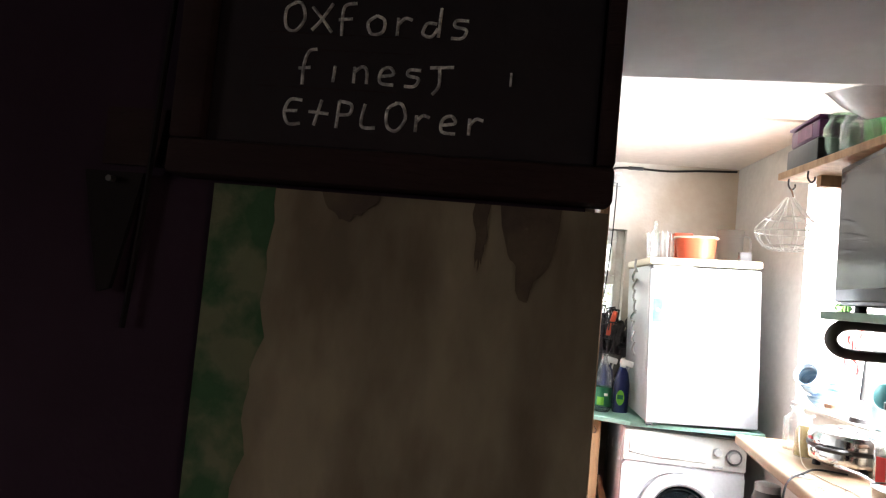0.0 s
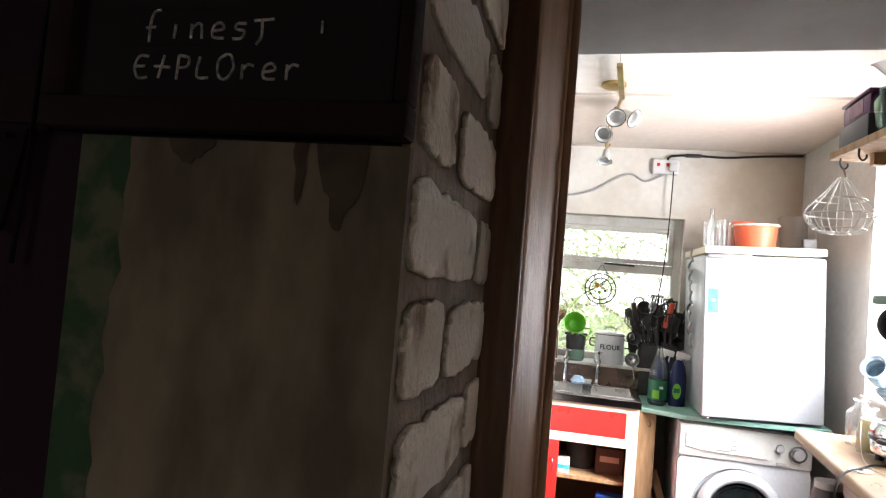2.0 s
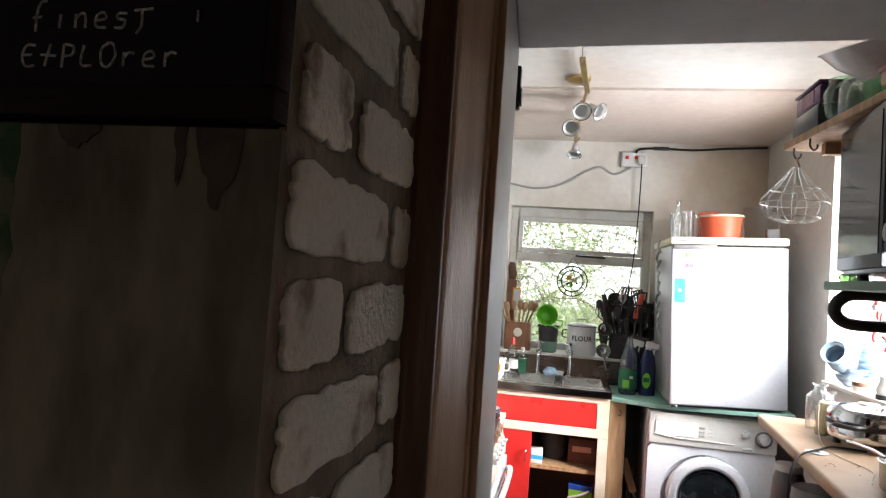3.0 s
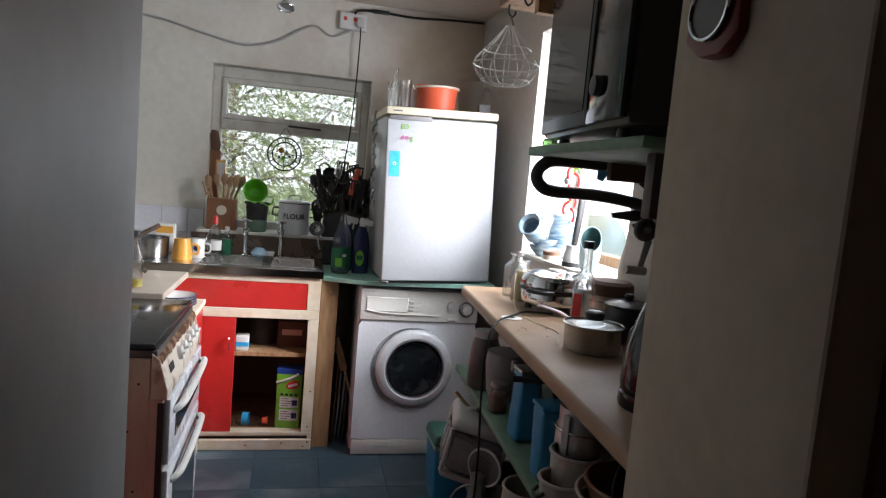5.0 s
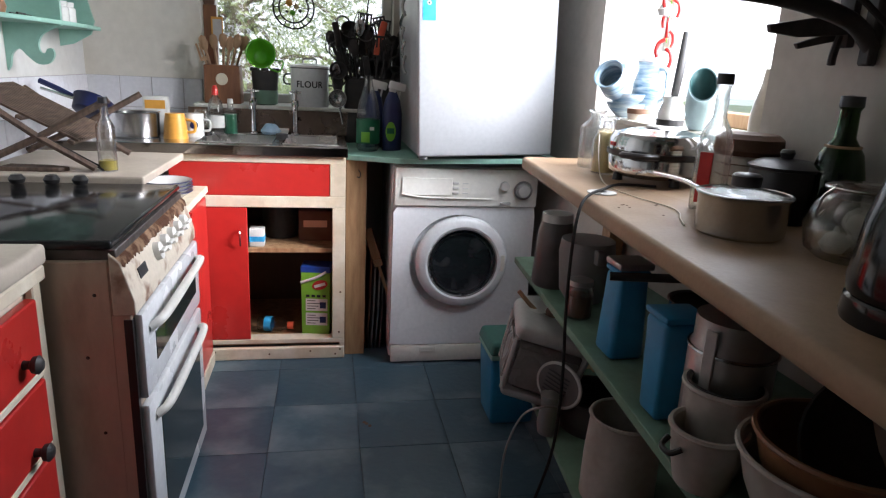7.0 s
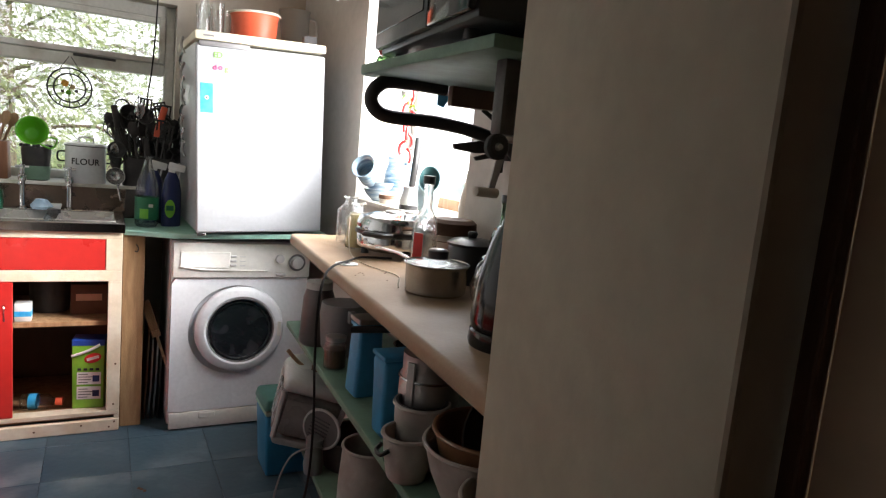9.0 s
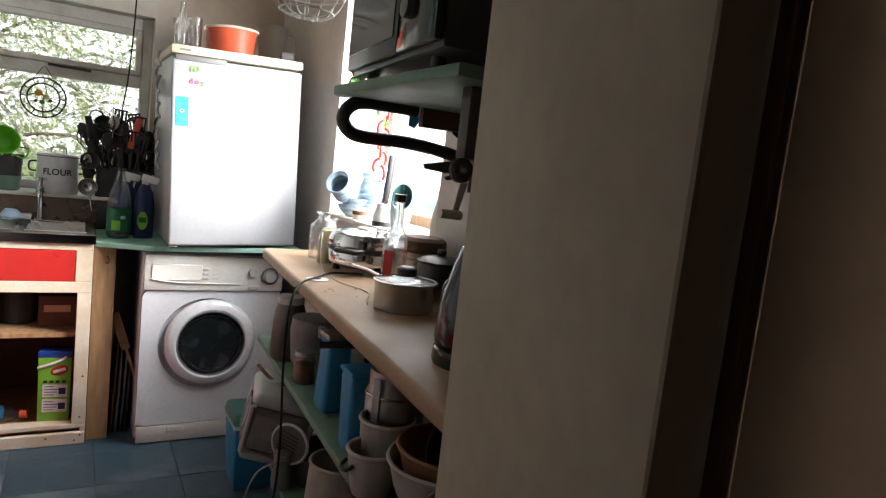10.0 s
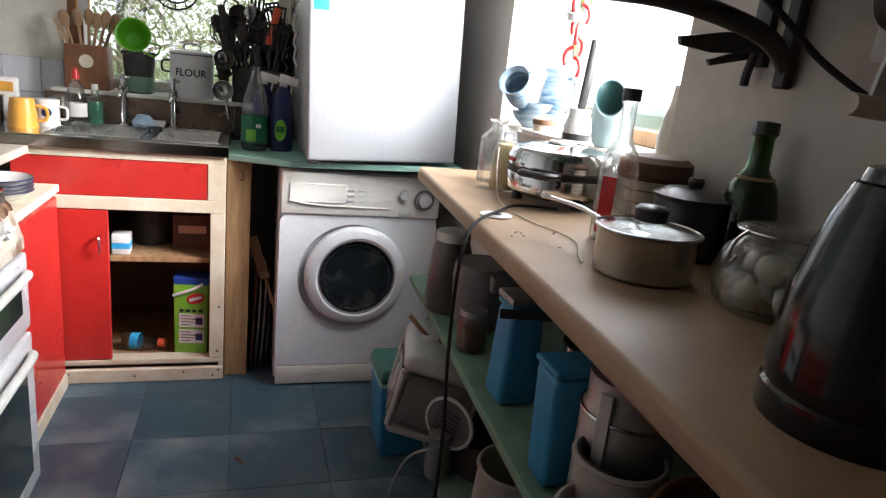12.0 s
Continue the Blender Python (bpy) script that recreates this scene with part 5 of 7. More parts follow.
cj = bottle("cordial_bottle", "clear glass bottle half full of pale cordial", 0.520, 2.20, CT, [(0.038, 0), (0.041, 0.008), (0.041, 0.095), (0.030, 0.120), (0.018, 0.125), (0.018, 0.148), (0.026, 0.152), (0.026, 0.158)], BOTTLEGLASS)
part("cordial", lathe([(0, 0.004), (0.0375, 0.005), (0.0375, 0.095), (0.026, 0.115), (0, 0.115)], 24), JUICE, cj, "pale yellow cordial")
cj2 = bottle("glass_bottle", "empty clear square-shouldered glass bottle", 0.53, 2.31, CT, [(0.045, 0), (0.047, 0.008), (0.047, 0.12), (0.022, 0.145), (0.020, 0.16), (0.027, 0.165), (0.027, 0.17)], BOTTLEGLASS)

grill = thing("electric_grill", "round chrome electric grill with domed lid", "grill", 0.595, 2.06, CT)
for a in (40, 160, 280):
    part("foot", lathe([(0, 0), (0.014, 0), (0.012, 0.018), (0, 0.018)], 12), BLACK, grill).location = (0.09 * math.cos(radians(a)), 0.09 * math.sin(radians(a)), 0)
part("base", shell([(0.10, 0.018), (0.118, 0.03), (0.122, 0.066), (0.120, 0.070)], 0.004, 40), CHROME, grill)
part("band", lathe([(0.119, 0.072), (0.126, 0.072), (0.126, 0.084), (0.119, 0.084)], 40), BLACK, grill, "black hinge band")
part("lid", lathe([(0.122, 0.086), (0.122, 0.112), (0.112, 0.128), (0.07, 0.139), (0.0, 0.143)], 40), CHROME, grill, "dull chrome domed lid")
part("medallion", lathe([(0, 0.143), (0.035, 0.1425), (0.03, 0.147), (0, 0.147)], 26), DULLSTEEL, grill)
part("handle", tube([(-0.10, -0.062, 0.078), (-0.135, -0.085, 0.080), (-0.10, -0.125, 0.080), (-0.052, -0.112, 0.078)], 0.008, 8, 5), BLACK, grill, "black bail handle")
part("indicator", box(-0.125, -0.119, -0.012, 0.012, 0.094, 0.104, 0.001, 1), CHILLI, grill)

tb = bottle("tall_bottle", "tall clear glass bottle with red label and black cap", 0.540, 1.710, CT, [(0.034, 0), (0.036, 0.008), (0.036, 0.14), (0.028, 0.17), (0.014, 0.195), (0.0135, 0.255), (0.016, 0.26)], BOTTLEGLASS)
part("label", moved(prism([(-0.013, -0.002), (0.013, -0.002), (0.013, 0.001), (-0.013, 0.001)], 0.02, 0.125), Matrix.Translation((-0.031, -0.025, 0)) @ pose(0, 0, 0, 0, 0, -50)), CHILLI, tb, "red paper label", smooth=False)
part("cap", lathe([(0, 0.261), (0.017, 0.261), (0.017, 0.283), (0, 0.284)], 18), BLACK, tb)

wj = thing("storage_jar", "pale jar with a wide brown cork lid", "jar", 0.655, 1.765, CT)
part("jar", lathe([(0, 0), (0.055, 0), (0.058, 0.01), (0.058, 0.112), (0, 0.113)], 28), CERAMIC, wj)
for k in range(4):
    part("stripe", ring(0.0583, 0.0015, 28, Matrix.Translation((0, 0, 0.02 + 0.025 * k))), CORK, wj)
part("lid", lathe([(0, 0.114), (0.066, 0.114), (0.074, 0.125), (0.072, 0.150), (0.06, 0.160), (0, 0.162)], 28), CORK, wj, "brown cork lid")

bp = thing("casserole_pot", "black stoneware pot with knobbed lid", "pot", 0.642, 1.618, CT)
part("pot", lathe([(0, 0), (0.075, 0), (0.082, 0.015), (0.082, 0.105), (0.078, 0.112), (0, 0.112)], 34), STONEWARE, bp)
part("lid", lathe([(0, 0.113), (0.086, 0.113), (0.088, 0.120), (0.06, 0.132), (0, 0.136)], 34), STONEWARE, bp)
part("knob", lathe([(0, 0.136), (0.014, 0.136), (0.018, 0.148), (0.014, 0.155), (0, 0.156)], 18), STONEWARE, bp)

sp = thing("saucepan", "stainless steel saucepan with glass lid and black knob", "saucepan", 0.478, 1.50, CT)
part("pan", shell([(0.082, 0), (0.089, 0.006), (0.091, 0.075), (0.095, 0.080)], 0.003, 40), STEEL, sp)
part("lid", lathe([(0.096, 0.081), (0.09, 0.085), (0.05, 0.092), (0.0, 0.094), (0.0, 0.091), (0.05, 0.089), (0.09, 0.083)], 40), BOTTLEGLASS, sp, "clear glass lid")
part("lid_rim", ring(0.094, 0.003, 40, Matrix.Translation((0, 0, 0.083))), STEEL, sp)
part("knob", lathe([(0, 0.0935), (0.016, 0.0935), (0.029, 0.098), (0.030, 0.118), (0.024, 0.123), (0, 0.124)], 24), BLACK, sp, "black plastic knob")
hd = tube([(-0.020, 0.088, 0.066), (-0.028, 0.12, 0.074), (-0.048, 0.20, 0.080), (-0.066, 0.262, 0.081)], 0.009, 12, 6)
for v in hd.verts:
    mid = 0.066 + 0.016 * min(1.0, max(0.0, (v.co.y - 0.088) / 0.09))
    v.co.z = mid + (v.co.z - mid) * 0.45
    v.co.x += (0.25 * (v.co.x + 0.015 + 0.27 * (v.co.y - 0.07))) if v.co.y > 0.2 else 0.0
part("handle", hd, STEEL, sp, "flat steel handle")
part("hanging_loop", ring(0.0105, 0.0042, 20, Matrix.Translation((-0.071, 0.275, 0.081)) @ pose(0, 0, 0, 0, 0, 14), 0.75, 1.35), STEEL, sp)
part("spout", lathe([(0, 0), (0.01, 0), (0.008, 0.012), (0, 0.012)], 10), STEEL, sp).location = (-0.018, 0.084, 0.060)

sp.scale = (0.86, 0.86, 0.90)

gbt = bottle("green_bottle", "dark green glass bottle with twine round the neck", 0.708, 1.555, CT, [(0.046, 0), (0.048, 0.01), (0.048, 0.10), (0.038, 0.145), (0.019, 0.175), (0.017, 0.225), (0.021, 0.232)], GREENGLASS)
part("cap", lathe([(0, 0.232), (0.0215, 0.232), (0.0205, 0.252), (0, 0.254)], 18), BLACK, gbt)
part("twine", ring(0.030, 0.003, 20, Matrix.Translation((0, 0, 0.158))), SPOONWOOD, gbt)

gj = thing("garlic_jar", "clip-top ribbed glass jar holding garlic bulbs", "jar", 0.572, 1.335, CT)
bm = lathe([(0, 0.002), (0.055, 0), (0.072, 0.015), (0.078, 0.05), (0.066, 0.085), (0.052, 0.10), (0.052, 0.112), (0.050, 0.112), (0.050, 0.098), (0.063, 0.083), (0.075, 0.05), (0.069, 0.017), (0.05, 0.004), (0, 0.005)], 48)
for v in bm.verts:
    a = math.atan2(v.co.y, v.co.x)
    r = math.hypot(v.co.x, v.co.y)
    if 0.01 < v.co.z < 0.09 and r > 0.05:
        q = 1 + 0.05 * abs(math.sin(5 * a))
        v.co.x, v.co.y = v.co.x * q, v.co.y * q
part("jar", bm, BOTTLEGLASS, gj)
part("lid", lathe([(0, 0.122), (0.05, 0.121), (0.055, 0.117), (0.055, 0.113), (0, 0.113)], 36), BOTTLEGLASS, gj)
part("clip", joined(ring(0.056, 0.0025, 30, Matrix.Translation((0, 0, 0.115))), tube([(-0.056, 0.0, 0.116), (-0.076, 0, 0.10), (-0.080, 0, 0.07), (-0.068, 0, 0.08)], 0.0025, 6, 5)), STEEL, gj, "wire clip")
for k, (x, y, z) in enumerate(((-0.03, 0.01, 0.026), (0.028, 0.02, 0.026), (0.0, -0.035, 0.026), (0.005, 0.01, 0.058), (-0.018, -0.02, 0.066))):
    part("garlic_bulb", moved(lathe([(0, -0.018), (0.015, -0.016), (0.022, -0.004), (0.016, 0.010), (0.005, 0.018), (0.003, 0.026), (0, 0.027)], 14), Matrix.Translation((x, y, z)) @ pose(0, 0, 0, 25 * k, 40 * k, 0)), SKIN_GARLIC, gj, "white garlic bulb")

kt = thing("kettle", "tall glossy black plastic jug kettle", "kettle", 0.418, 1.058, CT)
part("base", lathe([(0, 0), (0.082, 0), (0.084, 0.008), (0.082, 0.028), (0.078, 0.032), (0, 0.032)], 36), KETTLEBLACK, kt)
part("body", lathe([(0, 0.033), (0.080, 0.033), (0.083, 0.05), (0.076, 0.12), (0.059, 0.19), (0.047, 0.222), (0.030, 0.231), (0, 0.233)], 36), KETTLEBLACK, kt, "glossy black jug body")
part("lid", lathe([(0, 0.231), (0.043, 0.224), (0.040, 0.236), (0.02, 0.241), (0, 0.242)], 26), KETTLEBLACK, kt)
part("handle", tube([(0.045, -0.03, 0.22), (0.085, -0.055, 0.22), (0.10, -0.065, 0.16), (0.09, -0.06, 0.07), (0.07, -0.045, 0.06)], 0.012, 10, 6), KETTLEBLACK, kt)
part("switch", box(0.072, 0.086, -0.02, 0.0, 0.05, 0.066, 0.002), KETTLEBLACK, kt)

dc = thing("coaster", "small white paper disc on the worktop", "coaster", 0.376, 1.88, CT)
part("disc", lathe([(0, 0.0004), (0.034, 0.0004), (0.034, 0.003), (0, 0.004)], 26), PAPER, dc)
part("print", lathe([(0, 0.0041), (0.012, 0.0040), (0, 0.0048)], 12), INK, dc)
for k in range(9):
    cr = thing("crumb", "dark crumb on the worktop", "crumb", 0.36 + rng.uniform(-0.03, 0.10), 1.70 + rng.uniform(-0.06, 0.06), CT, group="crumbs on the worktop")
    part("crumb", moved(lathe([(0, 0), (0.003, 0.0005), (0.002, 0.002), (0, 0.0025)], 7), Matrix.Diagonal((1, rng.uniform(0.5, 1.4), 0.6, 1))), CORK, cr)

pc = thing("appliance_cable", "black cable looping off the worktop to the floor", "cable", 0, 0, 0)
part("cable", tube([(0.55, 1.95, CT + 0.006), (0.46, 1.97, CT + 0.006), (0.38, 1.88, CT + 0.010), (0.30, 1.78, CT + 0.012), (0.258, 1.72, CT - 0.01), (0.235, 1.68, 0.88), (0.232, 1.67, 0.75), (0.236, 1.66, 0.60), (0.24, 1.68, 0.42), (0.235, 1.74, 0.25), (0.22, 1.80, 0.10), (0.20, 1.86, 0.02), (0.19, 1.90, 0.006)], 0.0034, 8, 7), RUBBER, pc)
part("plug", box(0.165, 0.215, 1.89, 1.945, 0.0, 0.032, 0.006), WHITEPLASTIC, pc, "white mains plug")
pc2 = thing("thin_cable", "thin cream cable lying on the worktop", "cable", 0, 0, 0)
part("cable", tube([(0.48, 2.17, CT + 0.11), (0.455, 2.10, CT + 0.05), (0.44, 2.02, CT + 0.003), (0.43, 1.85, CT + 0.003), (0.46, 1.70, CT + 0.003), (0.42, 1.60, CT + 0.003), (0.40, 1.55, CT + 0.003)], 0.0018, 6, 7), CREAM, pc2)
pc3 = thing("grey_cable", "pale grey cable hanging from the lower shelf", "cable", 0, 0, 0)
part("cable", tube([(0.42, 2.05, 0.30), (0.34, 2.00, 0.335), (0.28, 2.02, 0.30), (0.245, 2.04, 0.18), (0.235, 2.03, 0.06), (0.23, 2.0, 0.006), (0.24, 1.93, 0.005)], 0.0035, 6, 7), GREYCABLE, pc3)

# ---- side window sill ----
SZ = EZ0 + 0.014
jg = thing("pottery_jug", "blue and white brushed pottery jug lying on stacked bowls", "jug", 0.745, 2.640, SZ + 0.090, ry=-62, rz=38, group="pottery on the sill")
part("jug", shell([(0.036, 0), (0.042, 0.005), (0.054, 0.035), (0.050, 0.078), (0.043, 0.098), (0.052, 0.116)], 0.004, 30), BLUECER, jg)
part("handle", tube([(0.046, 0, 0.088), (0.078, 0, 0.083), (0.080, 0, 0.042), (0.052, 0, 0.032)], 0.007, 8, 5), BLUECER, jg)
for k, (r, h) in enumerate(((0.074, 0.050), (0.071, 0.046))):
    bwl = thing("pottery_bowl", "blue and white brushed pottery bowl in a stack", "bowl", 0.770, 2.625, SZ + 0.034 * k, group="pottery on the sill")
    part("bowl", shell([(0.034, 0), (0.038, 0.004), (r * 0.86, h * 0.55), (r, h)], 0.004, 30), BLUECER, bwl)
tj = thing("tall_jug", "tall blue and white pottery jug beside the bowls", "jug", 0.842, 2.610, SZ, group="pottery on the sill")
part("jug", shell([(0.050, 0), (0.055, 0.006), (0.066, 0.05), (0.063, 0.12), (0.050, 0.165), (0.056, 0.188)], 0.004, 30), BLUECER, tj)
part("handle", tube([(0.0, -0.054, 0.165), (0.0, -0.095, 0.155), (0.0, -0.098, 0.08), (0.0, -0.064, 0.06)], 0.007, 8, 5), BLUECER, tj)
wb = thing("white_bowl", "white bowl upturned on a tall jug", "bowl", 0.842, 2.610, SZ + 0.189)
part("bowl", shell([(0.062, 0), (0.061, 0.006), (0.046, 0.030), (0.024, 0.036), (0.0, 0.037)], 0.003, 26), WHITECER, wb)
cl = thing("cork_jar", "small jar with brown cork lid on sill", "jar", 0.752, 2.500, SZ)
part("jar", lathe([(0, 0), (0.034, 0), (0.036, 0.020), (0, 0.020)], 20), CERAMIC, cl)
part("lid", lathe([(0, 0.0205), (0.038, 0.0205), (0.038, 0.036), (0, 0.037)], 20), CORK, cl)
kn = thing("knife_pot", "white pot holding two black-handled knives", "knife block", 0.760, 2.305, SZ)
part("pot", shell([(0.034, 0), (0.036, 0.004), (0.040, 0.035), (0.028, 0.070), (0.030, 0.085)], 0.003, 22), WHITECER, kn)
part("dark_foot", lathe([(0.0345, -0.0), (0.0405, 0.0), (0.0415, 0.018), (0.0365, 0.018)], 22), STONEWARE, kn, "dark band round the foot")
for dx, dy in ((0.010, 0.012), (-0.006, -0.012)):
    m = Matrix.Translation((dx, dy, 0.086)) @ pose(0, 0, 0, 2, 4 + 150 * dx, 0)
    part("knife_handle", moved(box(-0.010, 0.010, -0.007, 0.007, 0, 0.185, 0.005), m), BLACK, kn, "black knife handle")
    part("blade", moved(box(-0.010, 0.010, -0.001, 0.001, -0.07, 0.0), m), STEEL, kn)


def scoop_bowl(inset):
    bm = shell([(0.022 - inset, inset), (0.032 - inset, 0.010 + inset), (0.040 - inset, 0.055), (0.039 - inset, 0.100)], 0.002, 32)
    for v in bm.verts:
        if v.co.z > 0.03:
            v.co.z += 0.8 * (v.co.z - 0.03) * (0.45 + v.co.y / 0.046)
    return bm


sc = thing("scoop", "pale aqua oval scoop with dark teal hollow", "scoop", 0.755, 2.145, SZ + 0.001, rz=-28)
part("scoop", scoop_bowl(0.0), AQUA, sc)
part("hollow", scoop_bowl(0.0028), DEEPTEAL, sc, "dark teal hollow")
gl = thing("round_flask", "round clear glass flask standing on its neck", "flask", 0.862, 2.035, SZ)
part("flask", shell([(0.030, 0), (0.030, 0.004), (0.014, 0.020), (0.013, 0.150), (0.030, 0.168), (0.054, 0.200), (0.060, 0.235), (0.052, 0.272), (0.026, 0.296), (0.004, 0.300)], 0.002, 30), BOTTLEGLASS, gl)
tv = thing("cream_vase", "tapering cream pottery bottle beside window", "vase", 0.795, 1.918, SZ)
part("vase", lathe([(0, 0), (0.034, 0), (0.036, 0.05), (0.030, 0.09), (0.020, 0.135), (0.017, 0.170), (0, 0.171)], 20), CERAMIC, tv)
ch = thing("chilli_string", "string of red chillies and garlic hung in the window", "hanging ornament", 0.80, 2.47, 1.60)
part("string", tube([(0, 0, 0.45), (0, 0, -0.26)], 0.0015, 5, 2, False), GREENBRIGHT, ch)
for k in range(11):
    z = 0.02 - 0.03 * k
    a = radians(137 * k)
    part("chilli", tube([(0.004 * math.cos(a), 0.004 * math.sin(a), z), (0.022 * math.cos(a), 0.022 * math.sin(a), z - 0.012), (0.028 * math.cos(a), 0.028 * math.sin(a), z - 0.035), (0.022 * math.cos(a), 0.022 * math.sin(a), z - 0.055)], 0.0062, 8, 4), CHILLI, ch, "red chilli")
for k in range(2):
    part("garlic", lathe([(0, -0.022), (0.02, -0.018), (0.026, 0.0), (0.014, 0.018), (0, 0.026)], 14), WHITECER, ch, "white garlic bulb").location = (-0.01, 0.012, -0.06 - 0.10 * k)
for k in range(6):
    a = radians(60 * k)
    part("leaf", tube([(0, 0, -0.02 - 0.02 * k), (0.02 * math.cos(a), 0.02 * math.sin(a), -0.01 - 0.02 * k), (0.035 * math.cos(a), 0.035 * math.sin(a), -0.03 - 0.02 * k)], 0.004, 6, 4), GREENBRIGHT, ch, "green leaf")

# gadgets under the microwave shelf and on the east wall
ut = thing("underside_batten", "dark stained batten under the microwave shelf", "batten", 0, 0, 0)
part("batten", box(0.50, 0.762, 1.545, 1.57, 1.428, 1.477, 0.003), DARKWOOD, ut, smooth=False)
co = thing("can_opener", "black cast wall-mounted can opener", "can opener", 0.738, 1.62, 1.31)
part("plate", box(0.004, 0.022, 0.02, 0.06, -0.005, 0.15, 0.003), IRON, co)
part("jaw", upright([(0.004, 0.05), (0.004, 0.018), (-0.10, 0.008), (-0.165, 0.014), (-0.17, 0.028), (-0.08, 0.045)], 0.02, 0.032, "y", 0.002), DULLIRON, co)
part("lever", upright([(0.004, 0.028), (0.004, 0.008), (-0.08, -0.012), (-0.088, -0.002)], 0.045, 0.055, "y", 0.002), DULLIRON, co)
part("leg", tube([(0.004, 0.04, 0.02), (0.0, 0.045, -0.015), (0.003, 0.05, -0.038)], 0.008, 8, 5), IRON, co)
gr = thing("hand_grinder", "hand crank under the shelf, black gear, pale grip", "grinder", 0.335, 1.045, 1.325)
part("mount", box(0.008, 0.055, 0.012, 0.045, 0.022, 0.1515, 0.004), DULLIRON, gr, "worn grey mounting block")
part("clamp", box(0.045, 0.092, 0.004, 0.060, 0.010, 0.0215, 0.003), DARKWOOD, gr)
part("gear", moved(joined(lathe([(0, 0), (0.019, 0), (0.0225, 0.004), (0.0225, 0.014), (0.018, 0.018), (0.0085, 0.018), (0.008, 0.014), (0, 0.014)], 28)), Matrix.Translation((0, 0.012, 0.0)) @ pose(0, 0, 0, 90, 0, 0)), IRON, gr, "black gear wheel")
part("hub", moved(lathe([(0, 0.014), (0.007, 0.014), (0.005, 0.022), (0, 0.023)], 14), Matrix.Translation((0, 0.012, 0.0)) @ pose(0, 0, 0, 90, 0, 0)), DULLSTEEL, gr)
part("crank", upright([(-0.001, -0.024), (0.016, -0.020), (0.001, -0.078), (-0.011, -0.078)], -0.001, 0.003, "y", 0.001), DULLSTEEL, gr)
part("grip", tube([(0.003, -0.006, -0.080), (-0.008, -0.007, -0.0795), (-0.030, -0.009, -0.0785), (-0.041, -0.010, -0.078)], 0.0085, 14, 3, True), CERAMIC, gr, "pale wooden grip")
plate_ = thing("wall_plate", "pale painted plate screwed to the wall", "plate", 0.757, 1.37, 1.365)
part("plate", box(0.0, 0.024, -0.07, 0.07, -0.045, 0.055, 0.003), WALL, plate_)
for y, z in ((-0.03, 0.01), (0.03, 0.012)):
    part("screw", moved(lathe([(0, 0), (0.004, 0), (0, 0.002)], 10), Matrix.Translation((-0.0005, y, z)) @ pose(0, 0, 0, 0, -90, 0)), IRON, plate_)
fl = thing("appliance_flex", "thick black flex hanging on the east wall", "cable", 0, 0, 0)
part("flex", tube([(0.60, 1.56, 1.430), (0.66, 1.53, 1.38), (0.72, 1.48, 1.31), (0.755, 1.36, 1.24), (0.760, 1.22, 1.19), (0.765, 1.10, 1.165), (0.770, 0.95, 1.16)], 0.006, 8, 7), RUBBER, fl)
part("clip", box(0.752, 0.776, 1.20, 1.235, 1.175, 1.20, 0.003), WHITEPLASTIC, fl)
fo = thing("blue_tag", "small blue and white tag hanging under the shelf", "tag", 0.50, 1.60, 1.475)
part("tag", upright([(-0.012, -0.002), (0.014, 0.0), (0.018, -0.03), (0.006, -0.05), (-0.012, -0.045)], -0.002, 0.002, "y"), STICKBLUE, fo)
part("white_half", upright([(-0.0122, -0.0022), (0.0142, -0.0002), (0.0175, -0.02), (-0.012, -0.02)], -0.003, 0.003, "y"), PAPER, fo)
tw = thing("green_ornament", "small red and green glass ornament on the shelf end", "ornament", 0.335, 1.592, 1.502)
part("green_base", lathe([(0, 0), (0.016, 0), (0.024, 0.012), (0.018, 0.024), (0, 0.026)], 16), GREENGLASS, tw)
part("red_top", lathe([(0, 0.026), (0.015, 0.027), (0.02, 0.038), (0.012, 0.048), (0, 0.05)], 16), CHILLI, tw)

# ---- under the worktop ----
S1, S2 = 0.60, 0.225
bin_ = thing("blue_bin", "blue plastic bin with teal lid on the floor", "bin", 0.395, 2.55, 0.0)


def tub(x, y, w, d, h, taper, bevel=0.012):
    b = box(x - w / 2, x + w / 2, y - d / 2, y + d / 2, 0, h, bevel, 3)
    for v in b.verts:
        f = 1 - taper * (1 - v.co.z / h)
        v.co.x, v.co.y = x + (v.co.x - x) * f, y + (v.co.y - y) * f
    return b


part("body", tub(0, 0, 0.185, 0.185, 0.255, 0.16), BLUE, bin_)
part("rim", box(-0.096, 0.096, -0.096, 0.096, 0.255, 0.274, 0.008), MINT, bin_, "pale green rim")
part("lid", tub(0, 0, 0.18, 0.18, 0.045, -0.12), TEAL, bin_, "dark teal lid").location = (0, 0, 0.275)

fry = thing("fryer", "off-white electric fryer with viewing window", "fryer", 0.372, 2.255, S2 + 0.036, rz=-14, ry=14)
part("base_rim", tub(0, 0, 0.185, 0.215, 0.03, 0.1, 0.012), WHITEPLASTIC, fry)
part("tank", tub(0, 0, 0.19, 0.22, 0.165, 0.08, 0.03), CLOUDY, fry, "cloudy translucent tank").location = (0, 0, 0.031)
part("lid", tub(0, 0, 0.205, 0.235, 0.05, -0.0, 0.022), WHITEPLASTIC, fry).location = (0, 0, 0.197)
for cx, cy in ((-0.088, -0.10), (-0.088, 0.10), (0.088, -0.10)):
    part("corner_post", tube([(cx * 0.98, cy * 0.98, 0.028), (cx * 1.06, cy * 1.06, 0.20)], 0.009, 8, 2, False), WHITEPLASTIC, fry)
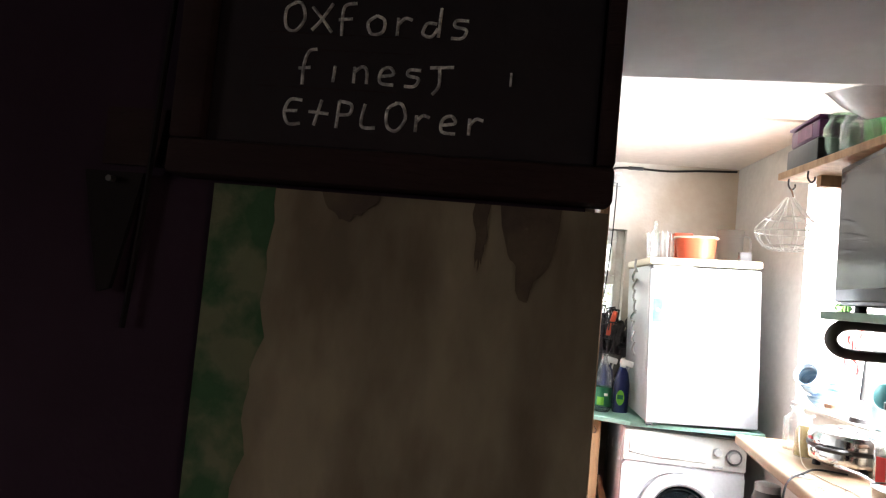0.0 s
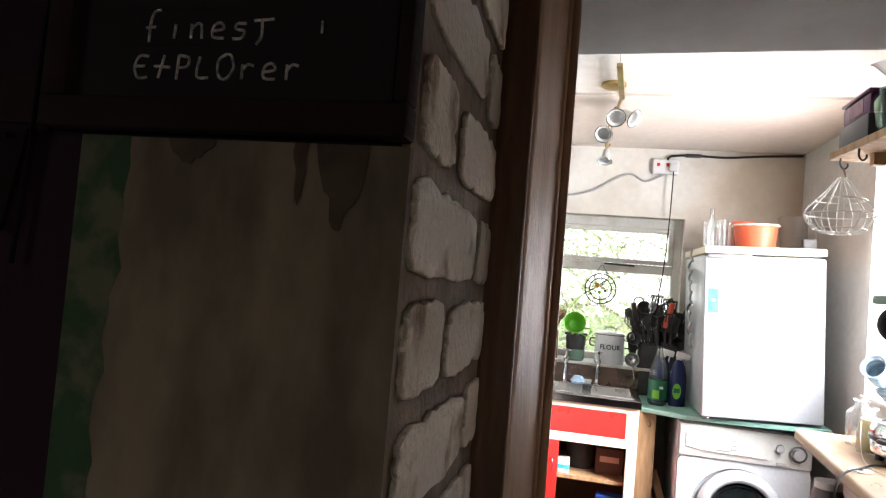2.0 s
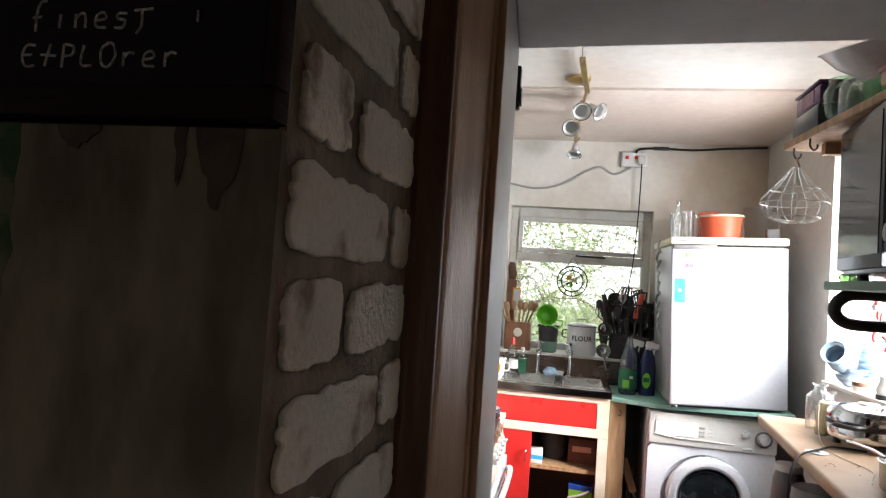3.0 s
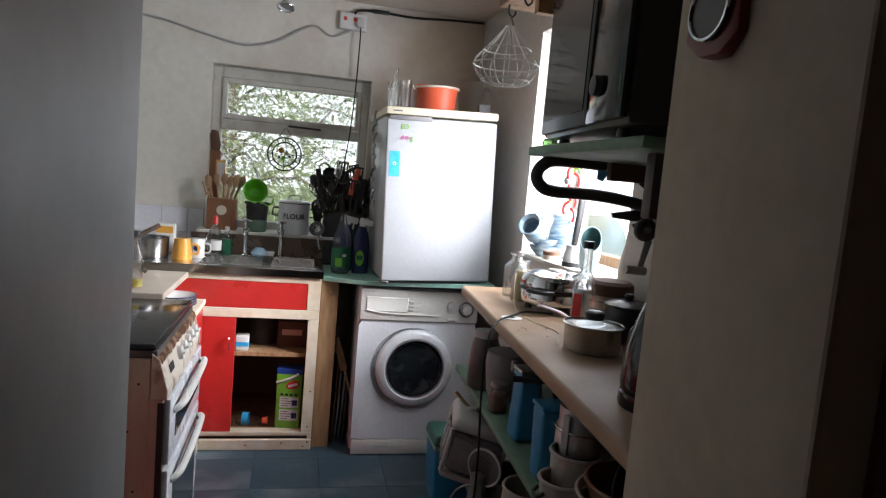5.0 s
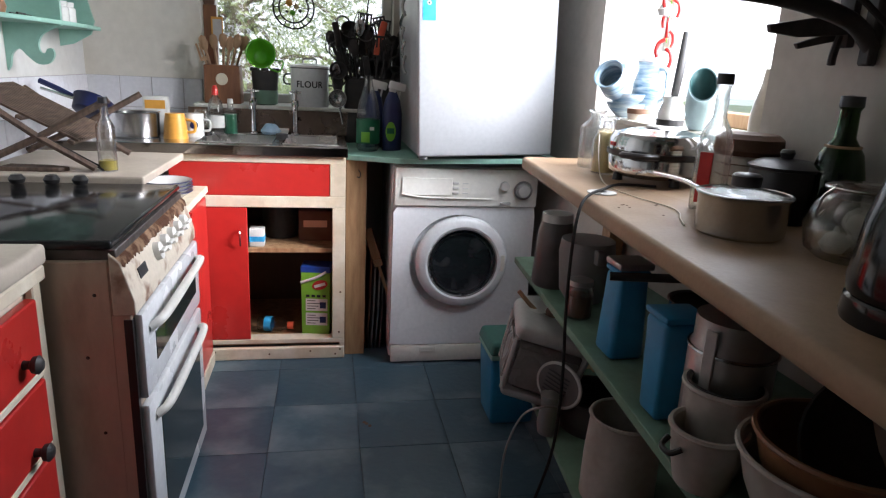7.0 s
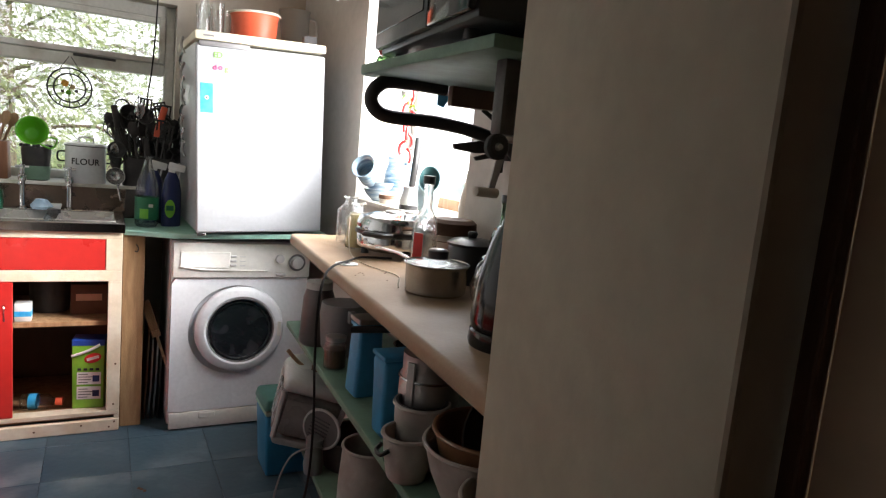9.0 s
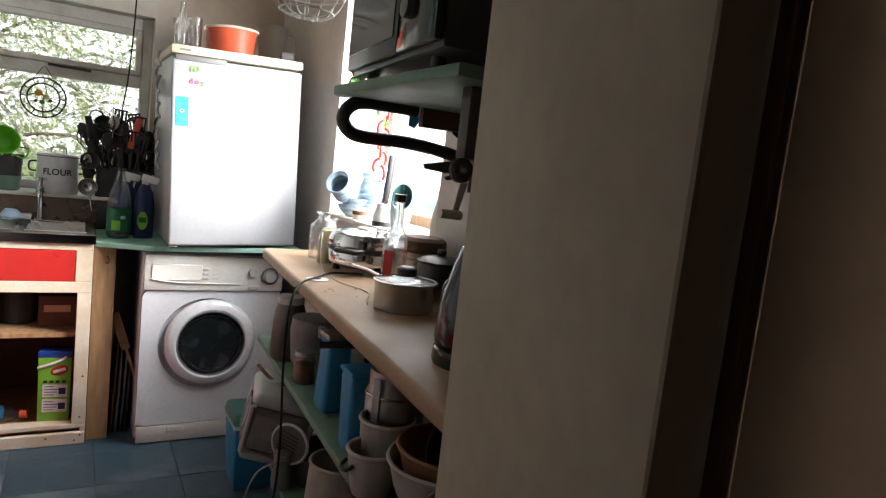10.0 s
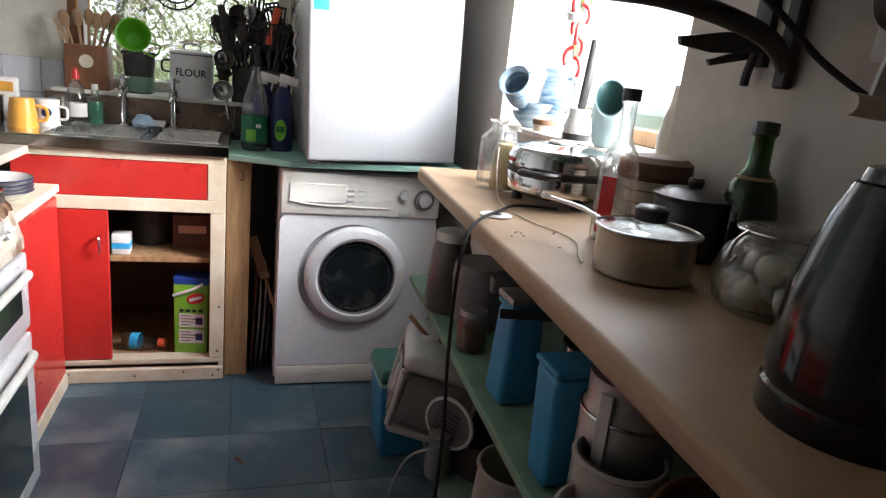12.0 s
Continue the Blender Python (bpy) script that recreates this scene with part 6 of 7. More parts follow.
part("window", box(-0.0995, -0.0935, -0.082, 0.082, 0.052, 0.178, 0.003), CLOUDY, fry, "cloudy viewing window")
part("window", box(-0.080, 0.080, -0.1145, -0.1085, 0.052, 0.178, 0.003), CLOUDY, fry, "cloudy viewing window")
part("paper", moved(box(-0.05, 0.05, -0.04, 0.04, 0, 0.002), Matrix.Translation((-0.03, 0.06, 0.262)) @ pose(0, 0, 0, 14, -12, 20)), PAPER, fry, "crumpled paper on lid")
dl = part("round_vent", moved(disc_y(0.062, -0.004, 0.004, 36), Matrix.Translation((0.035, -0.165, 0.125)) @ pose(0, 0, 0, 0, 0, -40)), SMOKY, fry, "round smoky filter cover")
part("vent_rim", ring(0.062, 0.0055, 36, Matrix.Translation((0.035, -0.165, 0.125)) @ pose(0, 0, 0, 0, 0, -40) @ pose(0, 0, 0, 90, 0, 0)), WHITEPLASTIC, dl, "off-white rim")
for k in range(6):
    part("slot", moved(box(-0.032, 0.032, -0.0105, -0.0078, -0.03 + 0.012 * k, -0.027 + 0.012 * k), Matrix.Translation((0.032, -0.1618, 0.125)) @ pose(0, 0, 0, 0, 0, -40)), BLACK, dl)
part("vent_arm", tube([(0.04, -0.158, 0.125), (0.05, -0.10, 0.12)], 0.014, 10, 2, False), WHITEPLASTIC, fry)
fry.scale = (1.14, 1.14, 0.98)
ladle = thing("wooden_ladle", "wooden-handled ladle standing by the fryer", "ladle", 0.40, 2.285, S2 + 0.2485)
part("handle", tube([(0.02, 0.0, 0.007), (-0.03, 0.01, 0.05), (-0.07, 0.02, 0.095)], 0.007, 8, 4), SPOONWOOD, ladle)
part("spoon", lathe([(0, 0), (0.016, 0.005), (0.022, 0.025), (0.014, 0.045), (0, 0.05)], 16), DARKWOOD, ladle).location = (0.03, -0.01, 0.0)

jg1 = thing("plastic_jug", "dirty grey plastic jug with dark lid", "jug", 0.425, 2.28, S1)
part("jug", lathe([(0, 0), (0.058, 0), (0.064, 0.01), (0.055, 0.17), (0.045, 0.20), (0, 0.20)], 26), SMOKY, jg1)
part("lid", lathe([(0, 0.20), (0.047, 0.20), (0.046, 0.225), (0, 0.228)], 24), WHITEPLASTIC, jg1)
kp = thing("food_mixer_bowl", "dark plastic mixer bowl on the shelf", "mixer", 0.47, 2.14, S1)
part("bowl", lathe([(0, 0), (0.05, 0), (0.07, 0.03), (0.08, 0.14), (0.075, 0.18), (0, 0.185)], 28), GREYPLASTIC, kp)
part("spout", box(-0.012, 0.012, -0.10, -0.07, 0.13, 0.17, 0.005), GREYPLASTIC, kp)
jj = thing("glass_jar", "small dark glass jar with metal lid", "jar", 0.405, 2.01, S1)
part("jar", shell([(0.034, 0), (0.036, 0.006), (0.036, 0.07), (0.030, 0.084), (0.030, 0.09)], 0.002, 22), BOTTLEGLASS, jj)
part("contents", lathe([(0, 0.004), (0.032, 0.005), (0.032, 0.062), (0, 0.063)], 20), CORK, jj, "dark brown contents")
part("lid", lathe([(0, 0.09), (0.033, 0.09), (0.033, 0.104), (0, 0.105)], 22), DULLSTEEL, jj)
for x, y, w, d, h, tp in ((0.415, 1.775, 0.072, 0.075, 0.200, -0.2), (0.385, 1.50, 0.088, 0.08, 0.20, 0.14)):
    bc = thing("blue_container", "tall blue plastic food container", "container", x, y, S1, group="blue containers")
    part("body", tub(0, 0, w, d, h, tp), BLUE, bc)
    part("rim", tub(0, 0, w * 1.04, d * 1.04, 0.012, 0.0, 0.004), BLUE, bc).location = (0, 0, h)
    if tp < 0:
        part("foil", box(-0.04, 0.045, -0.04, 0.04, h + 0.013, h + 0.03, 0.006), DULLSTEEL, bc)
fp = thing("frying_pan", "black frying pan lying across the containers", "frying pan", 0.60, 1.66, S1 + 0.19)
part("pan", shell([(0.085, 0), (0.09, 0.004), (0.11, 0.035), (0.113, 0.037)], 0.003, 36), IRON, fp)
part("handle", tube([(-0.10, 0.0, 0.030), (-0.16, 0.015, 0.028), (-0.26, 0.05, 0.022)], 0.010, 8, 5), BLACK, fp)
mp2 = thing("milk_pan", "small steel milk pan under the worktop", "saucepan", 0.50, 1.60, S1 + 0.12)
part("pan", shell([(0.062, 0), (0.066, 0.004), (0.068, 0.07), (0.072, 0.073)], 0.003, 32), STEEL, mp2)
part("support_tin", lathe([(0, -0.12), (0.055, -0.12), (0.055, -0.001), (0, -0.001)], 26), DULLSTEEL, mp2)
bp.scale = (0.80, 0.80, 0.92)
cn = thing("steel_canister", "tall dented steel canister with strap clips", "canister", 0.425, 1.385, S1 + 0.0)
part("body", lathe([(0, 0), (0.068, 0), (0.072, 0.008), (0.072, 0.19), (0.066, 0.20), (0.066, 0.245), (0, 0.247)], 36), DULLSTEEL, cn)
part("strap", moved(box(-0.010, 0.010, -0.003, 0.002, 0.01, 0.235, 0.001, 1), Matrix.Translation((-0.066, -0.034, 0)) @ pose(0, 0, 0, 0, 0, -62)), WHITEPLASTIC, cn)
part("band", ring(0.0728, 0.003, 36, Matrix.Translation((0, 0, 0.19))), STEEL, cn)


def vessel(name, label, x, y, z, r0, r1, h, material, category, rx=0, ry=0, lip=0.005, group=""):
    t = thing(name, label, category, x, y, z, rx=rx, ry=ry, group=group)
    part("bowl", shell([(r0, 0), (r0 * 1.05, 0.005), ((r0 + r1) / 2 * 1.06, h * 0.5), (r1, h)], 0.004, 36), material, t)
    part("rim", ring(r1, lip, 36, Matrix.Translation((0, 0, h))), material, t)
    return t


vessel("bucket", "tall cream bucket with black-lined inside", 0.385, 1.335, S1, 0.05, 0.062, 0.145, SHADEPOT, "bucket", group="stacked tubs")
vessel("mixing_bowl", "black plastic bowl nested in the bucket", 0.385, 1.335, S1 + 0.09, 0.045, 0.057, 0.057, BLACK, "bowl")
vessel("stock_pot", "large white enamel stock pot", 0.445, 1.75, S2, 0.086, 0.082, 0.22, SHADEPOT, "pot")
dk = vessel("preserving_pan", "cream preserving pan with dark handles", 0.335, 1.285, S1, 0.042, 0.058, 0.10, SHADEPOT, "pot")
part("handle", tube([(-0.055, 0.02, 0.075), (-0.07, 0.012, 0.065), (-0.07, -0.012, 0.065), (-0.055, -0.02, 0.075)], 0.005, 8, 5), BLACK, dk)
vessel("mixing_bowl", "large cream mixing bowl on the lower shelf", 0.445, 1.155, S1, 0.08, 0.125, 0.12, SHADEPOT, "bowl", group="mixing bowls")
vessel("mixing_bowl", "large brown earthenware bowl, nested", 0.455, 1.15, S1 + 0.05, 0.08, 0.118, 0.10, BROWNBOWL, "bowl", group="mixing bowls")
vessel("mixing_bowl", "large cream bowl on the shelf near the doorway", 0.40, 0.975, S1, 0.06, 0.095, 0.10, SHADEPOT, "bowl", group="mixing bowls")
wk = thing("wok", "black iron wok leaning under the worktop", "wok", 0.58, 1.12, S1 + 0.075, rx=20, ry=-28)
part("wok", shell([(0.04, 0), (0.08, 0.012), (0.14, 0.06), (0.165, 0.10)], 0.004, 36), IRON, wk)
vessel("roasting_tin", "dark roasting tin on the lower shelf", 0.52, 2.08, S2, 0.10, 0.11, 0.10, IRON, "tin")
tp1 = thing("teapot", "dark metal coffee pot on lower shelf", "pot", 0.37, 1.79 + 0.26, S2)
part("body", lathe([(0, 0), (0.03, 0), (0.034, 0.03), (0.026, 0.09), (0.03, 0.12), (0, 0.13)], 20), DULLSTEEL, tp1)
bs = thing("stone_crock", "brown glazed crock standing on the floor", "crock", 0.46, 1.55, 0.0)
part("crock", shell([(0.08, 0), (0.085, 0.01), (0.095, 0.10), (0.09, 0.16), (0.095, 0.17)], 0.006, 30), BROWNBOWL, bs)

# ---- sink side ----
SILL, DR = WZ0, 0.907
blk = thing("utensil_block", "reddish wooden block holding wooden spoons and spatulas", "utensil holder", -0.715, 3.575, SILL)
part("block", tub(0, 0, 0.15, 0.11, 0.165, -0.04, 0.006), WOODBLOCK, blk)
part("plaque", moved(lathe([(0, 0), (0.026, 0), (0.024, 0.003), (0, 0.004)], 20), Matrix.Translation((0.0, -0.0565, 0.105)) @ pose(0, 0, 0, 90, 0, 0)), CREAM, blk, "cream oval plaque")
for k, (dx, lean_x, lean_y, ln) in enumerate(((-0.05, -14, 4, 0.13), (-0.025, -6, -3, 0.14), (0.0, 2, 5, 0.15), (0.018, 8, -4, 0.13), (0.035, 14, 3, 0.155), (0.05, 20, -2, 0.15))):
    m = Matrix.Translation((dx, 0.01 * (k % 3 - 1), 0.15)) @ pose(0, 0, 0, lean_y, lean_x, 0)
    sn = part("spoon", moved(joined(tube([(0, 0, 0), (0, 0, ln * 0.6)], 0.006, 8, 2, False), moved(lathe([(0, 0), (0.012, 0.01), (0.019, 0.035), (0.015, 0.06), (0, 0.07)], 14, 1, 0.35), Matrix.Translation((0, 0, ln * 0.55)))), m), SPOONWOOD, blk, "pale wooden spoon" if k % 2 else "dark wooden spoon")
slt = part("slotted_spatula", moved(joined(box(-0.022, -0.014, -0.002, 0.002, 0.07, 0.13), box(-0.008, 0.0, -0.002, 0.002, 0.07, 0.13), box(0.006, 0.014, -0.002, 0.002, 0.07, 0.13), box(-0.022, 0.014, -0.002, 0.002, 0.055, 0.07), box(-0.008, 0.0, -0.002, 0.002, 0, 0.055)), Matrix.Translation((-0.05, -0.03, 0.13)) @ pose(0, 0, 0, 6, -16, 0)), SPOONWOOD, blk, "pale slotted spatula", smooth=False)
pan_h = thing("grater", "wooden-handled grater standing against the window side", "grater", -0.775, 3.66, SILL)
part("board", box(-0.028, 0.028, -0.008, 0.008, 0.0, 0.42, 0.004), WOODBLOCK, pan_h)
part("handle", upright([(-0.024, 0.42), (0.020, 0.42), (0.026, 0.45), (0.010, 0.525), (-0.024, 0.53), (-0.034, 0.50)], -0.01, 0.01, "y", 0.004), DARKWOOD, pan_h, "dark shaped handle")
part("card", box(0.005, 0.055, -0.014, -0.010, 0.27, 0.37), YELLOW, pan_h, "yellow edged card", smooth=False)
part("card_face", box(0.012, 0.05, -0.0155, -0.0142, 0.265, 0.36), WHITEPLASTIC, pan_h, smooth=False)

col = thing("green_colander", "bright green plastic colander propped on a pot", "colander", -0.555, 3.59, SILL + 0.205, rx=75, ry=25)
part("bowl", shell([(0.026, 0), (0.034, 0.004), (0.055, 0.040), (0.061, 0.072), (0.065, 0.074)], 0.003, 32), GREENBRIGHT, col)
part("handle", tube([(0.062, 0.0, 0.072), (0.10, 0.012, 0.068), (0.10, -0.035, 0.068), (0.05, -0.040, 0.072)], 0.004, 6, 6), GREENBRIGHT, col)
cp_ = thing("plant_pot", "dark basket-like pot with green lower half", "pot", -0.535, 3.57, SILL)
part("pot", shell([(0.045, 0), (0.05, 0.01), (0.056, 0.09), (0.06, 0.13), (0.057, 0.15)], 0.005, 26), IRON, cp_)
part("base_band", lathe([(0.047, 0.004), (0.053, 0.004), (0.0565, 0.065), (0.052, 0.065)], 26), MINTDARK, cp_, "dull green base")
for k in range(8):
    a = radians(45 * k)
    part("scallop", lathe([(0, 0), (0.012, 0.002), (0.012, 0.014), (0, 0.018)], 10), IRON, cp_).location = (0.054 * math.cos(a), 0.054 * math.sin(a), 0.145)

ft = thing("flour_tin", "grey enamel flour tin with lid and black lettering", "tin", -0.338, 3.575, SILL)
part("tin", lathe([(0, 0), (0.083, 0), (0.085, 0.004), (0.085, 0.172), (0, 0.173)], 40), ENAMEL, ft)
part("lid", lathe([(0, 0.190), (0.05, 0.188), (0.086, 0.180), (0.0885, 0.176), (0.0885, 0.168), (0.0855, 0.168), (0.0855, 0.1735), (0, 0.1735)], 40), ENAMEL, ft)
part("lid_edge", ring(0.0885, 0.002, 40, Matrix.Translation((0, 0, 0.169))), INK, ft, "black lid edge")
part("handle", tube([(-0.03, 0, 0.188), (-0.026, 0, 0.208), (0.026, 0, 0.208), (0.03, 0, 0.188)], 0.004, 8, 6), WHITEPLASTIC, ft)
for sgn in (-1, 1):
    part("ear", tube([(sgn * 0.085, 0, 0.14), (sgn * 0.112, 0, 0.135), (sgn * 0.112, 0, 0.10), (sgn * 0.085, 0, 0.095)], 0.004, 8, 5), INK, ft, "black side handle")
lt = joined(*[moved(words("FLOUR", 0.036, 0.0004), Matrix.Translation((dx, dz, 0.0003 * k))) for k, (dx, dz) in enumerate(((0, 0), (0.0007, 0), (-0.0007, 0), (0, 0.0006), (0, -0.0006)))])
bmesh.ops.triangulate(lt, faces=lt.faces)
for _ in range(3):
    bmesh.ops.subdivide_edges(lt, edges=[e for e in lt.edges if e.calc_length() > 0.006], cuts=1)
    bmesh.ops.triangulate(lt, faces=lt.faces)
for v in lt.verts:
    a = v.co.x * 1.05 / 0.0857
    rr_ = 0.0862 + v.co.z
    v.co = Vector((rr_ * math.sin(a), -rr_ * math.cos(a), 0.098 + v.co.y * 1.1))
part("lettering", lt, INK, ft, "black capital letters", smooth=False)

orn = thing("window_ornament", "round wire and stained glass ornament hung in window", "ornament", -0.412, 3.705, 1.463)
for r in (0.092, 0.066):
    part("hoop", moved(ring(r, 0.004, 40), pose(0, 0, 0, 90, 0, 0)), IRON, orn)
for k in range(12):
    a = radians(30 * k)
    part("spoke", tube([(0.066 * math.cos(a), 0, 0.066 * math.sin(a)), (0.092 * math.cos(a), 0, 0.092 * math.sin(a))], 0.0025, 6, 2, False), IRON, orn)
for k, (x, z, r, m) in enumerate(((-0.02, 0.02, 0.016, YELLOW), (0.012, 0.005, 0.012, JUICE), (-0.005, -0.022, 0.012, GREENBRIGHT), (0.028, -0.012, 0.008, IRON), (-0.03, -0.018, 0.007, IRON))):
    part("glass_petal", moved(lathe([(0, -0.002), (r, -0.0015), (r, 0.0015), (0, 0.002)], 12), Matrix.Translation((x, 0, z)) @ pose(0, 0, 0, 90, 0, 0)), m, orn)
part("inner_wire", tube([(-0.066, 0, 0.0), (-0.02, 0, 0.02), (0.012, 0, 0.005), (0.066, 0, -0.005)], 0.002, 5, 5), IRON, orn)
part("inner_wire", tube([(0.0, 0, -0.066), (-0.005, 0, -0.022), (0.012, 0, 0.03), (0.0, 0, 0.066)], 0.002, 5, 5), IRON, orn)
for sgn in (-1, 1):
    part("chain", tube([(sgn * 0.045, 0, 0.08), (sgn * 0.004, 0, 0.145)], 0.0018, 5, 2, False), IRON, orn)

rk = thing("utensil_rack", "black caddy crammed with dark kitchen utensils", "utensil rack", -0.065, 3.56, SILL - 0.16)
part("caddy", tub(0, 0, 0.23, 0.11, 0.30, -0.05, 0.02), IRON, rk)
part("foot", box(-0.10, 0.10, -0.04, 0.04, -0.0, 0.004), IRON, rk)
tool_rng = random.Random(11)


def utensil(x, y, z, lean_y, lean_x, ln, kind, metal):
    m = Matrix.Translation((x, y, z)) @ pose(0, 0, 0, lean_y, lean_x, 0)
    u = part("utensil", moved(tube([(0, 0, 0), (0, 0, ln)], 0.0055, 8, 2, False), m), metal, rk, "dark metal kitchen utensil" if metal is IRON else "steel kitchen utensil")
    if kind == 0:
        part("ladle_cup", moved(shell([(0.008, 0), (0.026, 0.008), (0.040, 0.030), (0.041, 0.034)], 0.002, 18), m @ Matrix.Translation((0, 0, ln)) @ pose(0, 0, 0, 70, 0, 0)), metal, u)
    elif kind == 1:
        for q in range(4):
            part("tine", moved(box(-0.027 + 0.016 * q, -0.019 + 0.016 * q, -0.0015, 0.0015, ln, ln + 0.075), m), metal, u)
        for zz in (ln - 0.008, ln + 0.075):
            part("cross_bar", moved(box(-0.027, 0.029, -0.0018, 0.0018, zz, zz + 0.009), m), metal, u)
    elif kind == 2:
        for q in range(7):
            a = radians(360 / 7 * q)
            part("whisk_wire", moved(tube([(0, 0, ln), (0.026 * math.cos(a), 0.026 * math.sin(a), ln + 0.05), (0, 0, ln + 0.095)], 0.0016, 5, 5), m), metal, u)
    elif kind == 3:
        part("sieve_ring", ring(0.036, 0.0045, 22, m @ Matrix.Translation((0, 0, ln + 0.036)) @ pose(0, 0, 0, 80, 0, 30)), metal, u)
    elif kind == 4:
        part("grip", moved(box(-0.014, 0.014, -0.009, 0.009, ln - 0.05, ln + 0.06, 0.006), m), metal, u)
    else:
        part("spoon_bowl", moved(lathe([(0, 0), (0.016, 0.010), (0.025, 0.040), (0.018, 0.070), (0, 0.080)], 14, 1, 0.3), m @ Matrix.Translation((0, 0, ln - 0.004))), metal, u)


for k in range(52):
    x, y = tool_rng.uniform(-0.11, 0.12), tool_rng.uniform(-0.045, 0.04)
    ln, lx, ly = tool_rng.uniform(0.03, 0.23), tool_rng.uniform(-20, 12) + 60 * x, tool_rng.uniform(-8, 14)
    utensil(x, y, 0.27, ly, lx, ln, k % 6, STEEL if k in (3, 8, 14, 29) else IRON)
part("orange_handle", moved(box(-0.015, 0.015, -0.010, 0.010, 0, 0.15, 0.007), Matrix.Translation((0.020, -0.045, 0.40)) @ pose(0, 0, 0, 5, 14, 0)), ORANGE, rk, "orange plastic handle")
for k in range(7):
    utensil(-0.125 - 0.004 * (k % 3), -0.055 + 0.004 * k, 0.09 + 0.03 * k, 6, -12 + 4 * (k % 3), 0.11, (0, 5, 3, 5, 0, 4, 3)[k], IRON if k % 3 else STEEL)
hk = thing("magnet_tools", "metal tools and hooks stuck along the fridge side", "tools", 0.052, 3.06, 0.9)
for k in range(9):
    z = 0.30 + 0.055 * k
    part("tool", tube([(0.0 - 0.0022 * k, 0.10 + 0.02 * (k % 4), z), (-0.012 - 0.0022 * k, 0.11 + 0.02 * (k % 4), z + 0.03), (-0.004 - 0.0022 * k, 0.10 + 0.02 * (k % 3), z + 0.07)], 0.006, 6, 4), STEEL if k % 2 else DULLSTEEL, hk, "metal tool on a magnet")

GS = 0.886
pb = bottle("drink_bottle", "clear plastic drink bottle with green label, upright", -0.092, 3.215, GS - 0.006, [(0.040, 0), (0.048, 0.012), (0.048, 0.15), (0.040, 0.20), (0.020, 0.262), (0.0155, 0.285), (0.0155, 0.302), (0.017, 0.306)], PETPLASTIC)
part("label", lathe([(0.0484, 0.032), (0.0492, 0.032), (0.0492, 0.130), (0.0484, 0.130)], 26), DARKGREEN, pb, "dark green paper label")
part("label_flash", moved(prism([(-0.030, -0.0402), (-0.020, -0.0460), (-0.008, -0.0498), (0.004, -0.0504), (0.004, -0.044), (-0.030, -0.034)], 0.038, 0.080), Matrix.Identity(4)), LIME, pb, smooth=False)
part("label_bar", box(0.004, 0.022, -0.0505, -0.043, 0.088, 0.101), PAPER, pb, smooth=False)
for x, y in ((-0.060, 3.33), (0.008, 3.225)):
    sb = thing("spray_bottle", "dark blue spray cleaner bottle with white nozzle", "spray bottle", x, y, GS - 0.008, group="cleaning sprays")
    part("body", moved(lathe([(0, 0), (0.034, 0), (0.037, 0.01), (0.037, 0.14), (0.028, 0.19), (0.014, 0.22), (0, 0.22)], 24, 1, 0.65), Matrix.Identity(4)), NAVY, sb)
    part("trigger_head", moved(joined(box(-0.018, 0.046, -0.012, 0.012, 0.0, 0.030, 0.006), box(-0.013, 0.013, -0.011, 0.011, -0.010, 0.004, 0.003), box(0.026, 0.033, -0.005, 0.005, -0.032, 0.004, 0.002)), Matrix.Translation((0, 0, 0.228)) @ pose(0, 0, 0, 0, 12, 0)), WHITECER, sb, "white trigger head")
    lbp = part("label", moved(lathe([(0, 0), (0.019, 0), (0.019, 0.002), (0, 0.0022)], 20), Matrix.Translation((-0.006, -0.0235, 0.075)) @ pose(0, 0, 0, 90, 0, 0) @ Matrix.Diagonal((1, 1.9, 1, 1))), LIME, sb, "pale green oval label")
    part("label_bar", box(-0.020, 0.007, -0.0272, -0.0254, 0.068, 0.088), DARKGREEN, lbp)
    sb.scale = (1.12, 1.12, 1.12)

sponge = thing("sponge", "pale blue crumpled cloth on the sink", "cloth", -0.505, 3.44, DR)
bm = lathe([(0, 0), (0.035, 0.002), (0.045, 0.015), (0.02, 0.045), (0, 0.05)], 14)
for v in bm.verts:
    v.co += Vector((noise.noise(v.co * 40), noise.noise(v.co * 40 + Vector((9, 0, 0))), abs(noise.noise(v.co * 50)))) * 0.012
    v.co.z = max(v.co.z, 0)
part("cloth", bm, PALEBLUE, sponge)
sp3 = thing("white_cloth", "white folded cloth beside the taps", "cloth", -0.455, 3.46, DR)
part("cloth", tub(0, 0, 0.06, 0.04, 0.03, 0.3, 0.008), PAPER, sp3)

mug = thing("yellow_mug", "upturned yellow-orange mug draining", "mug", -0.855, 3.22, DR)
part("mug", shell([(0.047, 0), (0.047, 0.002), (0.043, 0.05), (0.036, 0.098), (0.0, 0.1)], 0.003, 28), YELLOW, mug)
part("handle", tube([(0.044, 0, 0.025), (0.072, 0, 0.03), (0.072, 0, 0.065), (0.040, 0, 0.075)], 0.006, 8, 5), YELLOW, mug)
mug2 = thing("white_mug", "white mug with dark print, upturned", "mug", -0.80, 3.30, DR)
part("mug", shell([(0.04, 0), (0.04, 0.002), (0.040, 0.09), (0.038, 0.094), (0, 0.095)], 0.003, 26), WHITECER, mug2)
part("handle", tube([(0.039, -0.01, 0.025), (0.064, -0.012, 0.03), (0.064, -0.012, 0.065), (0.039, -0.01, 0.07)], 0.005, 8, 5), WHITECER, mug2)
